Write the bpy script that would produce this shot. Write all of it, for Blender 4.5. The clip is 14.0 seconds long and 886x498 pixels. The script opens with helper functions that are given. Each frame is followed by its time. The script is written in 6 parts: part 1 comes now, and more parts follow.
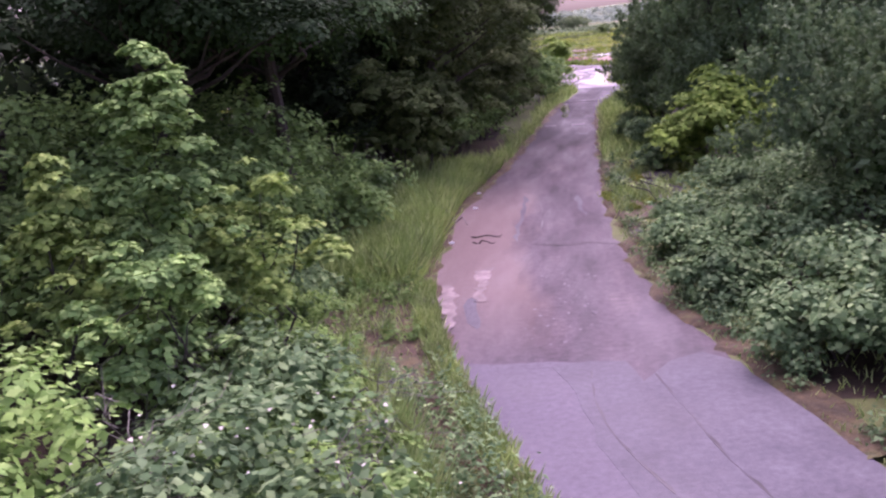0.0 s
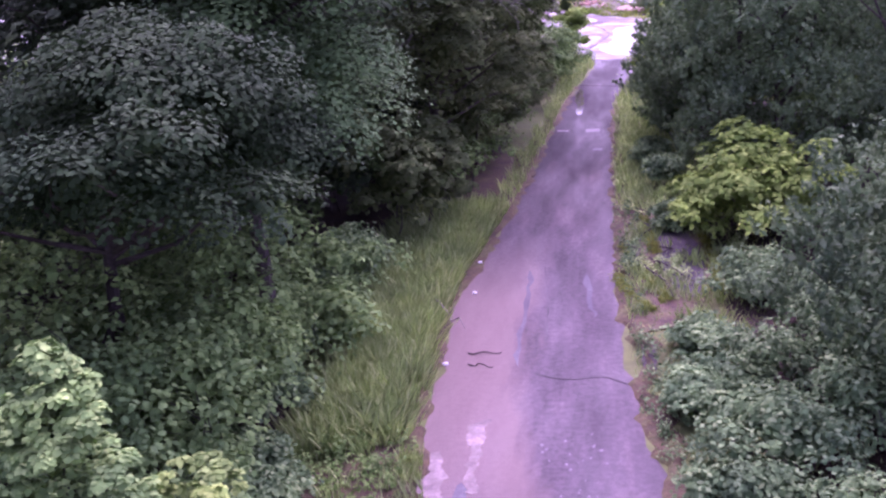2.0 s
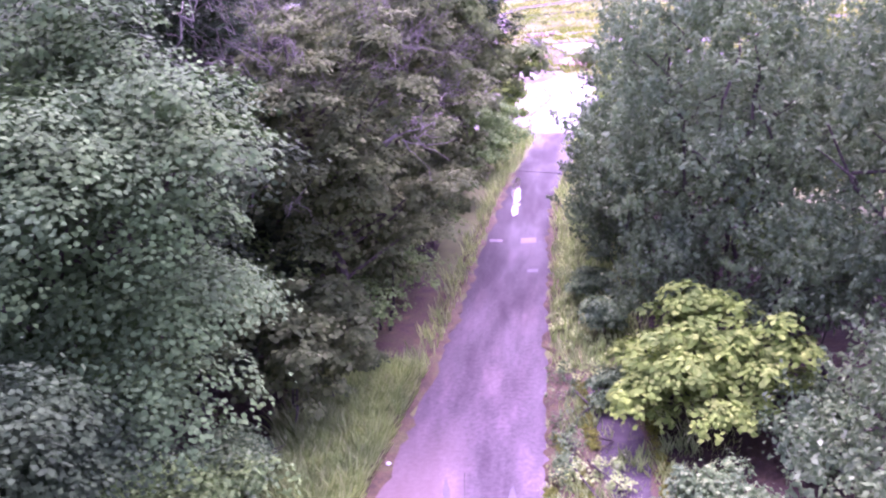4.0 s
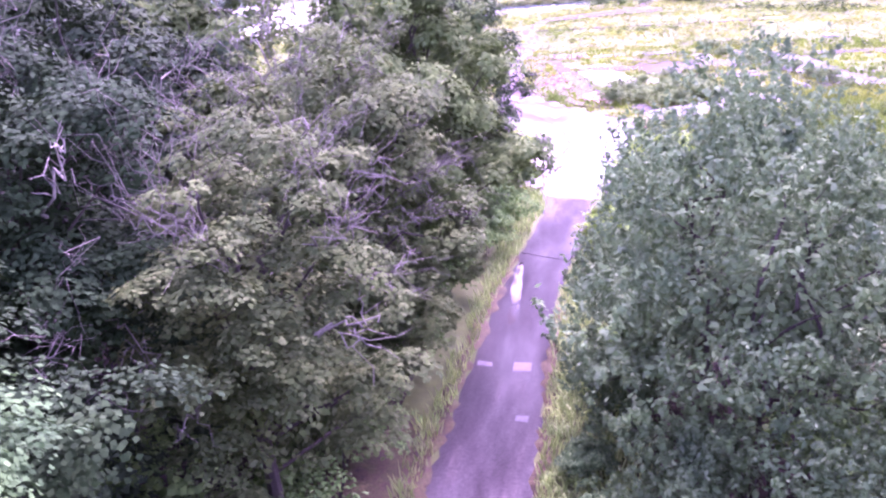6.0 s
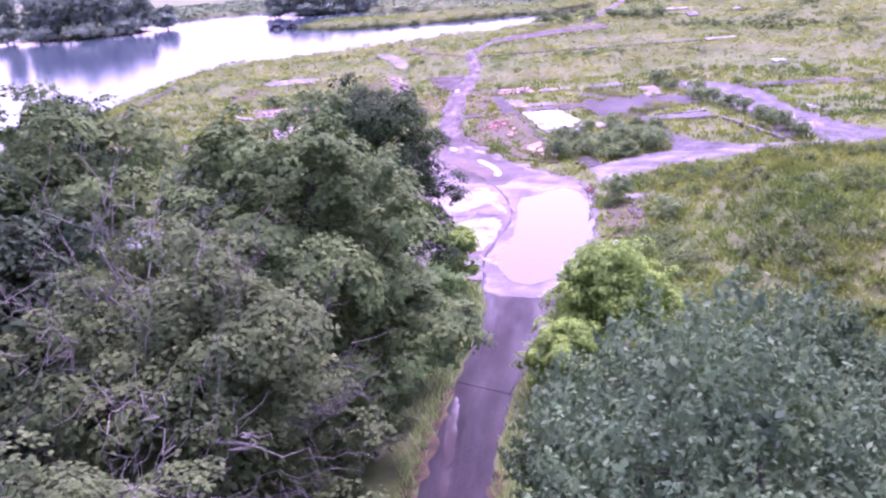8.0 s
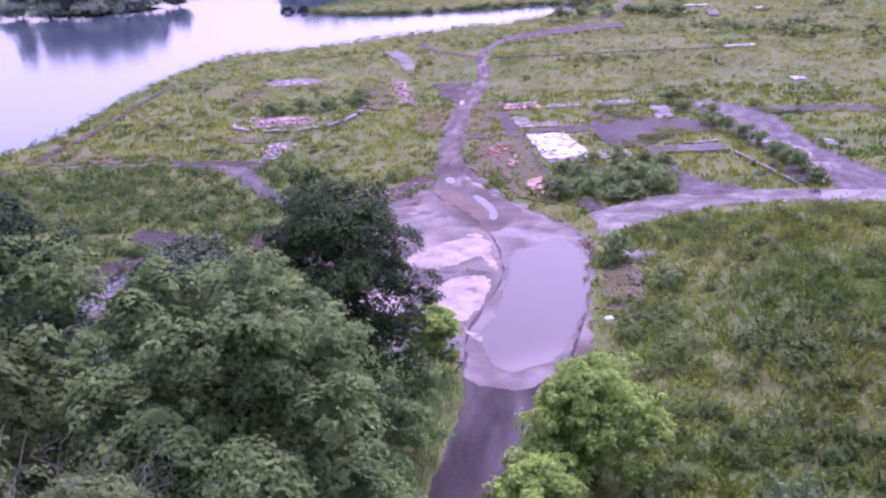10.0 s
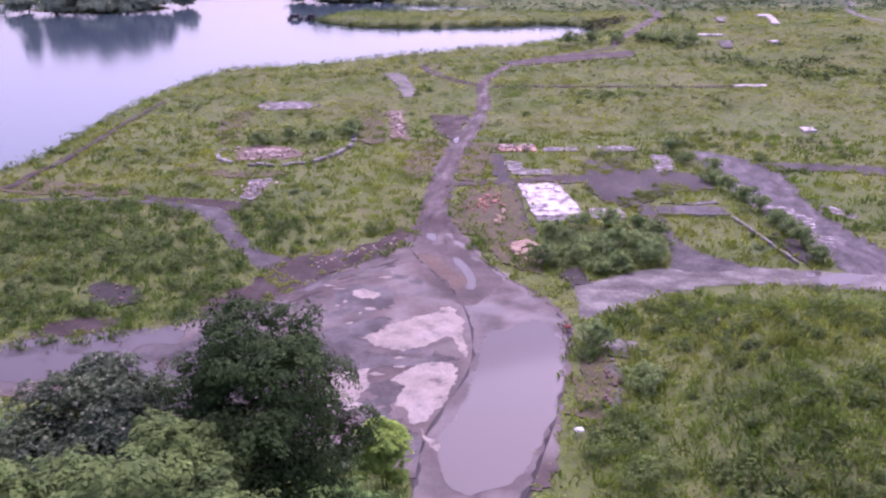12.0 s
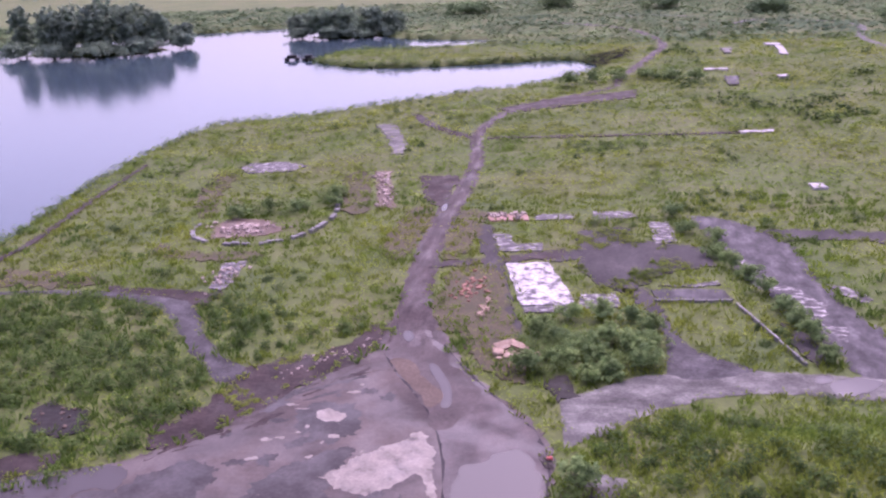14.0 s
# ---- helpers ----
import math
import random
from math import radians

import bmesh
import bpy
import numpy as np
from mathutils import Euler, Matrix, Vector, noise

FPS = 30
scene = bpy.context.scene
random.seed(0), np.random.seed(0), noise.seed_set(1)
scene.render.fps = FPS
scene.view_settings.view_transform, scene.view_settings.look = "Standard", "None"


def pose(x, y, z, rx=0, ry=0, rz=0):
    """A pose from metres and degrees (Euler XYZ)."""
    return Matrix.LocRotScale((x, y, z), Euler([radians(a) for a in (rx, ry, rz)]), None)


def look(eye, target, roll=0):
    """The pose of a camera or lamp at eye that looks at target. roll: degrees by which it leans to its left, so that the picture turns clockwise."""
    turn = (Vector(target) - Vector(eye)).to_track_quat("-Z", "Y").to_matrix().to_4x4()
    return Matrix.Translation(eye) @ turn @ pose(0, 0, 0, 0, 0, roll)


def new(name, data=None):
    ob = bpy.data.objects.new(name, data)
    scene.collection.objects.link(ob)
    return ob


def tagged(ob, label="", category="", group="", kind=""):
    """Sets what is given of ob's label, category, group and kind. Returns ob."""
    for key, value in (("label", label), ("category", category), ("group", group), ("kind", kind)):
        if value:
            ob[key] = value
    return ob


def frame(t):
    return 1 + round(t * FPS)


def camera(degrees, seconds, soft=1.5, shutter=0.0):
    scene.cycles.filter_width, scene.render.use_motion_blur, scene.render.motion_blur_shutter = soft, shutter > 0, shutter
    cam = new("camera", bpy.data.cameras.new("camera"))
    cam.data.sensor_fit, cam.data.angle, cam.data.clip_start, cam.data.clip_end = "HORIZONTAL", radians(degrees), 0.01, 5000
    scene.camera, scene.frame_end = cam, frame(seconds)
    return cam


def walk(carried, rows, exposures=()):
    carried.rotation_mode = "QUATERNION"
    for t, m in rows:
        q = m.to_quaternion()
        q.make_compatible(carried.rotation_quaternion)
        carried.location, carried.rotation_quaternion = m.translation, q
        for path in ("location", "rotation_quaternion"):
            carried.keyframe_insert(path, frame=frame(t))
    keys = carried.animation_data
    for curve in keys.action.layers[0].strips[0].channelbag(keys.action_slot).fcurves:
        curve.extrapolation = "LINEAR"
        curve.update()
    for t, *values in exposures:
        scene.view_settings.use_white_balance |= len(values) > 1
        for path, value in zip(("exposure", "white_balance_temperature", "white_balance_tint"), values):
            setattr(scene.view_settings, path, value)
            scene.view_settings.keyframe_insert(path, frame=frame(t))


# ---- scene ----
cam = camera(51.0, 14.0, soft=2.35)
PATH = [
    (0, (1.312, -2.909, 5.544), (0.958, -0.995, 5.082), -5.5),
    (0.5, (1.222, -2.237, 6.564), (0.853, -0.329, 6.092), -7.9),
    (1, (1.28, -1.409, 7.652), (0.894, 0.459, 7.05), -5.8),
    (1.5, (1.43, -0.43, 8.702), (1.038, 1.411, 8.027), -4.6),
    (2, (1.537, 0.903, 9.692), (1.148, 2.756, 9.051), -5.2),
    (2.5, (1.631, 2.239, 10.46), (1.26, 4.116, 9.879), -5.2),
    (3, (1.795, 3.582, 11.275), (1.52, 5.477, 10.695), -5.6),
    (3.2, (1.858, 4.172, 11.603), (1.583, 6.065, 11.018), -5.8),
    (5.3, (2.956, 11.389, 13.933), (2.622, 13.261, 13.313), -4.3),
    (5.5, (3.014, 12.157, 14.329), (2.678, 14.03, 13.714), -4.1),
    (6, (3.177, 14.097, 15.338), (2.831, 15.966, 14.717), -3.7),
    (6.5, (3.186, 16.145, 16.321), (2.854, 18.016, 15.697), -2.8),
    (7, (3.275, 17.952, 17.317), (2.935, 19.827, 16.708), -4.0),
    (7.5, (3.606, 19.499, 18.368), (3.381, 21.383, 17.736), -4.4),
    (8, (3.883, 21.277, 19.302), (3.629, 23.158, 18.671), -4.8),
    (8.5, (4.632, 22.804, 20.677), (4.355, 24.683, 20.053), -5.2),
    (8.7, (4.779, 23.709, 21.172), (4.511, 25.589, 20.542), -5.6),
    (10.8, (6.129, 28.789, 25.074), (5.837, 30.637, 24.366), -2.4),
    (11, (6.333, 29.541, 25.405), (6.043, 31.39, 24.701), -2.4),
    (11.5, (6.695, 31.52, 26.265), (6.38, 33.366, 25.562), -2.4),
    (12, (7.303, 33.324, 27.183), (6.998, 35.175, 26.49), -1.1),
    (12.5, (7.616, 35.54, 28.388), (7.302, 37.382, 27.676), -2.3),
    (13, (8.059, 37.524, 29.437), (7.728, 39.36, 28.717), -2.6),
    (13.5, (8.573, 39.788, 30.464), (8.235, 41.633, 29.769), -3.0),
    (14, (9.449, 41.787, 31.334), (9.106, 43.643, 30.674), -2.9),
]
walk(cam, [(t, look(eye, target, roll)) for t, eye, target, roll in PATH],
     exposures=[(0, 1.55, 6000, 66), (1.0, 1.8, 5850, 80), (1.6, 1.8, 5650, 88), (2.0, 1.88, 5550, 92), (2.5, 2.56, 5660, 92), (3.0, 2.64, 5660, 98), (5.3, 3.22, 5540, 105), (6.5, 2.86, 5480, 99), (7.2, 2.4, 5450, 95), (8.0, 2.07, 5430, 90), (8.7, 1.77, 5380, 85), (10.8, 1.2, 5540, 72), (12.5, 1.08, 5860, 62), (14, 1.05, 5860, 58)])

from mathutils.geometry import delaunay_2d_cdt

# ---- world and light ----
world = bpy.data.worlds.new("overcast_sky")
scene.world = world
world.use_nodes = True
wn = world.node_tree.nodes
wl = world.node_tree.links
sky = wn.new("ShaderNodeTexSky")
sky.sky_type = "NISHITA"
sky.sun_disc = False
SUN_ELEVATION, SUN_AZIMUTH = radians(56), radians(8)
sky.sun_elevation, sky.sun_rotation = SUN_ELEVATION, SUN_AZIMUTH
sky.dust_density, sky.air_density, sky.ozone_density = 5.0, 1.0, 1.5
pale = wn.new("ShaderNodeHueSaturation")
pale.inputs["Saturation"].default_value = 0.62
wl.new(sky.outputs[0], pale.inputs["Color"])
wl.new(pale.outputs[0], wn["Background"].inputs["Color"])
wn["Background"].inputs["Strength"].default_value = 0.145

sun = new("sun", bpy.data.lights.new("sun", "SUN"))
sun.data.energy, sun.data.angle, sun.data.color = 0.75, radians(60), (1.0, 0.96, 0.9)
sun.matrix_world = look((math.sin(SUN_AZIMUTH) * math.cos(SUN_ELEVATION) * 50, math.cos(SUN_AZIMUTH) * math.cos(SUN_ELEVATION) * 50,
                         math.sin(SUN_ELEVATION) * 50), (0, 0, 0))

# ---- materials ----


def node(tree, kind, **inputs):
    n = tree.nodes.new(kind)
    for key, value in inputs.items():
        n.inputs[key].default_value = value
    return n


def ramp(tree, source, stops):
    r = tree.nodes.new("ShaderNodeValToRGB")
    while len(r.color_ramp.elements) < len(stops):
        r.color_ramp.elements.new(0.5)
    for e, (p, c) in zip(r.color_ramp.elements, stops):
        e.position, e.color = p, (*c, 1)
    tree.links.new(source, r.inputs[0])
    return r.outputs[0]


def grey(v):
    return (v, v, v)


def noise_at(tree, scale, detail=4.0, stretch=(1, 1, 1)):
    geo = tree.nodes.new("ShaderNodeNewGeometry")
    mapping = node(tree, "ShaderNodeMapping", Scale=stretch)
    tree.links.new(geo.outputs["Position"], mapping.inputs["Vector"])
    n = node(tree, "ShaderNodeTexNoise", Scale=scale, Detail=detail, Roughness=0.62)
    tree.links.new(mapping.outputs[0], n.inputs["Vector"])
    return n.outputs["Fac"]


def blend(tree, fac, a, b, mode="MIX"):
    m = tree.nodes.new("ShaderNodeMix")
    m.data_type, m.blend_type = "RGBA", mode
    for socket, value in ((m.inputs[0], fac), (m.inputs[6], a), (m.inputs[7], b)):
        if hasattr(value, "links") or hasattr(value, "is_linked"):
            tree.links.new(value, socket)
        else:
            socket.default_value = value if isinstance(value, float) else (*value, 1)
    return m.outputs[2]


def surface(name, coarse, fine, coarse_scale, fine_scale, rough=(0.8, 0.95), bump=0.3, bump_scale=None, stretch=(1, 1, 1),
            wet=None, metallic=0.0, vary=0.0, shine=0.3, damp=None, silt=None):
    """Two scales of colour, rough relief; wet: (scale, lowest, highest) of patches that are smooth with damp; damp:
    (from y, to y, tone) of a stretch darkened to paint in the trees' shade; silt: (colour, share) of pale silt with wet
    glare painted in, on the side of the lane away from its middle.
    """
    m = bpy.data.materials.new(name)
    m.use_nodes = True
    t = m.node_tree
    bsdf = t.nodes["Principled BSDF"]
    big = ramp(t, noise_at(t, coarse_scale, 5.0, stretch), coarse)
    small = ramp(t, noise_at(t, fine_scale, 3.0), fine)
    colour = blend(t, 1.0, big, small, "MULTIPLY")
    if vary:
        info = t.nodes.new("ShaderNodeObjectInfo")
        colour = blend(t, 1.0, colour, ramp(t, info.outputs["Random"], [(0, grey(1 - vary)), (1, grey(1 + vary))]), "MULTIPLY")
    # Darkens the colour along y: tree shade painted into the surface.
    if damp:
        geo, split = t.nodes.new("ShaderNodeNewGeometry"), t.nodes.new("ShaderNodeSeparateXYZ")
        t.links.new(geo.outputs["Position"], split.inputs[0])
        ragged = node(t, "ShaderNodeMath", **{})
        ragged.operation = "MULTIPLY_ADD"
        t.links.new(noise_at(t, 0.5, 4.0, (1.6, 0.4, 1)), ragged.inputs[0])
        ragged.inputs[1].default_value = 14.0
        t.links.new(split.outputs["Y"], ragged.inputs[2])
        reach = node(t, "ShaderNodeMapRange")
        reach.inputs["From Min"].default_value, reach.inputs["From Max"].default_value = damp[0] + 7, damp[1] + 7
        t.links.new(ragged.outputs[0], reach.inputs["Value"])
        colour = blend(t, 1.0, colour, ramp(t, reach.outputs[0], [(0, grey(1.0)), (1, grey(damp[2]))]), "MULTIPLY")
    # Silt colour on the lane's left side also paints in wet glare.
    if silt:
        middle = node(t, "ShaderNodeMapRange")
        middle.interpolation_type = "SMOOTHSTEP"
        for key, value in (("From Min", 9.0), ("From Max", 21.0), ("To Min", 0.6), ("To Max", -1.1)):
            middle.inputs[key].default_value = value
        geo, split = t.nodes.new("ShaderNodeNewGeometry"), t.nodes.new("ShaderNodeSeparateXYZ")
        t.links.new(geo.outputs["Position"], split.inputs[0])
        t.links.new(split.outputs["Y"], middle.inputs["Value"])
        off, drift = t.nodes.new("ShaderNodeMath"), t.nodes.new("ShaderNodeMath")
        off.operation, drift.operation = "SUBTRACT", "MULTIPLY_ADD"
        t.links.new(middle.outputs[0], off.inputs[0])
        t.links.new(split.outputs["X"], off.inputs[1])
        t.links.new(noise_at(t, 0.9, 4.0, (1.5, 0.35, 1)), drift.inputs[0])
        drift.inputs[1].default_value = 1.6
        t.links.new(off.outputs[0], drift.inputs[2])
        along_lane = node(t, "ShaderNodeMapRange")
        along_lane.inputs["From Min"].default_value, along_lane.inputs["From Max"].default_value = 10.0, 34.0
        t.links.new(split.outputs["Y"], along_lane.inputs["Value"])
        fac = t.nodes.new("ShaderNodeMath")
        fac.operation = "MULTIPLY"
        t.links.new(ramp(t, drift.outputs[0], [(0.35, grey(0.0)), (1.0, grey(1.0))]), fac.inputs[0])
        t.links.new(ramp(t, along_lane.outputs[0], [(0.08, grey(0.0)), (0.24, grey(silt[1])), (0.6, grey(silt[1])), (0.85, grey(0.0))]), fac.inputs[1])
        colour = blend(t, fac.outputs[0], colour, silt[0])
    t.links.new(colour, bsdf.inputs["Base Color"])
    bsdf.inputs["Metallic"].default_value = metallic
    bsdf.inputs["Specular IOR Level"].default_value = shine
    if wet:
        r = ramp(t, noise_at(t, wet[0], 4.0, stretch), [(wet[1], grey(rough[0])), (wet[2], grey(rough[1]))])
    else:
        r = ramp(t, noise_at(t, fine_scale * 0.5), [(0.3, grey(rough[0])), (0.7, grey(rough[1]))])
    t.links.new(r, bsdf.inputs["Roughness"])
    if bump:
        b = node(t, "ShaderNodeBump", Strength=bump, Distance=0.05)
        t.links.new(noise_at(t, bump_scale or fine_scale, 5.0), b.inputs["Height"])
        t.links.new(b.outputs[0], bsdf.inputs["Normal"])
    return m


def foliage(name, dark, mid, light, tone=1.0, patch=0.5, rough=0.8, through_light=0.25, vary=0.12, broad=None, shine=0.1):
    """Leaves: each leaf its own tone, clumps lighter and darker, a little light passing through."""
    m = bpy.data.materials.new(name)
    m.use_nodes = True
    t = m.node_tree
    bsdf = t.nodes["Principled BSDF"]
    geo = t.nodes.new("ShaderNodeNewGeometry")
    leaf = ramp(t, geo.outputs["Random Per Island"], [(0, dark), (0.55, mid), (1, light)])
    clump = ramp(t, noise_at(t, patch, 3.0), [(0.3, (0.72 * tone, 0.76 * tone, 0.78 * tone)), (0.7, (1.25 * tone, 1.2 * tone, tone))])
    colour = blend(t, 1.0, leaf, clump, "MULTIPLY")
    colour = blend(t, 1.0, colour, ramp(t, noise_at(t, patch * 3.3, 2.0), [(0.32, grey(0.74)), (0.68, grey(1.22))]), "MULTIPLY")
    if broad:
        colour = blend(t, 1.0, colour, ramp(t, noise_at(t, broad[0], 3.0), broad[1]), "MULTIPLY")
    info = t.nodes.new("ShaderNodeObjectInfo")
    colour = blend(t, 1.0, colour, ramp(t, info.outputs["Random"], [(0, grey(1 - vary)), (1, grey(1 + vary))]), "MULTIPLY")
    t.links.new(colour, bsdf.inputs["Base Color"])
    bsdf.inputs["Roughness"].default_value = rough
    bsdf.inputs["Specular IOR Level"].default_value = shine
    glow = t.nodes.new("ShaderNodeBsdfTranslucent")
    t.links.new(colour, glow.inputs["Color"])
    mix = node(t, "ShaderNodeMixShader", Fac=through_light)
    t.links.new(bsdf.outputs[0], mix.inputs[1])
    t.links.new(glow.outputs[0], mix.inputs[2])
    t.links.new(mix.outputs[0], t.nodes["Material Output"].inputs["Surface"])
    return m


def water_material(name, depth_colour, ripple, ripple_scale, rough):
    m = bpy.data.materials.new(name)
    m.use_nodes = True
    t = m.node_tree
    bsdf = t.nodes["Principled BSDF"]
    bsdf.inputs["Base Color"].default_value = (*depth_colour, 1)
    bsdf.inputs["Roughness"].default_value = rough
    bsdf.inputs["IOR"].default_value = 1.33
    b = node(t, "ShaderNodeBump", Strength=ripple, Distance=0.03)
    t.links.new(noise_at(t, ripple_scale, 3.0), b.inputs["Height"])
    t.links.new(b.outputs[0], bsdf.inputs["Normal"])
    return m


M = {}
M["ground"] = surface("rough_grassland", [(0.3, (0.062, 0.094, 0.024)), (0.45, (0.094, 0.124, 0.032)), (0.58, (0.112, 0.132, 0.040)), (0.72, (0.104, 0.106, 0.044))],
                      [(0.25, grey(0.68)), (0.75, grey(1.2))], 0.06, 1.6, bump=0.8)
M["asphalt"] = surface("damp_worn_asphalt", [(0.28, (0.036, 0.028, 0.032)), (0.42, (0.059, 0.048, 0.053)), (0.56, (0.083, 0.067, 0.073)), (0.72, (0.133, 0.107, 0.107))],
                       # Past y 29 the colour falls to 0.32, painting the trees' shade.
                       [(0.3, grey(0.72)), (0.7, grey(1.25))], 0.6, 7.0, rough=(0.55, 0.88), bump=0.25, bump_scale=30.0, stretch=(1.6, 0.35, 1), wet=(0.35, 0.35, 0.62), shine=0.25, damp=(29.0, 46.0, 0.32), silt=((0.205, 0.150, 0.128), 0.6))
M["asphalt_pale"] = surface("pale_worn_asphalt", [(0.3, (0.060, 0.056, 0.064)), (0.46, (0.089, 0.085, 0.095)), (0.6, (0.109, 0.105, 0.115)), (0.75, (0.136, 0.132, 0.142))],
                            [(0.3, grey(0.8)), (0.7, grey(1.15))], 0.8, 9.0, rough=(0.62, 0.9), bump=0.2, bump_scale=30.0, wet=(0.4, 0.35, 0.6))
M["patch_pale"] = surface("pale_lilac_repair_mortar", [(0.3, (0.115, 0.100, 0.112)), (0.7, (0.190, 0.168, 0.182))],
                          [(0.3, grey(0.75)), (0.7, grey(1.15))], 1.5, 9.0, rough=(0.6, 0.9), bump=0.2, shine=0.2)
M["asphalt_mid"] = surface("grey_patched_asphalt", [(0.25, (0.085, 0.078, 0.09)), (0.75, (0.13, 0.12, 0.136))],
                           [(0.3, grey(0.8)), (0.7, grey(1.15))], 0.8, 9.0, rough=(0.62, 0.9), bump=0.2, bump_scale=30.0, wet=(0.4, 0.35, 0.6))
M["wet_lane"] = surface("wet_lane_asphalt", [(0.3, (0.037, 0.028, 0.028)), (0.48, (0.059, 0.045, 0.044)), (0.62, (0.081, 0.062, 0.059)), (0.75, (0.108, 0.083, 0.076))],
                        [(0.3, grey(0.8)), (0.7, grey(1.15))], 0.35, 6.0, rough=(0.32, 0.75), bump=0.12, bump_scale=20.0, wet=(0.25, 0.4, 0.62))
M["yard"] = surface("damp_concrete_yard", [(0.3, (0.048, 0.037, 0.035)), (0.44, (0.069, 0.054, 0.050)), (0.54, (0.090, 0.071, 0.064)), (0.68, (0.119, 0.094, 0.084))],
                    [(0.3, grey(0.85)), (0.7, grey(1.12))], 0.2, 4.0, rough=(0.42, 0.85), bump=0.15, bump_scale=14.0, wet=(0.16, 0.42, 0.58), shine=0.25)
M["concrete"] = surface("pale_weathered_concrete", [(0.32, (0.16, 0.145, 0.145)), (0.46, (0.36, 0.33, 0.33)), (0.6, (0.52, 0.49, 0.48))],
                        [(0.3, grey(0.7)), (0.7, grey(1.1))], 0.8, 5.0, rough=(0.5, 0.85), bump=0.2, bump_scale=16.0, wet=(0.3, 0.35, 0.65), vary=0.15)
M["concrete_pink"] = surface("pinkish_screed", [(0.32, (0.116, 0.099, 0.089)), (0.42, (0.207, 0.180, 0.157)), (0.6, (0.272, 0.239, 0.204)), (0.8, (0.314, 0.276, 0.238))],
                             [(0.3, grey(0.8)), (0.7, grey(1.1))], 0.9, 5.0, rough=(0.45, 0.85), bump=0.15, bump_scale=16.0, wet=(0.3, 0.35, 0.6))
M["dirt"] = surface("damp_brown_dirt", [(0.3, (0.026, 0.019, 0.018)), (0.55, (0.052, 0.037, 0.035)), (0.75, (0.088, 0.064, 0.060))],
                    [(0.3, grey(0.6)), (0.7, grey(1.3))], 0.5, 3.0, rough=(0.6, 0.95), bump=0.5, bump_scale=8.0, wet=(0.4, 0.35, 0.6), shine=0.2)
M["track_soil"] = surface("rutted_track_soil", [(0.3, (0.042, 0.032, 0.031)), (0.5, (0.068, 0.052, 0.050)), (0.72, (0.115, 0.092, 0.088))],
                          [(0.3, grey(0.7)), (0.7, grey(1.25))], 0.45, 3.0, rough=(0.5, 0.95), bump=0.5, bump_scale=6.0, stretch=(1.8, 0.5, 1), wet=(0.4, 0.35, 0.6), shine=0.2)
M["gravel_dark"] = surface("damp_grey_gravel", [(0.3, (0.034, 0.030, 0.031)), (0.5, (0.062, 0.056, 0.058)), (0.7, (0.110, 0.102, 0.104))],
                           [(0.3, grey(0.65)), (0.7, grey(1.25))], 0.7, 4.0, rough=(0.6, 0.95), bump=0.5, bump_scale=10.0, wet=(0.3, 0.4, 0.6), shine=0.2)
M["worn_strip"] = surface("worn_lilac_grey_concrete", [(0.36, (0.034, 0.030, 0.032)), (0.48, (0.060, 0.054, 0.057)), (0.58, (0.096, 0.088, 0.091)), (0.7, (0.165, 0.154, 0.158))],
                          [(0.3, grey(0.7)), (0.7, grey(1.2))], 0.55, 3.5, rough=(0.6, 0.9), bump=0.3, bump_scale=8.0, stretch=(1.3, 0.55, 1), shine=0.2)
M["mud"] = surface("black_wet_mud", [(0.3, (0.012, 0.010, 0.009)), (0.7, (0.030, 0.024, 0.021))],
                   [(0.3, grey(0.6)), (0.7, grey(1.3))], 0.8, 4.0, rough=(0.5, 0.9), bump=0.6, shine=0.2)
M["sandy_slab"] = surface("sandy_orange_broken_slab", [(0.3, (0.30, 0.20, 0.145)), (0.55, (0.43, 0.31, 0.23)), (0.75, (0.54, 0.43, 0.35))],
                          [(0.3, grey(0.75)), (0.7, grey(1.15))], 1.4, 7.0, bump=0.3, vary=0.2)
M["gravel"] = surface("grey_gravel", [(0.3, (0.060, 0.055, 0.051)), (0.45, (0.095, 0.089, 0.082)), (0.55, (0.145, 0.138, 0.125)), (0.7, (0.230, 0.220, 0.200))],
                      [(0.3, grey(0.65)), (0.7, grey(1.25))], 0.7, 5.0, rough=(0.65, 0.95), bump=0.5, bump_scale=12.0, stretch=(0.6, 0.9, 1), wet=(0.3, 0.4, 0.6))
M["orange_soil"] = surface("orange_sandy_soil", [(0.3, (0.085, 0.062, 0.048)), (0.7, (0.135, 0.099, 0.076))],
                           [(0.3, grey(0.7)), (0.7, grey(1.2))], 0.5, 5.0, bump=0.4)
M["litter"] = surface("leaf_litter", [(0.3, (0.019, 0.014, 0.009)), (0.55, (0.041, 0.027, 0.016)), (0.75, (0.050, 0.041, 0.016))],
                      [(0.3, grey(0.6)), (0.7, grey(1.3))], 0.9, 7.0, bump=0.8)
# Pale tone stands for bright wet glare on silt.
M["silt"] = surface("glare_pale_silt", [(0.3, (0.135, 0.105, 0.094)), (0.5, (0.205, 0.166, 0.150)), (0.72, (0.330, 0.280, 0.255))],
                    [(0.3, grey(0.75)), (0.7, grey(1.15))], 2.5, 12.0, rough=(0.45, 0.85), bump=0.3)
M["wet_mud"] = surface("dark_wet_mud", [(0.3, (0.030, 0.023, 0.026)), (0.55, (0.052, 0.041, 0.045)), (0.75, (0.078, 0.062, 0.064))],
                   [(0.3, grey(0.7)), (0.7, grey(1.25))], 1.4, 9.0, rough=(0.5, 0.9), bump=0.6)
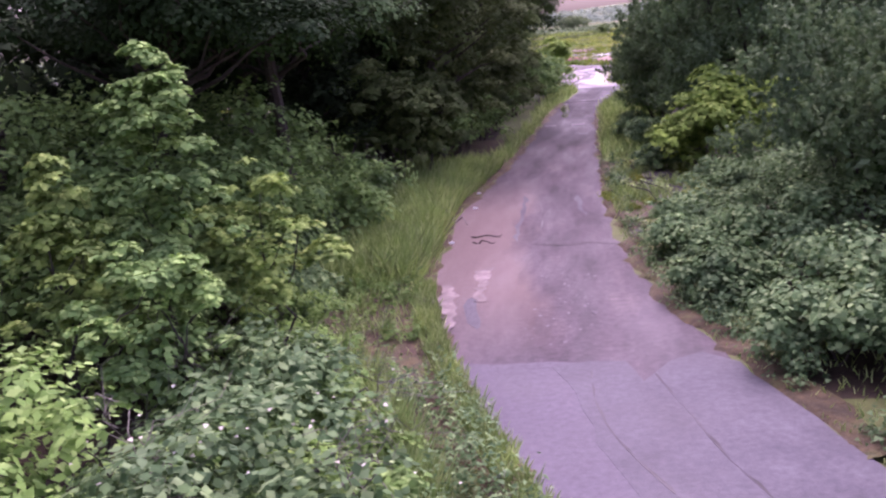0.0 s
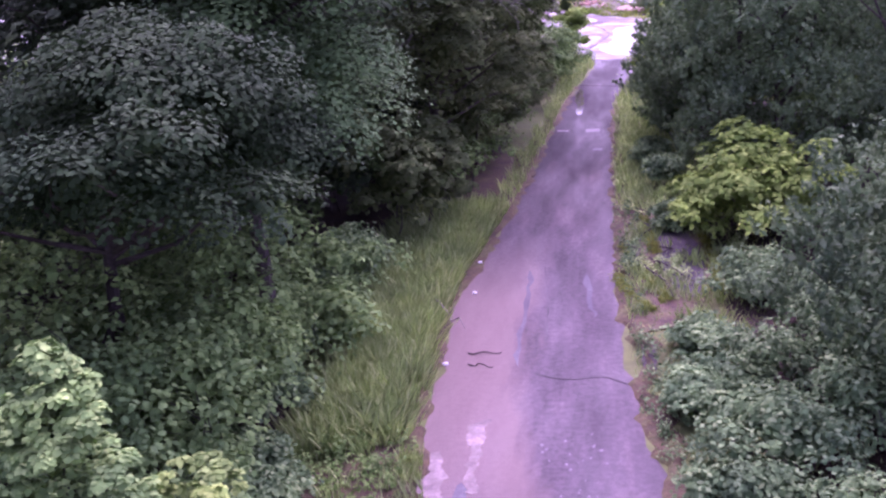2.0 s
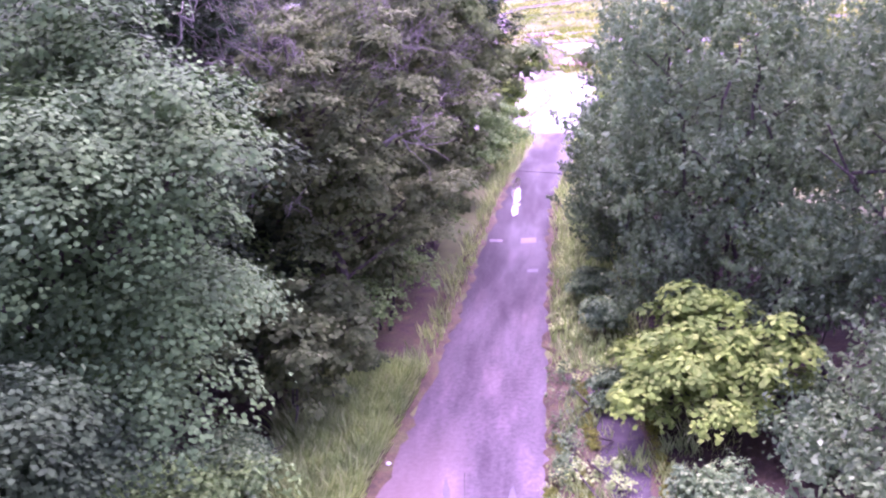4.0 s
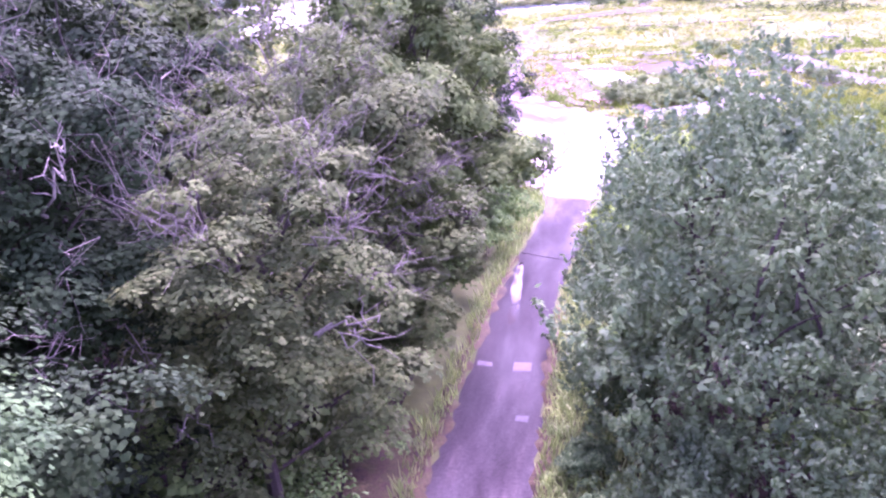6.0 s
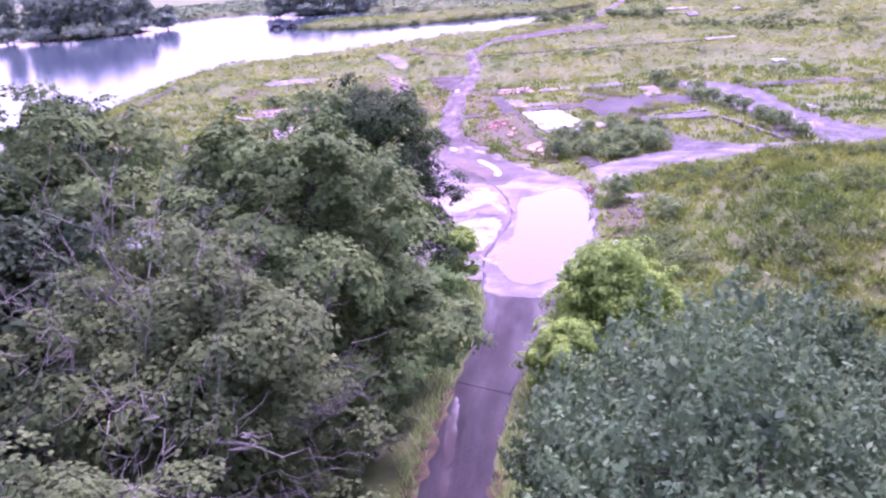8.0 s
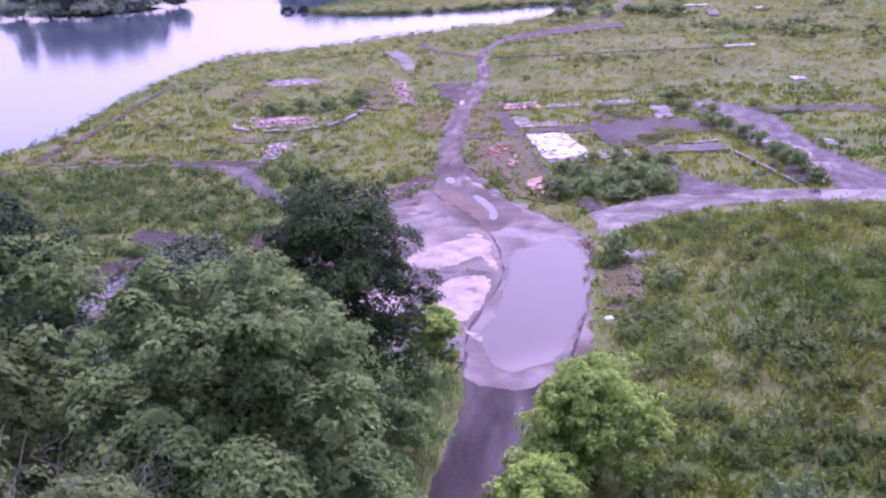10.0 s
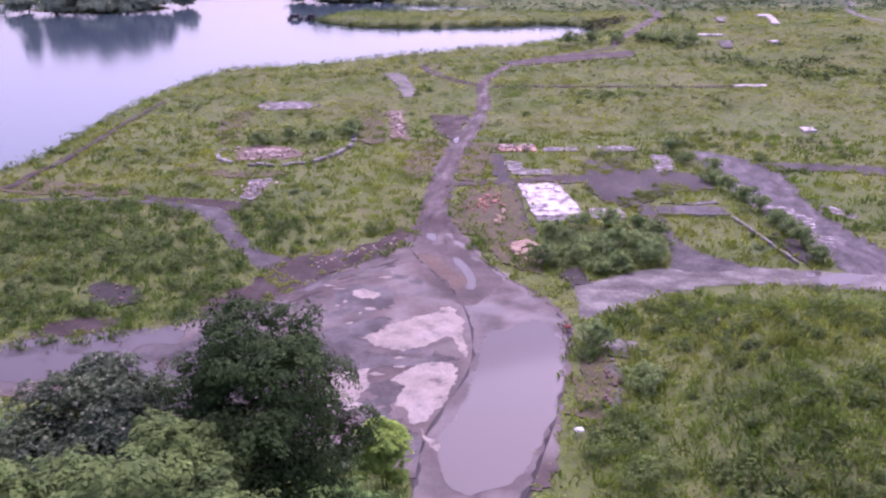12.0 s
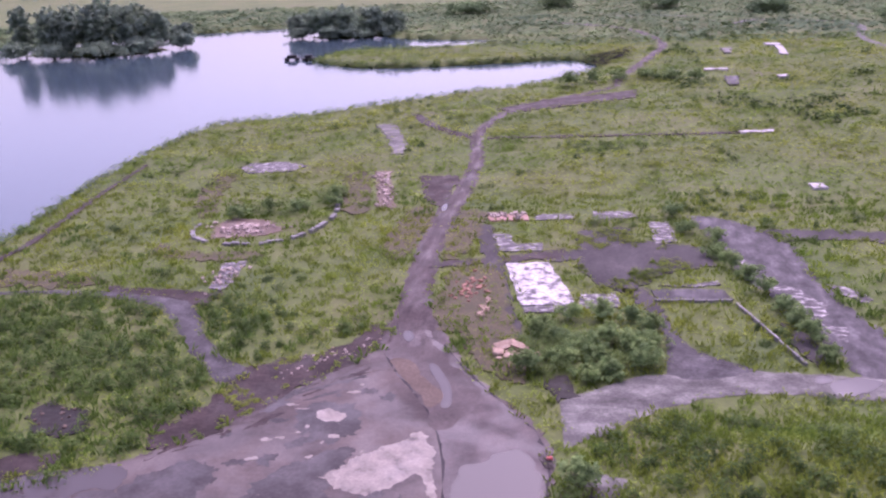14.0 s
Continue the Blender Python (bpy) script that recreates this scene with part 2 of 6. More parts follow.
M["moss"] = surface("mossy_edge", [(0.3, (0.036, 0.03, 0.016)), (0.5, (0.085, 0.062, 0.03)), (0.62, (0.085, 0.085, 0.03)), (0.75, (0.12, 0.1, 0.045))],
                    [(0.3, grey(0.6)), (0.7, grey(1.3))], 1.2, 9.0, bump=0.8)
M["brick"] = surface("broken_red_brick", [(0.3, (0.25, 0.12, 0.085)), (0.7, (0.42, 0.24, 0.18))],
                     [(0.3, grey(0.7)), (0.7, grey(1.2))], 1.5, 10.0, bump=0.3, vary=0.3)
M["bark"] = surface("grey_brown_bark", [(0.3, (0.032, 0.027, 0.022)), (0.7, (0.085, 0.072, 0.060))],
                    [(0.3, grey(0.6)), (0.7, grey(1.3))], 2.0, 14.0, bump=0.6, stretch=(1, 1, 0.3))
M["twig"] = surface("grey_dead_twigs", [(0.3, (0.105, 0.100, 0.078)), (0.7, (0.245, 0.232, 0.186))],
                    [(0.3, grey(0.7)), (0.7, grey(1.2))], 1.2, 14.0, bump=0.3)
M["dead_wood"] = surface("bleached_dead_wood", [(0.3, (0.2, 0.17, 0.155)), (0.7, (0.34, 0.3, 0.27))],
                         [(0.3, grey(0.7)), (0.7, grey(1.2))], 2.0, 14.0, bump=0.4)
M["tar"] = surface("weathered_black_timber", [(0.3, (0.02, 0.02, 0.02)), (0.7, (0.05, 0.048, 0.045))],
                   [(0.3, grey(0.7)), (0.7, grey(1.2))], 2.0, 9.0)
M["plastic"] = surface("scuffed_white_plastic", [(0.3, (0.7, 0.7, 0.7)), (0.7, (0.8, 0.8, 0.8))], [(0.3, grey(0.9)), (0.7, grey(1.0))], 2.0, 20.0, rough=(0.4, 0.5), bump=0.05)
M["red"] = surface("faded_red_plastic", [(0.3, (0.5, 0.06, 0.05)), (0.7, (0.6, 0.1, 0.08))], [(0.3, grey(0.9)), (0.7, grey(1.0))], 2.0, 20.0, rough=(0.4, 0.5), bump=0.05)
M["lake"] = water_material("still_lake_water", (0.045, 0.072, 0.09), 0.6, 0.8, 0.09)
M["puddle"] = water_material("shallow_puddle", (0.062, 0.052, 0.05), 0.03, 1.0, 0.07)
M["sycamore"] = foliage("sycamore_leaves", (0.046, 0.098, 0.034), (0.064, 0.134, 0.046), (0.094, 0.176, 0.066), tone=1.08, through_light=0.14)
M["sycamore_pale"] = foliage("young_maple_leaves", (0.072, 0.140, 0.044), (0.118, 0.205, 0.066), (0.185, 0.285, 0.098), tone=1.8, patch=0.9)
M["maple_tip"] = foliage("yellow_green_young_maple_leaves", (0.092, 0.158, 0.040), (0.148, 0.228, 0.062), (0.220, 0.305, 0.092), tone=1.6, patch=0.9)
M["oak"] = foliage("yellow_olive_leaves", (0.068, 0.113, 0.036), (0.088, 0.140, 0.045), (0.122, 0.174, 0.061), tone=1.18, patch=0.7, through_light=0.22)
M["ash"] = foliage("dull_olive_leaves", (0.064, 0.100, 0.034), (0.082, 0.124, 0.044), (0.120, 0.158, 0.066), tone=1.15, patch=0.8, through_light=0.25)
M["willow"] = foliage("grey_green_willow_leaves", (0.070, 0.124, 0.054), (0.084, 0.146, 0.064), (0.140, 0.205, 0.108), tone=1.22, patch=0.7, through_light=0.3)
M["lime"] = foliage("bright_yellow_green_leaves", (0.095, 0.168, 0.032), (0.151, 0.242, 0.048), (0.237, 0.336, 0.080), tone=1.45, patch=0.9)
M["holly"] = foliage("dark_evergreen_leaves", (0.018, 0.038, 0.013), (0.032, 0.062, 0.020), (0.056, 0.096, 0.034), tone=1.25, through_light=0.12)
# Sycamore leaf colour darkened to paint in shade under the canopy.
M["dark_sycamore"] = foliage("shade_toned_sycamore_leaves", (0.032, 0.070, 0.026), (0.046, 0.098, 0.038), (0.072, 0.136, 0.056), tone=0.53, through_light=0.1)
# Leaf colour kept dark to paint in the shade inside the wood.
M["deep_shade"] = foliage("shade_toned_woodland_leaves", (0.030, 0.056, 0.026), (0.045, 0.082, 0.038), (0.072, 0.118, 0.055), tone=0.75, through_light=0.1)
M["nettle"] = foliage("nettle_leaves", (0.069, 0.132, 0.033), (0.109, 0.192, 0.053), (0.172, 0.264, 0.088), tone=1.65, patch=0.9)
M["elder"] = foliage("dark_blue_green_leaves", (0.032, 0.054, 0.030), (0.059, 0.090, 0.052), (0.162, 0.198, 0.136), tone=1.3)
M["bramble"] = foliage("bramble_leaves", (0.046, 0.090, 0.036), (0.088, 0.158, 0.066), (0.185, 0.275, 0.130), tone=1.4, patch=1.1)
M["undergrowth"] = foliage("shaded_undergrowth_leaves", (0.062, 0.116, 0.037), (0.106, 0.189, 0.060), (0.150, 0.245, 0.085), tone=1.5, patch=1.0)
M["grass"] = foliage("long_grass_blades", (0.165, 0.260, 0.080), (0.255, 0.365, 0.125), (0.390, 0.475, 0.215), tone=1.25, patch=0.6)
M["meadow"] = foliage("meadow_tufts", (0.098, 0.136, 0.024), (0.124, 0.166, 0.030), (0.164, 0.204, 0.048), tone=1.45, patch=0.1, through_light=0.45, broad=(0.05, [(0.36, (0.72, 0.88, 0.66)), (0.46, (0.92, 1.0, 0.86)), (0.54, (0.98, 0.97, 0.95)), (0.64, (1.12, 1.06, 0.95))]))
M["fresh"] = foliage("fresh_green_grass_blades", (0.062, 0.112, 0.022), (0.084, 0.142, 0.030), (0.120, 0.180, 0.045), tone=1.2, patch=0.2, through_light=0.4)
M["weed"] = foliage("dark_weed_leaves", (0.042, 0.078, 0.018), (0.058, 0.102, 0.025), (0.078, 0.125, 0.034), tone=1.1, patch=0.3)
M["reed"] = foliage("blackish_reed_leaves", (0.014, 0.015, 0.011), (0.022, 0.024, 0.016), (0.036, 0.036, 0.024), tone=1.0, patch=0.3, through_light=0.1)
M["scrub"] = foliage("grey_green_scrub_leaves", (0.070, 0.112, 0.040), (0.100, 0.150, 0.056), (0.140, 0.192, 0.078), tone=1.7, patch=0.5)
M["thicket"] = foliage("low_thicket_leaves", (0.066, 0.108, 0.030), (0.092, 0.140, 0.042), (0.126, 0.176, 0.060), tone=1.15, patch=0.4)
# Leaf colour made paler and bluer to paint in distance haze.
M["island"] = foliage("haze_paled_leaves", (0.085, 0.115, 0.090), (0.105, 0.138, 0.108), (0.130, 0.165, 0.130), tone=2.4, patch=0.1, through_light=0.5)
M["concrete_grey"] = surface("grey_weathered_concrete", [(0.3, (0.128, 0.120, 0.120)), (0.55, (0.210, 0.199, 0.195)), (0.75, (0.315, 0.300, 0.292))],
                             [(0.3, grey(0.75)), (0.7, grey(1.15))], 0.45, 5.0, rough=(0.6, 0.9), bump=0.25, bump_scale=14.0, wet=(0.3, 0.35, 0.65), vary=0.2)
M["brick_floor"] = surface("worn_red_brick_floor", [(0.3, (0.3, 0.17, 0.13)), (0.7, (0.5, 0.33, 0.28))], [(0.3, grey(0.75)), (0.7, grey(1.15))], 0.8, 6.0, bump=0.3)
M["stone_pink"] = surface("pinkish_broken_concrete", [(0.3, (0.281, 0.212, 0.178)), (0.7, (0.493, 0.408, 0.357))], [(0.3, grey(0.8)), (0.7, grey(1.15))], 1.2, 8.0, bump=0.3, vary=0.3)
M["hardstanding"] = surface("dark_old_hardstanding", [(0.3, (0.029, 0.025, 0.026)), (0.45, (0.051, 0.045, 0.045)), (0.58, (0.070, 0.062, 0.061)), (0.72, (0.111, 0.100, 0.095))],
                            [(0.3, grey(0.7)), (0.7, grey(1.25))], 0.5, 3.0, rough=(0.62, 0.9), bump=0.3, shine=0.12, stretch=(1.2, 0.5, 1), wet=(0.25, 0.35, 0.6))
M["rubble"] = surface("reddish_rubble_soil", [(0.3, (0.098, 0.068, 0.050)), (0.55, (0.165, 0.120, 0.095)), (0.75, (0.270, 0.217, 0.176))],
                      [(0.3, grey(0.6)), (0.7, grey(1.3))], 0.6, 3.5, bump=0.6)
M["dirt_pale"] = surface("trodden_pinkish_soil", [(0.3, (0.060, 0.048, 0.046)), (0.55, (0.088, 0.071, 0.067)), (0.75, (0.125, 0.103, 0.096))],
                         [(0.3, grey(0.8)), (0.7, grey(1.15))], 0.35, 4.0, rough=(0.6, 0.9), bump=0.25, wet=(0.3, 0.35, 0.6), shine=0.2)
M["litter_red"] = surface("reddish_leaf_litter", [(0.3, (0.04, 0.03, 0.024)), (0.44, (0.09, 0.058, 0.038)), (0.55, (0.085, 0.08, 0.034)), (0.66, (0.14, 0.105, 0.05)), (0.75, (0.07, 0.05, 0.045))],
                          [(0.3, grey(0.6)), (0.7, grey(1.3))], 1.4, 9.0, bump=0.8)
M["stain"] = surface("damp_stained_concrete", [(0.3, (0.030, 0.026, 0.027)), (0.5, (0.044, 0.038, 0.039)), (0.7, (0.066, 0.057, 0.056))],
                     [(0.3, grey(0.8)), (0.7, grey(1.15))], 0.5, 4.0, rough=(0.4, 0.75), bump=0.15, wet=(0.4, 0.4, 0.6), shine=0.25)
# Scrub colour lightened and dulled; haze over the lake is painted in.
M["far_field"] = foliage("hazy_distant_scrub", (0.08, 0.12, 0.06), (0.105, 0.15, 0.075), (0.135, 0.18, 0.095), tone=1.5, patch=0.03, broad=(0.012, [(0.38, (0.7, 0.8, 0.85)), (0.6, (1.1, 1.08, 1.0))]))
M["broken"] = surface("broken_concrete_and_soil", [(0.42, (0.060, 0.052, 0.054)), (0.50, (0.110, 0.098, 0.100)), (0.56, (0.210, 0.193, 0.193)), (0.64, (0.440, 0.410, 0.400))],
                      [(0.3, grey(0.6)), (0.7, grey(1.15))], 1.5, 4.0, rough=(0.6, 0.9), bump=0.4, bump_scale=5.0, stretch=(0.7, 1.2, 1))
M["white_slab"] = surface("stained_white_concrete", [(0.40, (0.10, 0.09, 0.095)), (0.45, (0.26, 0.24, 0.24)), (0.50, (0.44, 0.41, 0.41)), (0.66, (0.58, 0.55, 0.55))],
                          [(0.33, grey(0.55)), (0.5, grey(1.0)), (0.75, grey(1.1))], 1.1, 3.2, rough=(0.5, 0.85), bump=0.3, bump_scale=7.0, shine=0.2)
M["dry"] = surface("dry_brownish_turf", [(0.3, (0.055, 0.056, 0.024)), (0.5, (0.085, 0.07, 0.04)), (0.7, (0.1, 0.095, 0.04))],
                   [(0.3, grey(0.6)), (0.7, grey(1.3))], 0.5, 4.0, bump=0.8)
M["flower_dull"] = surface("faded_flower_heads", [(0.3, (0.3, 0.3, 0.25)), (0.7, (0.4, 0.4, 0.33))], [(0.3, grey(0.9)), (0.7, grey(1.0))], 3.0, 20.0, bump=0.0)
M["flower"] = surface("creamy_flower_heads", [(0.3, (0.6, 0.58, 0.45)), (0.7, (0.75, 0.73, 0.6))], [(0.3, grey(0.9)), (0.7, grey(1.0))], 3.0, 20.0, bump=0.0)

# ---- shapes ----
RNG = np.random.default_rng(7)


def spline(points, step=0.6, closed=False):
    """An even line through control points (Catmull-Rom)."""
    p = np.array(points, float)
    n = len(p)
    out = []
    for i in range(n if closed else n - 1):
        if closed:
            a, b, c, d = p[(i - 1) % n], p[i], p[(i + 1) % n], p[(i + 2) % n]
        else:
            a, b, c, d = p[max(i - 1, 0)], p[i], p[i + 1], p[min(i + 2, n - 1)]
        k = max(2, int(np.linalg.norm(c[:2] - b[:2]) / step))
        u = np.linspace(0, 1, k, endpoint=False)[:, None]
        out.append(0.5 * (2 * b + (c - a) * u + (2 * a - 5 * b + 4 * c - d) * u**2 + (3 * b - a - 3 * c + d) * u**3))
    if not closed:
        out.append(p[-1:])
    return np.concatenate(out)


def wobble(x, y, scale, seed=0.0):
    return noise.noise(Vector((x * scale, y * scale, seed)))


def part(name, bm, material, parent=None, label=""):
    me = bpy.data.meshes.new(name)
    bm.to_mesh(me)
    bm.free()
    me.materials.append(material)
    ob = new(name, me)
    ob.parent = parent
    if label:
        ob["label"] = label
    return ob


def raw(name, verts, faces, material, parent=None, smooth=False):
    me = bpy.data.meshes.new(name)
    if isinstance(faces, np.ndarray):
        k = faces.shape[1]
        me.vertices.add(len(verts))
        me.vertices.foreach_set("co", np.asarray(verts, np.float32).ravel())
        me.loops.add(faces.size)
        me.loops.foreach_set("vertex_index", faces.astype(np.int32).ravel())
        me.polygons.add(len(faces))
        me.polygons.foreach_set("loop_start", np.arange(0, faces.size, k, dtype=np.int32))
        me.update(calc_edges=True)
    else:
        me.from_pydata([tuple(v) for v in verts], [], faces)
    if smooth:
        me.polygons.foreach_set("use_smooth", np.ones(len(me.polygons), bool))
    me.materials.append(material)
    ob = new(name, me)
    ob.parent = parent
    return ob


def ribbon(name, rows, z, material, ragged=0.25, across=8, sink=0.0, seed=0.0, rut=0.0, lumps=1.0):
    """A strip along rows of (x_left, x_right, y) or ((x, y), (x, y)) edges, with uneven edges; rut: depth of two wheel tracks."""
    flat = spline([(*r[0], *r[1]) for r in rows], 0.35 if across < 6 else 0.6)
    verts, faces = [], []
    for i, (ax, ay, bx, by) in enumerate(flat):
        a = np.array((ax, ay)); b = np.array((bx, by))
        w = np.linalg.norm(b - a)
        e0 = ragged * (wobble(ax, ay, 0.9, seed) + 0.6 * wobble(ax, ay, 3.1, seed)) / w
        e1 = ragged * (wobble(bx, by, 0.9, seed + 5) + 0.6 * wobble(bx, by, 3.1, seed + 5)) / w
        for j in range(across + 1):
            u = e0 + (1 + e1 - e0) * j / across
            q = a + (b - a) * u
            dz = lumps * (0.03 * wobble(q[0], q[1], 0.4, seed + 9) + 0.02 * (1 - (2 * u - 1) ** 2))
            dz -= rut * (math.exp(-((u - 0.25) / 0.09) ** 2) + math.exp(-((u - 0.75) / 0.09) ** 2))
            if j in (0, across):
                dz = -sink - 0.03
            verts.append((q[0], q[1], z + dz))
        if i:
            k = (across + 1) * i
            faces += [(k - across - 1 + j, k - across + j, k + j + 1, k + j) for j in range(across)]
    ob = raw(name, verts, faces, material, smooth=True)
    return ob


def patch(name, outline, z, material, ragged=0.25, thick=0.06, parent=None, seed=0.0, step=0.5, sharp=False):
    """A flat piece with an uneven outline and a real edge."""
    if sharp:
        pts = []
        n = len(outline)
        for i in range(n):
            a, b = np.array(outline[i], float), np.array(outline[(i + 1) % n], float)
            k = max(1, int(np.linalg.norm(b - a) / step))
            pts += [a + (b - a) * j / k for j in range(k)]
        pts = np.array(pts)
    else:
        pts = spline(outline, step, True)
    out = [(x + ragged * (wobble(x, y, 0.8, seed) + 0.7 * wobble(x, y, 2.7, seed) + 0.35 * wobble(x, y, 7.1, seed)),
            y + ragged * (wobble(x, y, 0.8, seed + 3) + 0.7 * wobble(x, y, 2.7, seed + 3) + 0.35 * wobble(x, y, 7.1, seed + 3)))
           for x, y in pts]
    co, _, tris, _, _, _ = delaunay_2d_cdt([Vector(p) for p in out], [], [list(range(len(out)))], 1, 1e-5)
    bm = bmesh.new()
    top = [bm.verts.new((p.x, p.y, z)) for p in co]
    for t in tris:
        bm.faces.new([top[k] for k in t])
    rim = [e for e in bm.edges if len(e.link_faces) == 1]
    low = {v: bm.verts.new((v.co.x, v.co.y, z - thick)) for e in rim for v in e.verts}
    for e in rim:
        bm.faces.new((e.verts[0], e.verts[1], low[e.verts[1]], low[e.verts[0]]))
    bmesh.ops.recalc_face_normals(bm, faces=bm.faces[:])
    if sum(f.normal.z for f in bm.faces) < 0:
        bmesh.ops.reverse_faces(bm, faces=bm.faces[:])
    return part(name, bm, material, parent)


def inside(poly, x, y):
    p = np.array(poly)
    hit = np.zeros(x.shape, bool)
    for (ax, ay), (bx, by) in zip(p, np.roll(p, -1, 0)):
        cross = (ay > y) != (by > y)
        with np.errstate(divide="ignore", invalid="ignore"):
            hit ^= cross & (x < (bx - ax) * (y - ay) / (by - ay + 1e-12) + ax)
    return hit


def far_from(line, x, y, closed=False):
    """The distance of points from a line."""
    p = np.array(line)[:, :2]
    ends = np.roll(p, -1, 0) if closed else p[1:]
    best = np.full(x.shape, 1e9)
    for a, b in zip(p, ends):
        d = b - a
        u = np.clip(((x - a[0]) * d[0] + (y - a[1]) * d[1]) / (d @ d + 1e-9), 0, 1)
        best = np.minimum(best, np.hypot(x - a[0] - u * d[0], y - a[1] - u * d[1]))
    return best


# ---- plan of the place ----
ROAD = [((11.5, -14), (15.5, -11.5)), ((5.6, -3), (9.4, -0.6)), ((2.4, 3.2), (6.2, 4.6)), ((0.4, 7.3), (4.4, 8.0)), ((-1.5, 12.4), (2.7, 13.2)), ((-2.5, 16.5), (1.9, 17)),
        ((-3.0, 22), (1.45, 22)), ((-3.1, 26), (1.2, 26)), ((-2.5, 33), (1.1, 33)), ((-2.1, 42), (1.0, 42)), ((-1.7, 52), (1.0, 52)),
        ((-1.2, 59), (1.5, 58)), ((-0.6, 65), (2.6, 64)), ((-0.4, 69), (4.0, 67.5)), ((-1.2, 73), (5.3, 73)), ((-2.5, 77), (6.1, 78))]
YARD = [(-2.0, 73), (5.4, 72.5), (6.3, 80), (6.6, 90), (6.2, 92.8), (5.3, 95.2), (2.2, 99.5), (-0.5, 103.6), (-3.0, 108), (-5.5, 110), (-7.8, 106.6), (-10.2, 103), (-13.7, 97.6),
        (-16.6, 92.8), (-20.5, 89.2), (-26, 85.5), (-36, 81.5), (-46, 79), (-46, 74), (-34, 76.5), (-24, 77.5), (-14, 74)]
TRACK = [((-8.6, 106), (-2.2, 107.5)), ((-8.3, 110.5), (-4.2, 111.5)), ((-8.4, 115), (-5.5, 115.5)), ((-8.9, 121), (-6.2, 121)), ((-9.6, 130), (-6.8, 130)), ((-9.8, 141.6), (-6.9, 141.6)), ((-9.1, 153.6), (-6.7, 153.6)), ((-9.3, 168), (-7.3, 168)),
         ((-11.2, 182.5), (-9.2, 182.5)), ((-10.2, 194), (-8.2, 193)), ((-7.6, 203), (-6.0, 201)), ((0.5, 214), (1.5, 212)), ((10, 225), (11, 223)), ((11.5, 236), (13.5, 236)), ((18.3, 265), (20.6, 265)), ((22, 290), (24.3, 290)), ((13, 324), (15, 326)), ((-8, 345), (-7, 348))]
TRACK_FAR = [((10, 363), (10.5, 361)), ((23, 361), (23.4, 359)), ((36.5, 351.5), (37, 349)), ((44, 329.5), (45, 327)), ((52, 338), (54, 336)), ((70, 330), (71, 327)), ((76, 316), (78, 314)), ((70.5, 290), (72.5, 290)), ((72, 274), (74, 273)), ((80, 250), (82, 249))]
TRACK_FORK = [((-10.8, 180), (-9.8, 182)), ((-15, 184.2), (-14.2, 186)), ((-20, 191), (-19, 193)), ((-24, 199.6), (-22.9, 201))]
PATH_LEFT = [((-18.6, 99.4), (-16.4, 101.8)), ((-20.6, 101.8), (-18.6, 103.0)), ((-22.6, 104.0), (-20.9, 105.0)), ((-25.6, 108.0), (-23.7, 108.8)), ((-28.6, 112), (-26.0, 112.9)), ((-31, 113.9), (-28.6, 115.4)), ((-38.5, 115.9), (-38.3, 117.0)), ((-48, 115.4), (-48, 116.2)), ((-58, 112), (-58, 113))]
SHORE_PATH = [((-53.6, 119), (-52.7, 119)), ((-54.0, 124.7), (-53.1, 124.7)), ((-53.8, 130.6), (-52.9, 130.6)), ((-55.0, 141.1), (-54.1, 141.1)), ((-56.0, 150), (-55.2, 150)), ((-57.0, 165), (-56.4, 165))]
ROAD_RIGHT = [((6.5, 98.9), (7.1, 92.7)), ((9.7, 101.6), (10.1, 95.4)), ((13.3, 103.4), (13.8, 98.7)), ((19.7, 104.4), (17.7, 100.4)), ((23.5, 104.3), (21.4, 101.0)), ((28.0, 104), (27.5, 100.5)), ((40, 103.5), (39, 98.5)), ((60, 100), (59, 95))]
ROAD_SPUR = [((13.4, 113.5), (14.4, 114.6)), ((14.2, 108.4), (15.5, 109.6)), ((14.0, 105.0), (17.2, 106.8)), ((14.0, 101.5), (20.8, 104.4))]
ROAD_FAR = [((18.1, 141.4), (21.1, 141.2)), ((19.8, 134.3), (25.4, 137.0)), ((21.1, 130.0), (27.6, 131.5)), ((22.3, 121.5), (28.2, 123.5)), ((24.6, 116.1), (29.2, 117.0)), ((26.3, 108.4), (31.8, 109.4)), ((27.5, 102.5), (37, 103))]
LAKE = [(-260, 40), (-92, 40), (-72, 95), (-62, 122), (-59.8, 133.3), (-60.8, 142), (-63, 167), (-61.6, 190), (-56, 199), (-43.3, 205.8), (-30.5, 215.6), (-20.8, 223.8), (-10, 230.4), (0.8, 241.6), (6.4, 253),
        (5.5, 262), (-0.5, 268), (-20.4, 264.5), (-40.6, 261.8), (-53, 265.4), (-65, 276), (-66.5, 283), (-61, 295), (-48, 298), (-32.5, 298.2), (-22, 305), (-24, 313), (-50, 321), (-75, 345), (-103, 362), (-130, 354), (-176, 330), (-192, 328), (-260, 332)]
LAKE_LINE = spline(LAKE, 3.0, True)
ISLANDS = [(-144, 311, 21, 11), (-72, 334, 13, 5)]


def water_depth(x, y):
    """Positive inside the lake, in metres from its shore."""
    d = far_from(LAKE_LINE, x, y, True)
    d = np.where(inside(LAKE_LINE, x, y), d, -d)
    for cx, cy, rx, ry in ISLANDS:
        d = np.minimum(d, (np.hypot((x - cx) / rx, (y - cy) / ry) - 1) * min(rx, ry))
    return d


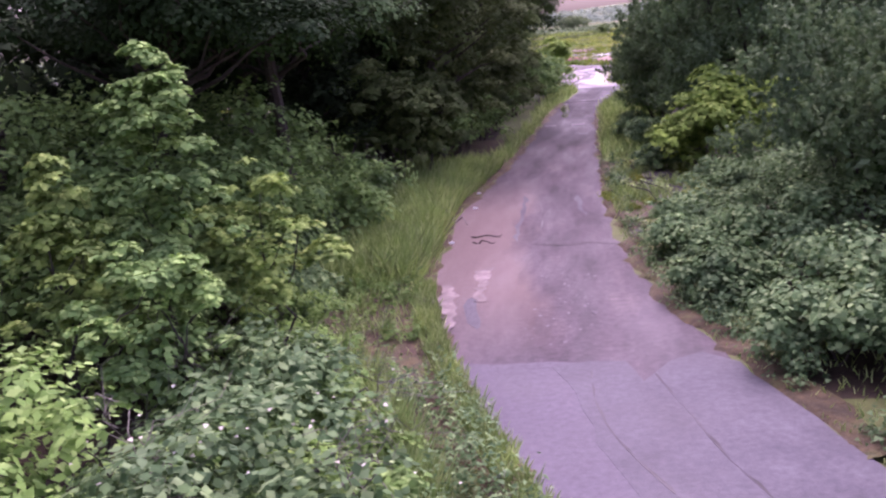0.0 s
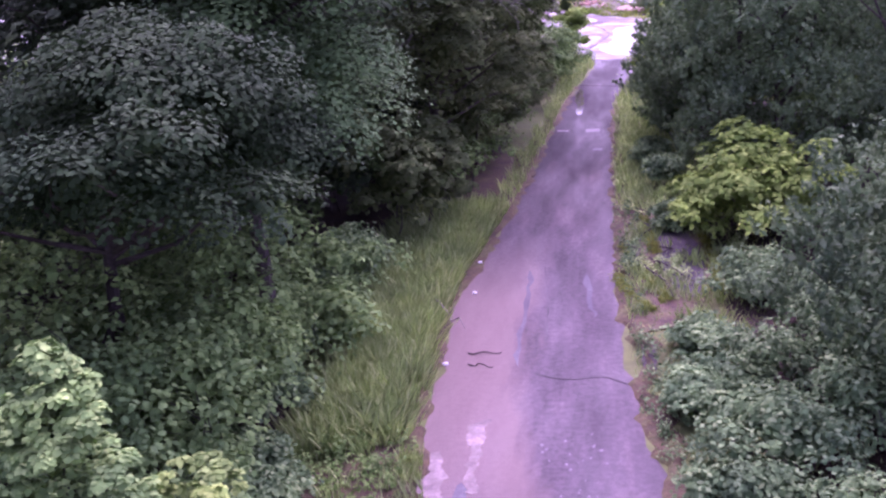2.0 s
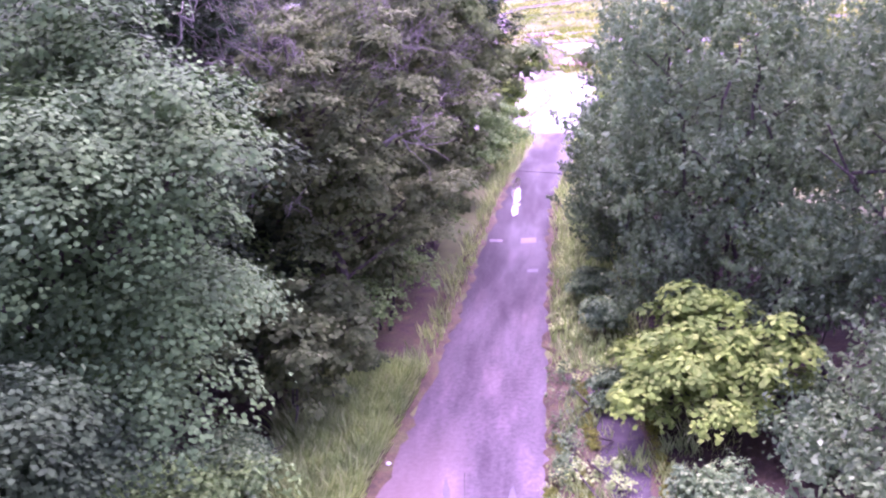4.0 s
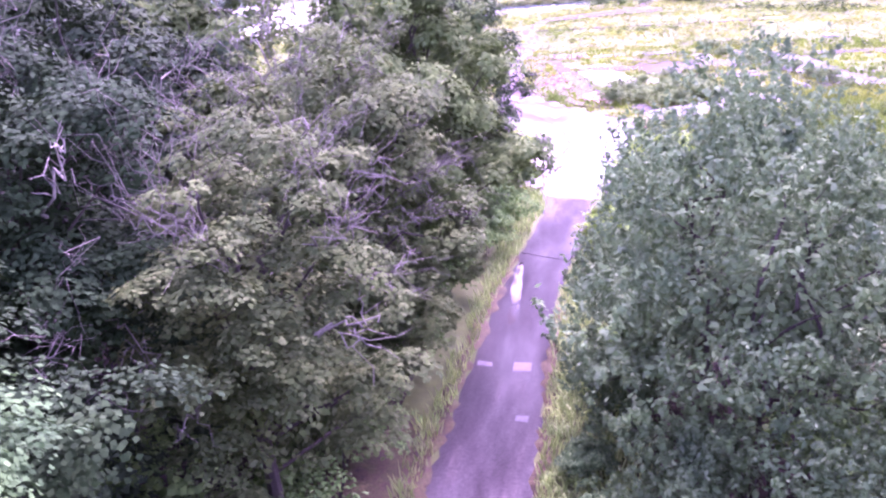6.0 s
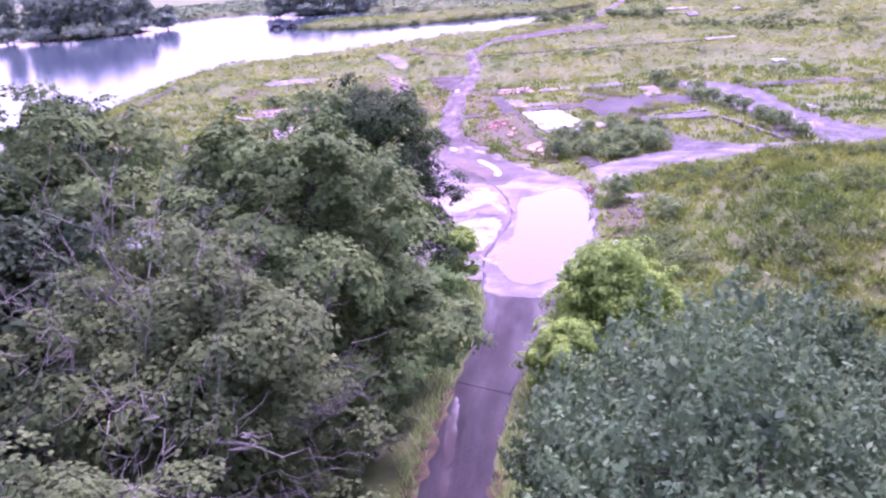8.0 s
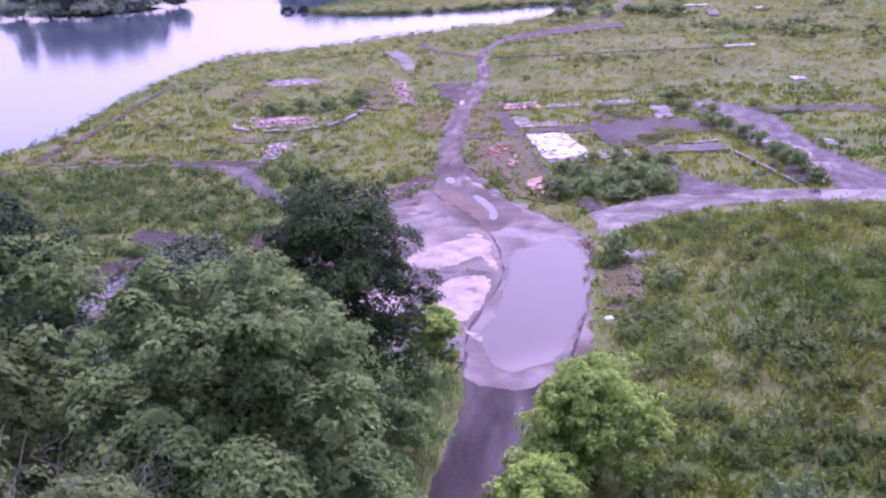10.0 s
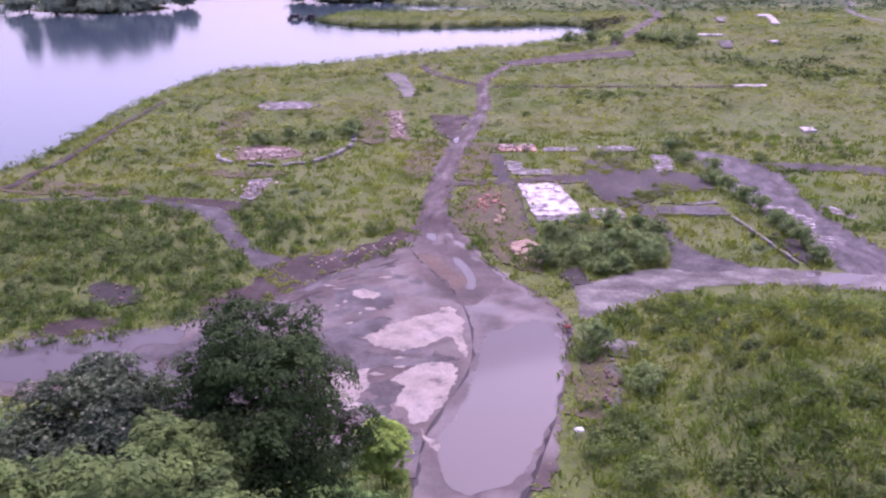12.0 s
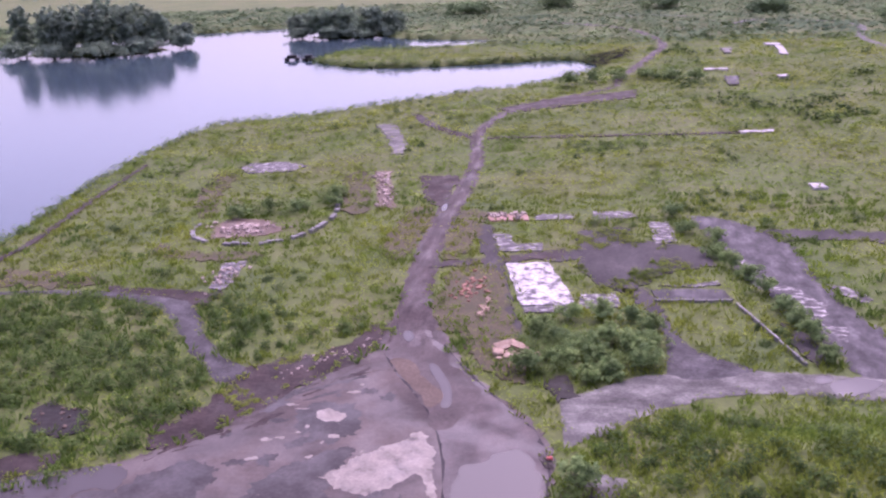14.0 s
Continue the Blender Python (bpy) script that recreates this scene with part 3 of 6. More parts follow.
SLABS = [
         ([(0.0, 125.7), (4.1, 126.1), (6.6, 118.2), (7.1, 115.8), (2.4, 115.4)], "pale white concrete floor slab with dark stains", "white_slab", 0.12, 0.2),
         ([(2.5, 115.3), (7.2, 115.7), (7.3, 114.4), (2.8, 113.9)], "grey lower rim of a concrete floor slab", "broken", 0.08, 0.28),
         ([(7.2, 118.2), (10.5, 118.7), (10.9, 115.6), (7.5, 115.2)], "grey concrete floor slab with pale rim", "broken", 0.07, 0.28),
         ([(-2.4, 134.7), (-0.6, 134.6), (0.4, 131.5), (3.2, 132), (3.4, 129.5), (-0.9, 129.4)], "broken pale concrete floor slab", "broken", 0.07, 0.3),
         ([(-3.5, 141.7), (0.9, 141.8), (1.1, 139.5), (-3.3, 139.2)], "reddish brick-coloured floor slab", "brick_floor", 0.12, 0.28),
         ([(1.6, 141.8), (6.0, 142), (6.2, 140), (1.8, 139.8)], "grey concrete strip in the grass", "broken", 0.06, 0.3),
         ([(8.2, 142.9), (12.5, 142.9), (12.8, 140.6), (8.2, 139.8)], "grey concrete strip in the grass", "broken", 0.06, 0.3),
         ([(14.0, 139.2), (16.1, 139.3), (16.8, 132.7), (14.5, 132.1)], "pale concrete strip in the grass", "broken", 0.062, 0.3),
         ([(13.6, 119.6), (17.2, 120.1), (19.6, 119.9), (20.3, 117.8), (13.8, 117.1)], "grey concrete slab with a pale edge", "worn_strip", 0.064, 0.28),
         ([(14.2, 120.6), (17.4, 121.0), (19.4, 122.2), (19.6, 121.2), (17.6, 120.4)], "pale broken rim of a slab", "broken", 0.07, 0.25),
         ([(47.2, 281.6), (50.6, 281.0), (50.6, 277.6), (47.2, 278.0)], "pale concrete slab far off in the grass", "concrete", 0.3, 0.3),
         ([(48.9, 277.4), (50.6, 277.2), (49.4, 261.5), (47.9, 261.8)], "pale concrete strip far off in the grass", "concrete", 0.3, 0.3),
         ([(29.4, 244.2), (34.3, 243.6), (34.1, 241.6), (29.5, 242.0)], "pale concrete strip far off in the grass", "concrete", 0.3, 0.3),
         ([(36.2, 274.0), (38.8, 275.0), (37.6, 266.0), (36.2, 266.4)], "pale concrete strip far off in the grass", "broken", 0.3, 0.4),
         ([(42.3, 232.8), (44.4, 233.2), (44.2, 230.6), (42.6, 230.4)], "small pale concrete block in the grass", "concrete", 0.4, 0.2),
         ([(32.4, 234.0), (35.2, 233.8), (34.0, 223.6), (32.2, 223.8)], "grey concrete slab far off in the grass", "worn_strip", 0.2, 0.3),
         ([(33.2, 153.9), (34.8, 154.1), (35.0, 152.1), (33.4, 151.8)], "small pale concrete slab in the grass", "concrete", 0.25, 0.2),
         ([(29, 183.5), (34, 184), (34, 182.6), (29, 182.2)], "thin pale slab edge in the grass", "concrete", 0.2, 0.2),
         ([(-42.0, 163.6), (-40.4, 165.7), (-36.0, 166.7), (-32.2, 164.4), (-32.9, 161.3), (-39.1, 160.1)], "pale grey floor slab beside the ring of stones", "broken", 0.064, 0.4),
         ([(-27.1, 118.0), (-28.6, 124.7), (-26.4, 125.9), (-25.8, 122.1), (-25.5, 117.5)], "broken grey slab with pale rubble", "broken", 0.06, 0.4)]
FLAT = [([(3.2, 129.0), (7.2, 130.2), (7.0, 127.2), (3.8, 126.4)], "dark old hardstanding among weeds", "hardstanding"),
        ([(-7.0, 126.0), (-1.0, 127.6), (5.5, 130.3), (5.6, 127.4), (-0.9, 126.2), (-7.0, 124.4)], "dark trodden path through the grass", "dirt"),
        ([(6.6, 136.0), (11.5, 137.6), (12.2, 133.4), (18.9, 131.2), (19.8, 126.0), (16.2, 124.8), (13.9, 122.4), (11.6, 118.2), (10.9, 119.6), (9.0, 120.6), (6.6, 125.5), (7.0, 129.4)], "dark old hardstanding among weeds", "hardstanding"),
        ([(-4.9, 138.0), (-2.7, 138.1), (-1.0, 128.5), (0.3, 123.1), (1.9, 115.0), (3.2, 109.5), (2.4, 109.0), (0.9, 113.4), (-0.6, 120.9), (-2.6, 128.5)], "dark old path between ruined slabs", "hardstanding"),
        ([(8.0, 86.2), (9.8, 86.6), (9.6, 81.2), (8.3, 81.8)], "grey stony soil in the grass", "gravel"),
        ([(8.4, 90.0), (10.6, 89.7), (10.3, 87.4), (8.6, 87.8)], "grey stony soil in the grass", "gravel"),
        ([(24.8, 136.4), (29.6, 137.0), (34.4, 136.8), (42, 135), (42, 131.5), (34.3, 133.6), (29.5, 133.9), (27, 133)], "dark old hardstanding among weeds", "hardstanding"),
        ([(23.2, 121.6), (25.0, 122.4), (27.2, 117.5), (28.2, 112.0), (27.6, 109.6), (25.9, 114.0)], "pale streak along the worn strip", "broken"),
        ([(21.8, 127.4), (23.4, 127.8), (24.4, 125.4), (22.6, 125.0)], "pale streak along the worn strip", "broken"),
        ([(28.4, 121.8), (30.2, 121.0), (31.8, 118.4), (30.6, 117.6)], "pale broken slab edge in thin grass", "broken"),
        ([(10.2, 119.9), (13.1, 120.0), (14.4, 115.2), (13.5, 113.4), (12.0, 117.6)], "dark old path between ruined slabs", "hardstanding"),
        ([(23.5, 113.4), (24.9, 111.3), (26.2, 107.7), (24.7, 105.5), (23.7, 108.0)], "dark strip beside a low kerb", "hardstanding"),
        ([(5.2, 101.9), (6.7, 102.9), (7.9, 99.4), (6.3, 98.6)], "dark soil at the corner of the scrub", "mud"),
        ([(-31.1, 94.6), (-30.1, 96.1), (-26.8, 95.0), (-25.1, 92.4), (-26.7, 91.2), (-28.9, 91.7)], "hollow of bare dark soil in the grass", "mud"),
        ([(-9.6, 204.0), (-1.9, 212.0), (8.5, 217.0), (15.0, 221.0), (15.0, 213.0), (1.0, 204.6), (-6.5, 200.6)], "long brownish bare strip in the grass", "dirt"),
        ([(-14.6, 158.8), (-9.4, 158.7), (-9.0, 144.2), (-12.0, 147.3)], "bare brown soil beside the track", "dirt"),
        ([(-34.7, 137.4), (-33.3, 139.8), (-28.8, 139.2), (-25.6, 135.6), (-28.7, 132.9), (-33.2, 132.9)], "reddish rubble floor inside the ring of stones", "rubble"),
        ([(-21.4, 161.1), (-19.4, 161.1), (-14.8, 144.2), (-17.1, 144.4)], "strip of broken brick and soil", "rubble"),
        ([(-4.4, 122.7), (-1.3, 123.0), (-0.7, 116), (-1.2, 112), (-2.6, 113.5), (-3.4, 117.5)], "strip of broken brick and soil", "rubble"),
        ([(-28.8, 192.1), (-25.2, 191.9), (-21, 180), (-19.6, 170.7), (-21.4, 171), (-23.6, 180)], "old grey path in the grass", "gravel"),
        ([(-37.8, 118.4), (-25.3, 117.1), (-25.6, 114.1), (-31, 115.8), (-37.0, 116.6)], "dark trodden soil above the gravel path", "dirt"),
        ([(-8.5, 181.6), (8.4, 182.6), (30, 183.5), (30, 182.4), (8.4, 181.2), (-8.5, 180.2)], "thin bare line across the grass", "dirt")]
PAVED = [np.concatenate([spline([r[0] for r in rows], 1.0), spline([r[1] for r in rows], 1.0)[::-1]])
         for rows in (ROAD, TRACK, TRACK_FAR, TRACK_FORK, PATH_LEFT, ROAD_RIGHT, ROAD_SPUR, ROAD_FAR, SHORE_PATH)] + [spline(YARD, 1.0, True)]
APRONS = [[(-20.6, 92.2), (-19.4, 95), (-18, 99), (-17, 102.5), (-12, 106), (-9.2, 110.5), (-8.2, 112), (-6.8, 109), (-8.2, 106.2), (-10.4, 102.4), (-13.8, 97.2), (-16.2, 92.4), (-18.4, 91.0), (-19.8, 90.6)],
          [(-30, 88.2), (-27, 89.2), (-25, 88.8), (-26, 86.6), (-30, 85.4)]]
PAVED += [np.array(row[0]) for row in SLABS + FLAT] + [np.array(a) for a in APRONS]


def bare(x, y, margin=0.0, creep=0.0):
    """Whether points lie on a road, a track, a slab or the yard, or within margin of one; plants creep in over ragged edges."""
    hit = np.zeros(x.shape, bool)
    for k, line in enumerate(PAVED):
        within = inside(line, x, y)
        if creep and k > 0:
            within &= far_from(line, x, y, True) > creep * RNG.random(x.shape) * (1.0 if k > 6 else 0.6)
        hit |= within
        if margin:
            hit |= far_from(line, x, y, True) < margin
    return hit


def soft(a, b, v):
    u = np.clip((v - a) / (b - a), 0, 1)
    return u * u * (3 - 2 * u)


def waves(x, y):
    return (np.sin(x * 0.31 + 1.3 * np.sin(y * 0.17)) + np.sin(y * 0.27 + 1.7 * np.sin(x * 0.13 + 1))) * 0.5


def land(x, y):
    """The height of the ground."""
    off = np.full(x.shape, 1e9)
    for line in PAVED:
        off = np.minimum(off, np.where(inside(line, x, y), 0, far_from(line, x, y, True)))
    calm = soft(1.0, 7.0, off)
    z = 0.22 * waves(x, y) * calm - 0.05
    z = z + 3.0 * soft(12.5, 19.5, x) * soft(50, 32, x) * soft(97, 89, y) * soft(58, 72, y) * soft(0.5, 5, off)
    z = z + 0.6 * soft(4, 14, -x - 2) * soft(90, 60, y) * calm
    depth = water_depth(x, y)
    z = np.where(depth > -4, z * soft(-1.0, -4.0, depth) - 1.9 * soft(-3.5, 1.5, depth), z)
    away = np.hypot(x, y - 150)
    z = z + soft(420, 1500, away) * (11 + 5 * np.sin(x * 0.004 + 1) + 3 * np.sin(x * 0.011))
    return z


# ---- ground and water ----


def stretched(low, high, step, reach):
    mid = np.arange(low, high + 0.01, step)
    out = np.array([step * 1.35**k for k in range(1, 24)]).cumsum()
    out = out[out < reach]
    return np.concatenate([low - out[::-1], mid, high + out])


GX, GY = np.meshgrid(stretched(-100, 70, 2.0, 3500), stretched(-24, 360, 2.0, 3500))
GZ = land(GX, GY)
rows_n, cols_n = GX.shape
index = np.arange(GX.size).reshape(GX.shape)
quads = np.stack([index[:-1, :-1], index[:-1, 1:], index[1:, 1:], index[1:, :-1]], -1).reshape(-1, 4)
ground = raw("ground", np.stack([GX, GY, GZ], -1).reshape(-1, 3), quads, M["ground"], smooth=True)
ground.data.materials.append(M["litter"])
CX, CY = [(a[:-1, :-1] + a[1:, 1:]).ravel() / 2 for a in (GX, GY)]
edge = np.array([3.0 * wobble(a, b, 0.12, 50.0) + 1.5 * wobble(a, b, 0.4, 51.0) for a, b in zip(CX, CY)])
wooded = (np.hypot((CX + 19) / 15, (CY - 24) / 42) < 1 + edge / 9) & (CX < -4.4) | (np.hypot((CX - 10) / 7.5, (CY - 30) / 22) < 1 + edge / 6) & (CX > 3.0)
ground.data.polygons.foreach_set("material_index", wooded.astype(np.int32))
tagged(ground, "rough green grassland with brown patches, sloping into a lake", "ground", kind="structure")

bm = bmesh.new()
bmesh.ops.create_grid(bm, x_segments=8, y_segments=8, size=1)
bmesh.ops.transform(bm, matrix=Matrix.Translation((-125, 200, -1.0)) @ Matrix.Diagonal((140, 175, 1, 1)), verts=bm.verts)
lake = tagged(part("water", bm, M["lake"]), "still pale lake reflecting an overcast sky", "lake", kind="structure")

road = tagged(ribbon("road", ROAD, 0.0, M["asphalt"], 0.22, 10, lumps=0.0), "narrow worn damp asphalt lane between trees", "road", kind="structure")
yard = tagged(patch("yard", YARD, 0.012, M["yard"], 0.5, 0.12), "wide damp concrete yard with puddles and stains", "pavement", kind="structure")
tagged(ribbon("track", TRACK, 0.03, M["track_soil"], 0.35, 12, seed=2, rut=0.06), "rutted brown dirt track across the grassland", "track", kind="structure")
tagged(ribbon("track", TRACK_FAR, 0.05, M["gravel"], 0.5, 6, seed=8), "pale track winding through distant scrub", "track", kind="structure")
tagged(ribbon("track", TRACK_FORK, 0.03, M["dirt"], 0.35, 6, seed=3), "small dirt track to the lake shore", "track", kind="structure")
tagged(ribbon("track", SHORE_PATH, 0.16, M["dirt"], 0.3, 4, seed=12), "faint trodden path along the lake bank", "path", kind="structure")
tagged(ribbon("track", PATH_LEFT, 0.02, M["gravel_dark"], 0.35, 6, seed=4), "grey gravel path curving off the yard", "path", kind="structure")
tagged(ribbon("road", ROAD_RIGHT, 0.03, M["gravel"], 0.4, 8, seed=5), "pale gravel road leaving the yard", "road", kind="structure")
tagged(ribbon("road", ROAD_SPUR, 0.024, M["gravel_dark"], 0.4, 6, seed=6), "short grey gravel spur", "road", kind="structure")
tagged(ribbon("road", ROAD_FAR, 0.02, M["worn_strip"], 0.7, 8, seed=7), "broad grey hardstanding strip with wet streaks", "pavement", kind="structure")


# ---- plants ----


def leaf_cloud(centres, normals, length, width, bend=0.2, lobed=False, narrow=False):
    """Leaves at centres, facing along normals: pointed ovals, five-lobed, or narrow and pointed. Returns vertices and faces."""
    n = len(centres)
    nrm = normals / (np.linalg.norm(normals, axis=1, keepdims=True) + 1e-9)
    side = np.cross(nrm, RNG.normal(size=(n, 3)))
    side /= np.linalg.norm(side, axis=1, keepdims=True) + 1e-9
    along = np.cross(nrm, side)
    scale = RNG.uniform(0.7, 1.3, (n, 1))
    ln, wd = length * scale, width * scale
    if lobed:
        outline = [(0.0, -0.42), (0.52, -0.26), (0.36, 0.2), (0.0, 0.58), (-0.36, 0.2), (-0.52, -0.26)]
    elif narrow:
        outline = [(0.5, -0.38), (0.0, 0.58), (-0.5, -0.38)]
    else:
        outline = [(0.0, -0.46), (0.46, -0.06), (0.0, 0.56), (-0.46, -0.06)]
    verts = np.stack([centres + side * wd * a + along * ln * b - nrm * ln * bend * (a * a + b * b) * 2.2 for a, b in outline], 1).reshape(-1, 3)
    faces = np.arange(len(outline) * n).reshape(n, len(outline))
    return verts, faces


def tube(bm, a, b, ra, rb, sides=6):
    a, b = Vector(a), Vector(b)
    d = (b - a).normalized()
    u = d.orthogonal().normalized()
    v = d.cross(u)
    ring0 = [bm.verts.new(a + (u * math.cos(k) + v * math.sin(k)) * ra) for k in np.linspace(0, 2 * math.pi, sides, endpoint=False)]
    ring1 = [bm.verts.new(b + (u * math.cos(k) + v * math.sin(k)) * rb) for k in np.linspace(0, 2 * math.pi, sides, endpoint=False)]
    for i in range(sides):
        bm.faces.new((ring0[i], ring0[(i + 1) % sides], ring1[(i + 1) % sides], ring1[i]))
    bm.faces.new(ring1)


def crooked(bm, a, b, ra, rb, rng, bow=0.12, steps=4, sides=6):
    """A bent limb from a to b."""
    a, b = np.array(a, float), np.array(b, float)
    length = np.linalg.norm(b - a)
    last, r_last = a, ra
    for i in range(1, steps + 1):
        u = i / steps
        q = a + (b - a) * u
        if i < steps:
            q = q + rng.normal(size=3) * length * bow * 0.4
        r = ra + (rb - ra) * u
        tube(bm, last, q, r_last, r, sides)
        last, r_last = q, r


GROUPS = {"sycamore_tree": "sycamores beside the lane", "half_dead_tree": "half-dead trees beside the lane", "broadleaf_tree": "broadleaf trees at the end of the wood", "woodland_tree": "trees of the wood",
          "willow_tree": "willows beside the lane", "willow_bush": "willow bushes beside the lane", "maple_sapling": "maple saplings among brambles", "bramble_bush": "brambles beside the lane", "nettle_clump": "nettles among brambles",
          "undergrowth_bush": "undergrowth below the trees", "scrub_bush": "scrub among the ruins", "island_tree": "trees on the lake islands", "island_bush": "bushes on the lake islands", "far_bush": "bushes in the distant scrub",
          "elder_bush": "elders at the edge of the yard", "round_bush": "bright bushes where the lane opens"}


def tree(name, label, category, place, height, spread, material, seed, leaves=16000, leaf=(0.2, 0.16), low=0.25, clumps=55, trunk=0.22, flat=0.55,
         clump_size=0.3, upward=0.7, group="", droop=0.0, bare_twigs=0, wood="bark", shape="round", stems=1, sprays_each=11, inner_size=1.5, strays=0.05, shoot=0.35, lobed=False, shoots=False, root=(0, 0)):
    """Trunk, limbs and a crown of clumps of single leaves; low: where the crown begins, as a share of the height."""
    rng = np.random.default_rng(seed)
    distant = place[1] > 38
    leaves, leaf = int(leaves * (1.0 if distant else 0.62)), (leaf[0] * (0.88 if distant else 1.0), leaf[1] * (0.88 if distant else 1.0))
    holder = new(name)
    holder.location = place
    z0, z1 = height * low, height
    cz, rz = (z0 + z1) / 2, (z1 - z0) / 2
    dirs = rng.normal(size=(clumps, 3))
    dirs /= np.linalg.norm(dirs, axis=1, keepdims=True)
    dirs[:, 2] = np.where(dirs[:, 2] < -0.55, -dirs[:, 2], dirs[:, 2])
    reach = rng.uniform(0.42, 1.0 if trunk > 0.15 else 1.12, (clumps, 1)) ** 0.7
    lobes = 1 + 0.22 * np.sin(np.arctan2(dirs[:, 1], dirs[:, 0]) * 3 + seed)[:, None] * (1 - np.abs(dirs[:, 2:3]))
    centres = dirs * reach * lobes * np.array((spread, spread, rz)) * np.array((0.86, 0.86, 0.9))
    if shape == "cone":
        u = (centres[:, 2:3] / rz + 1) / 2
        centres[:, :2] *= 1.15 - 0.85 * u
    centres[:, 2] += cz
    if trunk > 0.15:
        centres[:, :2] *= np.where(centres[:, 2:3] < 0.45 * height, 0.86, 1.0)
    size = spread * clump_size * rng.uniform(0.65, 1.3, (clumps, 1))
    # wood
    tops = []
    for s in range(stems):
        lean = rng.normal(size=2) * spread * (0.1 if stems == 1 else 0.35)
        top = np.array((lean[0], lean[1], z0 + (z1 - z0) * 0.6))
        foot = np.array((*root, -0.3)) if stems == 1 else np.array((*(rng.normal(size=2) * 0.25), -0.3))
        bm = bmesh.new()
        crooked(bm, foot, top, trunk / math.sqrt(stems), trunk * 0.3 / math.sqrt(stems), rng, 0.08, 5, 8)
        part("trunk" if stems == 1 else "stem", bm, M[wood], holder)
        tops.append((foot, top))
    thin = bmesh.new()
    for k, c in enumerate(centres[: min(clumps, 20 if trunk > 0.15 else 8)]):
        foot, top = tops[rng.integers(stems)]
        u = np.clip((c[2] * 0.75 - foot[2]) / (top[2] - foot[2]), 0.2, 0.98)
        bm = bmesh.new() if k < 5 and trunk > 0.15 else thin
        crooked(bm, foot + (top - foot) * u, c, trunk * 0.28, trunk * 0.06, rng, 0.15, 3, 5)
        if bm is not thin:
            part("limb", bm, M[wood], holder)
    tagged(part("twig_mass", thin, M[wood], holder), kind="stuff")
    if bare_twigs:
        bm = bmesh.new()
        for nth in range(bare_twigs):
            d = rng.normal(size=3)
            d[2] = abs(d[2]) * 0.8
            d /= np.linalg.norm(d)
            start = np.array((0, 0, cz)) + d * np.array((spread, spread, rz)) * 0.62
            end = np.array((0, 0, cz)) + d * np.array((spread, spread, rz)) * rng.uniform(0.95, 1.14) + rng.normal(size=3) * 0.3
            thick = 2.2 if nth % 9 == 0 and spread > 3 else 1.0
            crooked(bm, start, end, 0.017 * thick, 0.006 * thick, rng, 0.2, 7, 4)
            for _ in range(7):
                u = rng.uniform(0.25, 0.95)
                s = start + (end - start) * u
                e = s + (end - start) * rng.uniform(0.15, 0.4) + rng.normal(size=3) * 0.5
                crooked(bm, s, e, 0.008 * thick, 0.003 * thick, rng, 0.22, 4, 3)
        tagged(part("dead_twig_mass", bm, M["twig"], holder, "bleached leafless twigs"), kind="stuff")
    # leaves in flat drooping sprays, or along upright shoots, on every clump
    share = (size[:, 0] ** 2) / (size[:, 0] ** 2).sum()
    sprays = clumps * sprays_each
    owner = rng.choice(clumps, sprays, p=share)
    e = rng.normal(size=(sprays, 3))
    e[:, 2] = np.where(e[:, 2] < -0.2, -e[:, 2], e[:, 2])
    e /= np.linalg.norm(e, axis=1, keepdims=True)
    heart = centres[owner] + e * rng.uniform(0.7, 1.05, (sprays, 1)) * size[owner] * np.array((1, 1, max(flat, 0.5)))
    axis = e * 0.5 + np.array((0, 0, upward)) + rng.normal(size=(sprays, 3)) * 0.16
    axis /= np.linalg.norm(axis, axis=1, keepdims=True)
    cross = np.cross(axis, rng.normal(size=(sprays, 3)))
    cross /= np.linalg.norm(cross, axis=1, keepdims=True)
    other = np.cross(axis, cross)
    radius = size[owner] * rng.uniform(0.2, 0.5, (sprays, 1))
    which = rng.choice(sprays, leaves, p=(radius[:, 0] ** 2) / (radius[:, 0] ** 2).sum())
    turn = rng.uniform(0, 2 * math.pi, (leaves, 1))
    out = cross[which] * np.cos(turn) + other[which] * np.sin(turn)
    up = axis[which]
    if shoots:
        r = rng.uniform(0, 1, (leaves, 1))
        pos = heart[which] + up * (r * 1.5 - 0.3) * radius[which] + out * radius[which] * (0.5 - 0.36 * r) * rng.uniform(0.3, 1, (leaves, 1))
        nrm = up * 0.5 + out * 0.55 + rng.normal(size=(leaves, 3)) * 0.25
    else:
        r = np.sqrt(rng.uniform(0.02, 1, (leaves, 1)))
        pos = heart[which] + (out * r - up * (0.42 * r**2 - 0.1)) * radius[which] + up * rng.normal(size=(leaves, 1)) * 0.1 * radius[which]
        nrm = up + out * r * 0.45 + rng.normal(size=(leaves, 3)) * 0.2
    stray = (rng.random(leaves) < strays)[:, None] * rng.uniform(0.1, 0.7, (leaves, 1)) * radius[which]
    pos += stray * (out + np.array((0, 0, shoot)))
    pos[:, 2] = np.maximum(pos[:, 2], 0.06)
    pointed = distant or name == "woodland_tree"
    v, f = leaf_cloud(pos, nrm, *leaf, lobed=lobed, narrow=pointed)
    # large leaves added inside, which close the crown and block light to darken its gaps
    inner = leaves // 5
    g = rng.normal(size=(inner, 3))
    g /= np.linalg.norm(g, axis=1, keepdims=True)
    own = rng.choice(clumps, inner)
    deep = centres[own] + g * rng.uniform(0.0, 0.45, (inner, 1)) * size[own] * np.array((1, 1, max(flat, 0.5)))
    half = rng.random(inner) < 0.5
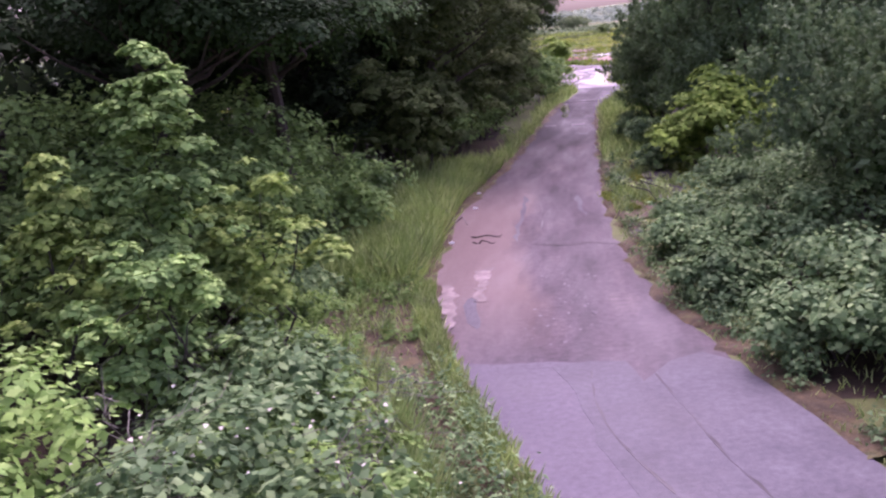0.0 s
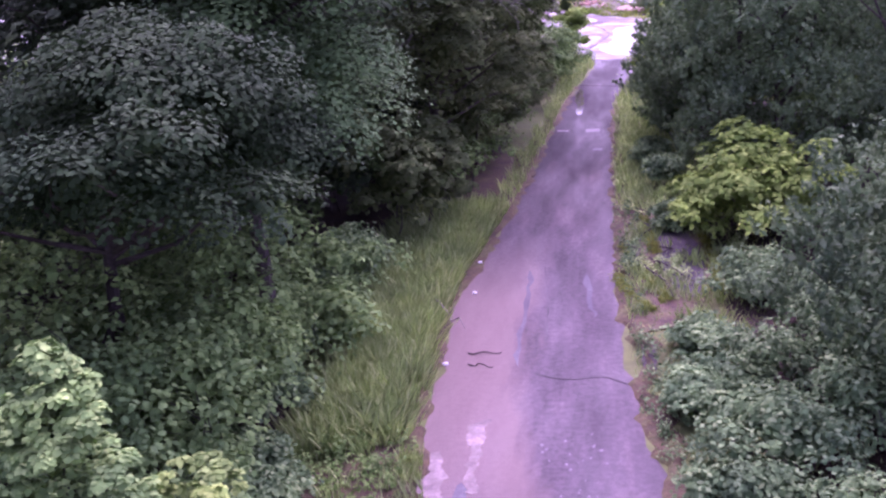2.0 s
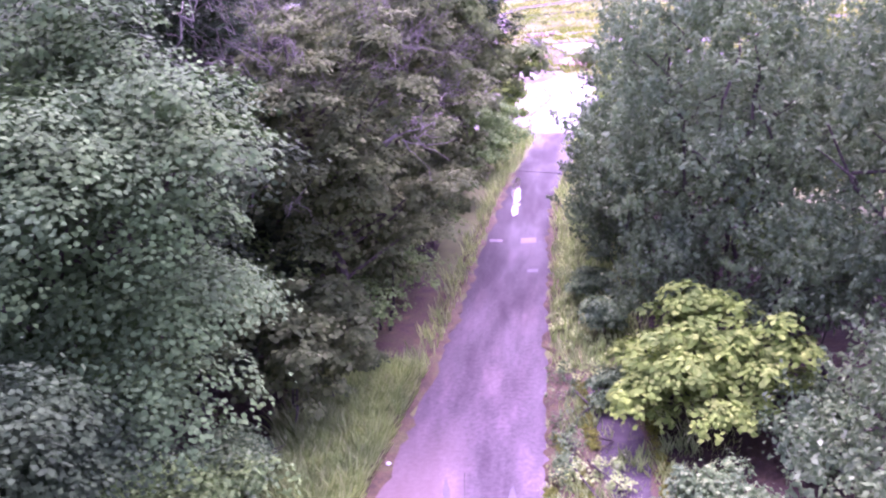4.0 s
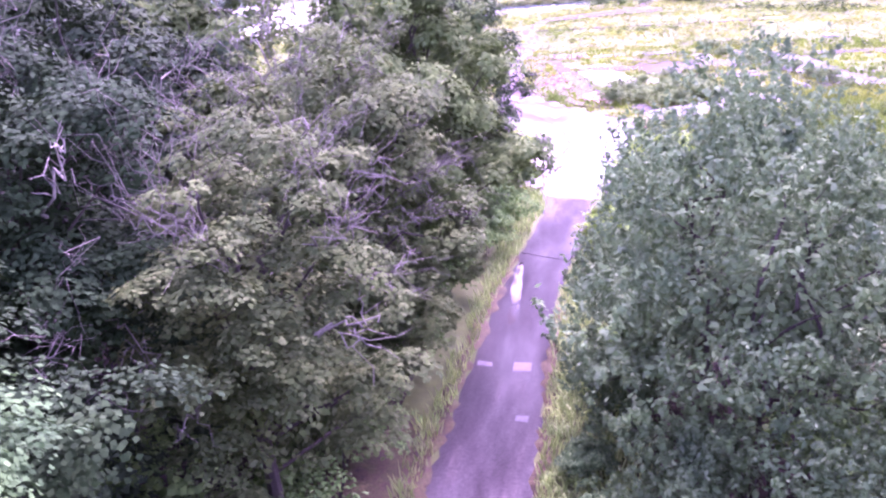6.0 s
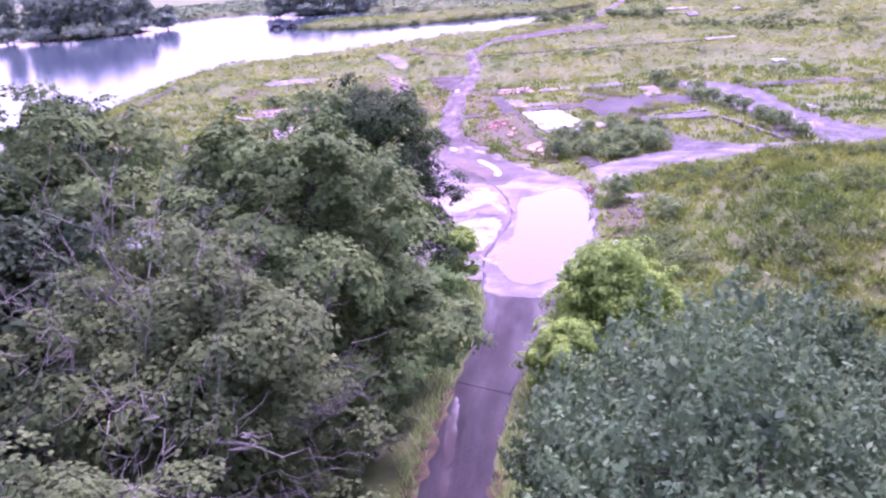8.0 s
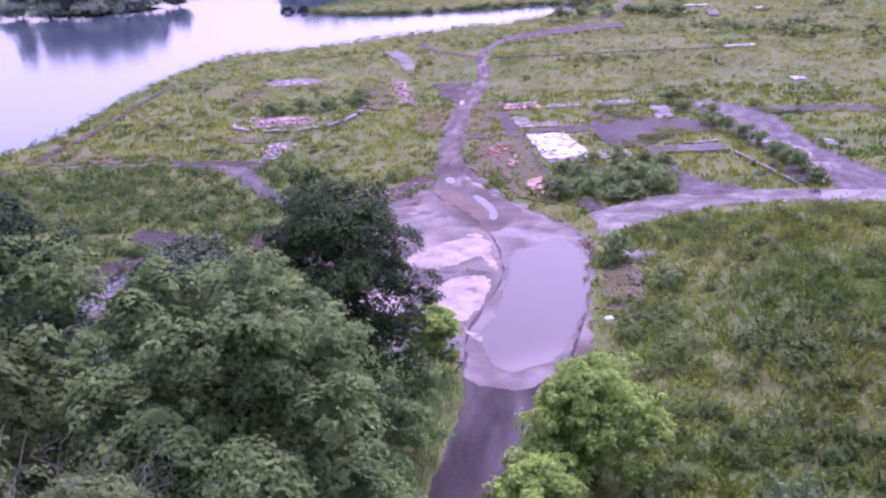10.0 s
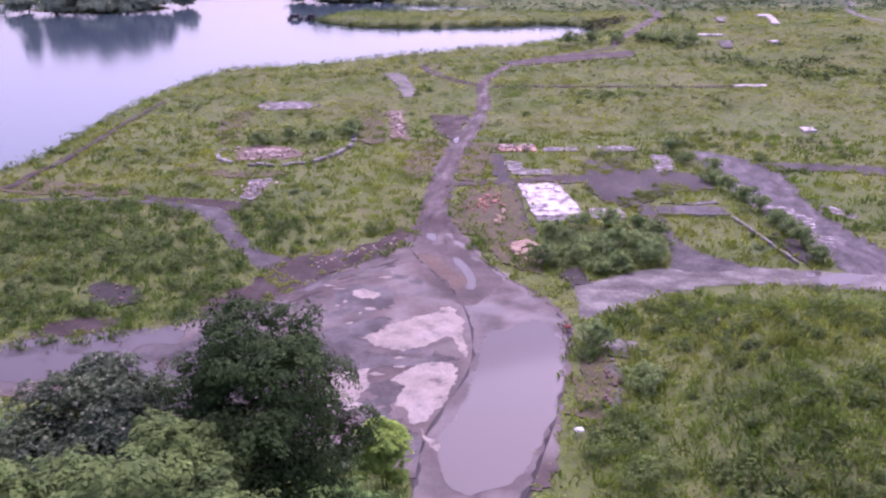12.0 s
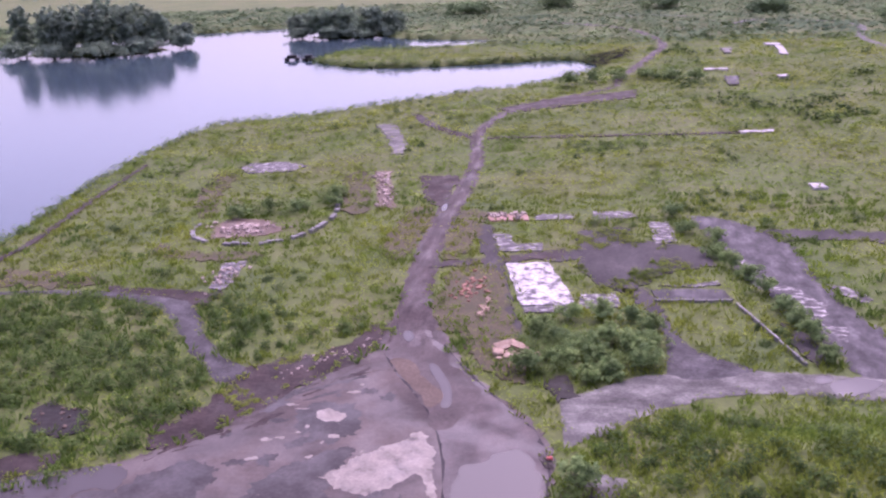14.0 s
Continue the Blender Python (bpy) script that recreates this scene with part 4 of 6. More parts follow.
    deep[half] = (np.array((0, 0, cz)) + g * rng.uniform(0.15, 0.58, (inner, 1)) * np.array((spread, spread, rz)))[half]
    if shape == "cone":
        deep[half, :2] *= 0.45
    deep[:, 2] = np.maximum(deep[:, 2], 0.06)
    v2, f2 = leaf_cloud(deep, g * 0.6 + np.array((0, 0, 0.5)), leaf[0] * inner_size, leaf[1] * inner_size, lobed=lobed, narrow=pointed)
    raw("crown", np.concatenate([v, v2]), np.concatenate([f, f2 + len(v)]), M[material], holder)
    tagged(holder, label, category, group or GROUPS.get(name, ""))
    return holder


def stuff_leaves(name, label, category, pos, nrm, size, material):
    v, f = leaf_cloud(pos, nrm, *size, narrow=True)
    return tagged(raw(name, v, f, M[material]), label, category, kind="stuff")


def blades(name, label, x, y, z, height, width, lean, material, category="grass"):
    """Upright tapering blades in one sheet of grass."""
    n = len(x)
    a = RNG.uniform(0, 2 * math.pi, n)
    h = height * RNG.uniform(0.6, 1.3, n)
    side = np.stack([np.cos(a), np.sin(a), np.zeros(n)], 1) * (width * RNG.uniform(0.7, 1.3, n))[:, None]
    foot = np.stack([x, y, z - 0.03], 1)
    b = RNG.uniform(0, 2 * math.pi, n)
    tip = foot + np.stack([np.cos(b) * lean * h, np.sin(b) * lean * h, h], 1)
    mid = foot + (tip - foot) * 0.55 + np.stack([np.zeros(n), np.zeros(n), h * 0.12], 1)
    verts = np.stack([foot - side, foot + side, mid + side * 0.7, tip, mid - side * 0.7], 1).reshape(-1, 3)
    faces = np.arange(5 * n).reshape(n, 5)
    return tagged(raw(name, verts, faces, M[material]), label, category, kind="stuff")


# trees beside the lane, nearest first
SYC = ("sycamore_tree", "tall leafy sycamore with layered grey-green foliage beside the lane", "tree")
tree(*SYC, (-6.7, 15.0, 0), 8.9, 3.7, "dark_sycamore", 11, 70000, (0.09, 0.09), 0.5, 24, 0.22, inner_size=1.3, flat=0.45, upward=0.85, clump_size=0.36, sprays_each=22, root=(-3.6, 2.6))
tree(*SYC, (-7.0, 20.8, 0), 13.2, 4.6, "sycamore", 12, 100000, (0.1, 0.1), 0.2, 48, 0.26, inner_size=1.3, flat=0.5, upward=0.85, clump_size=0.32, sprays_each=18)
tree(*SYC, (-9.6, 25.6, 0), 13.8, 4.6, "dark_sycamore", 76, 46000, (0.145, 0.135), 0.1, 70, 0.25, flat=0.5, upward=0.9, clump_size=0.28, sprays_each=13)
HALF = ("half_dead_tree", "olive-leaved tree with many bleached bare twigs", "tree")
tree(*HALF, (-4.9, 33.2, 0), 12.8, 4.0, "ash", 13, 50000, (0.12, 0.105), 0.04, 105, 0.27, bare_twigs=34, clump_size=0.2, flat=0.45, upward=1.0, sprays_each=9)
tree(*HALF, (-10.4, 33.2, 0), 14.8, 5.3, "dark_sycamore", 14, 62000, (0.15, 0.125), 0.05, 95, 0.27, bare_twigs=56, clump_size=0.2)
ASH = ("broadleaf_tree", "dense broadleaf tree with dull olive foliage", "tree")
tree(*HALF, (-6.0, 40.8, 0), 13.8, 5.4, "ash", 15, 34000, (0.18, 0.14), 0.02, 120, 0.27, bare_twigs=80, clump_size=0.19)
tree(*ASH, (-4.7, 49.8, 0), 15.4, 5.8, "oak", 16, 56000, (0.19, 0.16), 0.03, 100, 0.3, clump_size=0.2, sprays_each=9, upward=0.45, flat=0.95)
tree(*ASH, (-5.6, 56.8, 0), 12.4, 4.0, "oak", 52, 32000, (0.19, 0.16), 0.03, 80, 0.26, clump_size=0.22, sprays_each=9, upward=0.45, flat=0.95)
tree(*ASH, (-13.2, 50, 0), 16.0, 6.0, "oak", 17, 28000, (0.23, 0.19), 0.05, 85, 0.3, clump_size=0.2, sprays_each=8, upward=0.45, flat=0.95)
tree("dark_evergreen", "dark bushy evergreen tree at the edge of the yard", "tree", (-4.5, 63.0, 0), 14.6, 4.6, "holly", 18, 52000, (0.15, 0.11), 0.03, 95, 0.24, upward=0.4, clump_size=0.25)
tree("elder_bush", "dark blue-green elder with pale flower heads", "bush", (-11.0, 62.5, 0), 11.4, 4.8, "elder", 19, 28000, (0.21, 0.16), 0.03, 85, 0.2, clump_size=0.25)
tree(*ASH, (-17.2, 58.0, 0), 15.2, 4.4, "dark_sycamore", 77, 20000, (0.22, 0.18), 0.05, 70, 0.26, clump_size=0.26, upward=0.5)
tree("elder_bush", "dark blue-green elder with pale flower heads", "bush", (-20.5, 63.5, 0), 8.5, 4.2, "elder", 20, 16000, (0.24, 0.17), 0.03, 60, 0.2, clump_size=0.28)
# Low trees late in this list are added to close bright gaps.
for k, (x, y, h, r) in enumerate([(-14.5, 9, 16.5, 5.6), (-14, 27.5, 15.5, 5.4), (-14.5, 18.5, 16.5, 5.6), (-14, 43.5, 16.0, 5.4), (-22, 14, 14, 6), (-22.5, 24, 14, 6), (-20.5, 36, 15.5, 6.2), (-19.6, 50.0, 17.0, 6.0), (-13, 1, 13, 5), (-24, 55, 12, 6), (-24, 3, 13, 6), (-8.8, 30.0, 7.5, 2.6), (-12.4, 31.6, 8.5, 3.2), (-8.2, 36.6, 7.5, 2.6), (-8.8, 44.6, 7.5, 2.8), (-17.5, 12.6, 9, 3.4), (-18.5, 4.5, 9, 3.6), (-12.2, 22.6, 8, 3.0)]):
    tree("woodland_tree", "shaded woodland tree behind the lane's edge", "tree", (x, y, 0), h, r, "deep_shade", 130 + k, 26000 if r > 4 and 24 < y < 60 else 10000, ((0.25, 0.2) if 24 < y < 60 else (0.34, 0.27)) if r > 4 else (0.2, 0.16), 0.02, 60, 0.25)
WIL = ("willow_tree", "grey-green willow thicket leaning over the lane", "tree")
tree(*WIL, (7.0, 36.5, 0), 12.6, 5.3, "willow", 21, 48000, (0.17, 0.095), 0.02, 125, 0.2, upward=0.4, flat=0.9, clump_size=0.21, stems=4, strays=0.1, shoot=1.1, shoots=True)
tree(*WIL, (12.6, 32.0, 0), 12.0, 5.0, "willow", 22, 28000, (0.19, 0.105), 0.02, 100, 0.2, upward=0.4, flat=0.9, clump_size=0.23, stems=4, strays=0.1, shoot=1.1, shoots=True)
tree(*WIL, (6.6, 44.0, 0), 8.8, 4.3, "willow", 23, 28000, (0.2, 0.11), 0.02, 85, 0.2, upward=0.4, flat=0.9, clump_size=0.24, stems=4, strays=0.1, shoot=1.1, shoots=True)
tree(*WIL, (13.0, 41.5, 0), 9.0, 5.0, "willow", 24, 24000, (0.22, 0.12), 0.02, 85, 0.2, upward=0.4, flat=0.9, clump_size=0.24, stems=4, strays=0.1, shoot=1.1, shoots=True)
tree(*WIL, (18.5, 36.5, 0), 9.5, 5.0, "willow", 43, 14000, (0.26, 0.15), 0.02, 70, 0.2, upward=0.4, flat=0.9, clump_size=0.25, stems=4, strays=0.1, shoot=1.1, shoots=True)
tree(*WIL, (11.5, 48.6, 0), 7.4, 4.2, "willow", 73, 20000, (0.22, 0.12), 0.02, 85, 0.2, upward=0.4, flat=0.9, clump_size=0.24, stems=4, strays=0.1, shoot=1.1, shoots=True)
tree(*WIL, (16.8, 47.5, 0), 7.4, 4.4, "willow", 74, 16000, (0.24, 0.13), 0.02, 80, 0.2, upward=0.4, flat=0.9, clump_size=0.24, stems=4, strays=0.1, shoot=1.1, shoots=True)
WB = ("willow_bush", "grey-green willow bush beside the lane", "bush")
tree(*WB, (6.9, 17.8, 0), 5.2, 2.8, "willow", 25, 22000, (0.14, 0.08), 0.02, 70, 0.1, upward=0.4, clump_size=0.25, stems=4, strays=0.1, shoot=1.1, shoots=True)
tree(*WB, (9.0, 24.0, 0), 4.8, 2.9, "willow", 26, 15000, (0.16, 0.09), 0.02, 60, 0.1, upward=0.4, stems=4, strays=0.1, shoot=1.1, shoots=True)
tree(*WB, (11.0, 16.0, 0), 6.0, 3.4, "willow", 44, 14000, (0.18, 0.1), 0.02, 60, 0.1, upward=0.4, stems=4, strays=0.1, shoot=1.1, shoots=True)
tree(*WB, (4.0, 40.0, 0), 5.6, 2.4, "willow", 45, 14000, (0.17, 0.1), 0.02, 60, 0.1, upward=0.4, stems=4, strays=0.1, shoot=1.1, shoots=True)
tree(*WB, (3.8, 47.5, 0), 5.0, 2.3, "willow", 46, 12000, (0.17, 0.1), 0.02, 60, 0.1, upward=0.4, stems=4, strays=0.1, shoot=1.1, shoots=True)
tree(*WB, (8.2, 51.0, 0), 5.2, 3.2, "willow", 47, 14000, (0.18, 0.1), 0.02, 60, 0.1, upward=0.4, stems=4, strays=0.1, shoot=1.1, shoots=True)
tree(*WB, (9.0, 20.4, 0), 4.4, 2.3, "willow", 81, 16000, (0.13, 0.075), 0.02, 60, 0.1, upward=0.4, clump_size=0.25, stems=4, strays=0.1, shoot=1.1, shoots=True)
tree(*WB, (5.0, 33.4, 0), 4.6, 2.0, "willow", 78, 12000, (0.15, 0.085), 0.02, 60, 0.1, upward=0.4, stems=4, strays=0.1, shoot=1.1, shoots=True)
tree(*WB, (8.4, 32.0, 0), 5.2, 2.5, "willow", 79, 15000, (0.15, 0.085), 0.02, 60, 0.1, upward=0.4, stems=4, strays=0.1, shoot=1.1, shoots=True)
tree(*WB, (11.4, 29.6, 0), 5.4, 2.8, "willow", 80, 15000, (0.16, 0.09), 0.02, 60, 0.1, upward=0.4, stems=4, strays=0.1, shoot=1.1, shoots=True)
tree("hornbeam_bush", "bright yellow-green leafy bush beside the lane", "bush", (5.5, 29.7, 0), 3.3, 2.6, "lime", 27, 13000, (0.2, 0.14), -0.1, 75, 0.08, flat=0.4, upward=1.1, stems=3, clump_size=0.24)
tree("round_bush", "rounded bright green bush where the lane opens", "bush", (6.25, 61.6, 0), 5.6, 3.1, "lime", 28, 34000, (0.15, 0.12), 0.0, 110, 0.1, upward=0.5, clump_size=0.24, flat=0.9, stems=3)
tree("round_bush", "bright green bush crowding the edge of the lane", "bush", (3.9, 57.6, 0), 3.7, 2.0, "lime", 75, 14000, (0.15, 0.12), 0.0, 60, 0.08, upward=0.5, clump_size=0.28, flat=0.9, stems=3)
tree("sapling", "bright green sapling at the edge of the yard", "bush", (-2.2, 71.2, 0), 4.4, 1.5, "lime", 29, 8000, (0.18, 0.15), 0.0, 40, 0.06, stems=2, clump_size=0.35)
SAP = ("maple_sapling", "young maple with pale green leaves among brambles", "bush")
tree(*SAP, (-4.9, 9.3, 0), 5.9, 1.5, "sycamore_pale", 41, 17000, (0.092, 0.09), 0.1, 95, 0.05, flat=0.28, upward=1.3, stems=1, shape="cone", clump_size=0.17, sprays_each=8, inner_size=1.0, lobed=True)
tree(*SAP, (-3.8, 9.9, 0), 4.0, 1.2, "maple_tip", 71, 7600, (0.09, 0.088), 0.2, 48, 0.04, flat=0.28, upward=1.3, stems=2, clump_size=0.19, sprays_each=8, inner_size=1.0, lobed=True)
tree(*SAP, (-5.9, 8.2, 0), 4.4, 1.3, "maple_tip", 48, 9600, (0.092, 0.09), 0.1, 60, 0.05, flat=0.3, upward=1.2, stems=2, shape="cone", clump_size=0.18, sprays_each=8, inner_size=1.0, lobed=True)
tree(*SAP, (-4.4, 7.4, 0), 3.4, 1.2, "sycamore_pale", 72, 8200, (0.09, 0.088), 0.1, 50, 0.05, flat=0.3, upward=1.2, stems=2, clump_size=0.2, sprays_each=8, inner_size=1.0, lobed=True)
tree("dark_sapling", "dark green sapling at the wood's edge", "bush", (-5.7, 29.3, 0), 4.9, 1.8, "ash", 42, 9000, (0.17, 0.14), 0.03, 45, 0.06, stems=2)

for k, (x, y, h, r) in enumerate([(-4.9, 30.6, 4.2, 1.5), (-4.6, 36.6, 5.4, 1.9), (-4.5, 42.4, 5.2, 1.9), (-4.4, 46.4, 4.8, 1.8), (-3.9, 53.2, 4.6, 1.7)]):
    tree("young_ash", "young olive-leaved tree at the wood's edge", "tree", (x, y, 0), h, r, "ash", 230 + k, 12000, (0.14, 0.115), 0.02, 60, 0.08, stems=2, clump_size=0.26, group="young trees at the wood's edge")

# brambles and undergrowth
BRAMBLE = [(-2.4, 4.4, 2.0, 2.1), (-5.0, 4.4, 2.9, 2.4), (-0.6, 2.6, 1.5, 1.6), (-3.2, 7.2, 2.0, 1.6), (-7.8, 6.0, 3.4, 2.4), (-3.1, 9.2, 0.8, 0.8), (-4.7, 13.4, 1.3, 1.0), (-2.2, 5.9, 1.1, 1.2), (-2.6, 1.0, 2.2, 2.2),
           (5.4, 13.2, 1.5, 1.7), (4.3, 16.2, 1.3, 1.4), (7.0, 10.4, 2.2, 2.1), (4.3, 19.4, 1.2, 1.4), (7.6, 27.4, 1.5, 1.7), (6.2, 21.8, 1.7, 1.8), (8.6, 13.6, 2.6, 2.2), (5.0, 24.6, 1.0, 1.4),
           (4.7, 11.6, 1.1, 1.1), (6.0, 8.4, 1.4, 1.3), (3.5, 14.8, 0.9, 1.0), (3.0, 18.2, 0.8, 1.0), (8.4, 6.2, 1.8, 1.8), (10.5, 3.0, 1.8, 1.8), (3.1, 21.2, 0.7, 0.9), (9.5, 9.5, 2.6, 2.4), (7.6, 19.0, 2.0, 1.8), (6.0, 19.6, 1.9, 1.5), (6.3, 17.2, 1.7, 1.4), (7.2, 21.4, 2.1, 1.6), (10.2, 12.6, 2.6, 2.4), (-0.2, 1.0, 1.2, 1.4)]
BRAMBLE += [(-6.3, 17.4, 1.5, 1.1), (-6.4, 20.4, 1.4, 1.0), (-6.8, 23.4, 1.5, 1.1), (-6.8, 26.8, 1.4, 1.0), (-5.6, 15.2, 1.2, 1.0), (-6.6, 25.6, 1.8, 1.5), (-6.4, 10.8, 2.2, 1.6), (3.0, 35.5, 1.2, 1.0), (2.6, 38.5, 1.2, 0.9), (3.2, 30.6, 0.9, 0.9)]
for k, (x, y, h, r) in enumerate(BRAMBLE):
    if k % 3 == 1 and y < 12:
        tree("nettle_clump", "clump of tall green nettles among brambles", "weeds", (x, y, 0), h, r, "nettle", 50 + k, 5200, (0.13, 0.09), 0.0, 42, 0.04, flat=0.5, upward=0.8, clump_size=0.3, stems=3, strays=0.15, shoot=0.9)
    else:
        tree("bramble_bush", "tangled bramble bush with small pale-backed leaves", "bush", (x, y, 0), h, r, "bramble", 50 + k, 6200 if y < 12 else 4600, (0.12, 0.1), 0.0, 42, 0.04, flat=0.55, upward=0.7, clump_size=0.34, stems=3, bare_twigs=9 if y < 11 and x < 0 else 0, strays=0.1, shoot=0.7)
# Bushes in the far left rows are added to block horizon light.
SHADE = [(-7.8, 13.0, 4.2, 2.0), (-6.8, 17.2, 4.6, 1.9), (-9.4, 15.0, 5.4, 2.4), (-8.6, 18.6, 5.0, 2.2), (-10.4, 10.0, 4.6, 2.4), (-22.5, 33.5, 4.8, 3.4), (-19.5, 29.5, 4.4, 3.0), (-6.7, 15.6, 3.6, 1.8), (-7.2, 22.0, 3.4, 1.9), (-6.4, 14.6, 3.4, 2.0), (-5.9, 20.8, 2.0, 1.5), (-6.4, 12.6, 2.2, 1.9), (-7.0, 18.5, 2.2, 2.2), (-6.9, 24.5, 2.0, 1.9), (-5.4, 34.5, 2.4, 1.9), (-4.9, 39.0, 2.2, 1.8), (-9.5, 12.0, 2.8, 2.4), (-10.5, 21, 2.8, 2.4), (-4.5, 46, 2.4, 1.9), (-4.2, 53, 2.2, 1.9), (-4.0, 58, 2.0, 1.7),
         (-11, 5, 3, 2.6), (-16, 6, 3, 3), (-16, 15, 3.2, 3), (-17, 24, 3.2, 3), (-12, 16, 3, 2.6), (-11, 29, 3, 2.6), (-29, 8, 4, 4.2), (-29, 18, 4, 4.2), (-29, 28, 4, 4.2), (-29, 38, 4, 4.2), (-29, 48, 4, 4.2), (-18, 34, 3.2, 3.2), (-10.5, 44, 5, 3.0), (-9.5, 48.5, 5, 3.0), (-9.0, 33, 4.5, 2.6), (-9.0, 39, 4.5, 2.8),
         (-28, -2, 4, 4.2), (-9, 55.5, 5, 2.8), (-15, 57, 5, 3.6), (-23, 62, 4.6, 4), (-31, 60, 5, 4.4), (-37, 52, 6, 5), (-36, 40, 6, 5), (-36, 28, 6, 5), (-36, 14, 6, 5), (-2.7, 67.5, 3, 1.6), (-2.5, 63.5, 2.6, 1.5), (-2.6, 59.5, 2.4, 1.3), (-8, 68, 4, 2.4), (-5.4, 69.3, 3.4, 2.2), (-11.5, 69.5, 3.8, 2.5), (-15.5, 68, 4, 2.8), (-20, 68, 4, 3), (-26, 68, 4, 3.4), (-4.5, 66, 3.2, 2.0),
         (3.6, 44, 2.4, 1.8), (10, 38, 3, 2.6), (12, 22, 3.4, 2.8), (15, 27, 3.4, 3), (14, 18, 4, 3.2), (9.5, 46, 3, 2.6)]
for k, (x, y, h, r) in enumerate(SHADE):
    tree("undergrowth_bush", "dark shaded undergrowth below the trees", "bush", (x, y, 0), h, r, "undergrowth", 150 + k, 3600, (0.15, 0.12) if r < 2.5 else (0.26, 0.2), 0.0, 50, 0.04, flat=0.7, upward=0.55, clump_size=0.34, stems=3)

for k, (x, y, h, r) in enumerate([(-2.9, 8.4, 1.3, 0.9), (-2.2, 7.2, 1.2, 0.9), (-3.6, 10.2, 1.2, 0.9), (-3.0, 6.2, 1.6, 1.1), (-4.6, 12.0, 1.5, 1.1)]):
    tree("nettle_clump", "pale soft nettles spilling towards the lane", "weeds", (x, y, 0), h, r, "nettle", 250 + k, 5200, (0.085, 0.06), 0.0, 42, 0.03, flat=0.5, upward=0.8, clump_size=0.3, stems=3, strays=0.15, shoot=0.9)

# blossom on the brambles
n = 80
px, py = RNG.normal(-2.6, 1.3, n), RNG.normal(4.6, 1.5, n)
pz = 2.05 - 0.22 * ((px + 2.4) ** 2 + (py - 4.4) ** 2) ** 0.5 + RNG.normal(0, 0.22, n)
stuff_leaves("bramble_blossom", "small white bramble blossoms", "flower", np.stack([px, py, np.maximum(pz, 0.4)], 1), RNG.normal(size=(n, 3)) * 0.3 + np.array((0, -0.3, 1)), (0.045, 0.05), "flower")
# flower heads on the elder
n = 60
d = RNG.normal(size=(n, 3))
d /= np.linalg.norm(d, axis=1, keepdims=True)
d[:, 2] = np.abs(d[:, 2])
stuff_leaves("elder_blossom", "creamy flat elder flower heads", "flower", np.array((-11.0, 62.5, 5.6)) + d * np.array((4.5, 4.5, 5.4)), d + np.array((0, 0, 1.0)), (0.1, 0.12), "flower_dull")

def patchy(x, y, scale, seed):
    return np.array([wobble(a, b, scale, seed) + 0.6 * wobble(a, b, scale * 3.1, seed + 4) for a, b in zip(x, y)])


def sward(name, label, x, y, per, spread, height, width, material):
    """Tussocks of standing blades that lean outwards."""
    n = len(x)
    z = land(x, y)
    tall = height * RNG.uniform(0.55, 1.45, n)
    w = np.repeat(np.arange(n), per)
    a, r = RNG.uniform(0, 2 * math.pi, n * per), np.sqrt(RNG.random(n * per))
    out = np.stack([np.cos(a), np.sin(a), np.zeros(n * per)], 1)
    foot = np.stack([x[w], y[w], z[w] - 0.04], 1) + out * (spread * r)[:, None]
    h = tall[w] * RNG.uniform(0.55, 1.15, n * per) * (1 - 0.35 * r)
    tip = foot + out * (h * (0.15 + 0.55 * r))[:, None] + np.stack([RNG.normal(0, 0.12, n * per) * h, RNG.normal(0, 0.12, n * per) * h, h], 1)
    b = RNG.uniform(0, math.pi, n * per)
    side = np.stack([np.cos(b), np.sin(b), np.zeros(n * per)], 1) * (width * RNG.uniform(0.6, 1.3, n * per))[:, None]
    mid = foot + (tip - foot) * 0.6 + np.stack([np.zeros(n * per), np.zeros(n * per), h * 0.1], 1)
    verts = np.stack([foot - side * 0.6, foot + side * 0.6, mid + side, tip, mid - side], 1).reshape(-1, 3)
    return tagged(raw(name, verts, np.arange(5 * n * per).reshape(-1, 5), M[material]), label, "grass", kind="stuff")


# grass verges
def scatter(n, x0, x1, y0, y1):
    return RNG.uniform(x0, x1, n), RNG.uniform(y0, y1, n)


def verge(n, x0, x1, y0, y1, margin):
    x, y = scatter(n, x0, x1, y0, y1)
    keep = ~bare(x, y, margin)
    x, y = x[keep], y[keep]
    return x, y, land(x, y)


x, y, z = verge(4200, -6.3, -2.9, 16.4, 33, 0.4)
keep = (y > 16.6 + 1.3 * patchy(x, y, 0.5, 44.0)) & (x > -5.4 - 0.8 * patchy(x, y, 0.4, 45.0) - 0.05 * (y - 16)) & (patchy(x, y, 0.8, 46.0) > -0.5)
x, y = x[keep], y[keep]
sward("verge_grass", "tall pale grass in tufts along the lane's edge", x, y, 16, 0.22, 0.75, 0.016, "grass")
x, y, z = verge(14000, -4.2, 4.5, 33, 72, 0.1)
keep = x > np.interp(y, [33, 42, 52, 59, 65, 72], [-2.5, -2.1, -1.7, -1.2, -0.6, -1.0]) - 0.75 - 0.5 * patchy(x, y, 0.5, 53.0) - 0.06 * np.maximum(y - 48, 0)
x, y, z = x[keep], y[keep], z[keep]
blades("verge_grass", "long grass along the lane's edge", x, y, z, 0.5, 0.025, 0.4, "grass")
x, y = scatter(3800, 1.5, 5.0, 22, 33)
lumpy = np.array([wobble(a, b, 0.7, 31.0) for a, b in zip(x, y)])
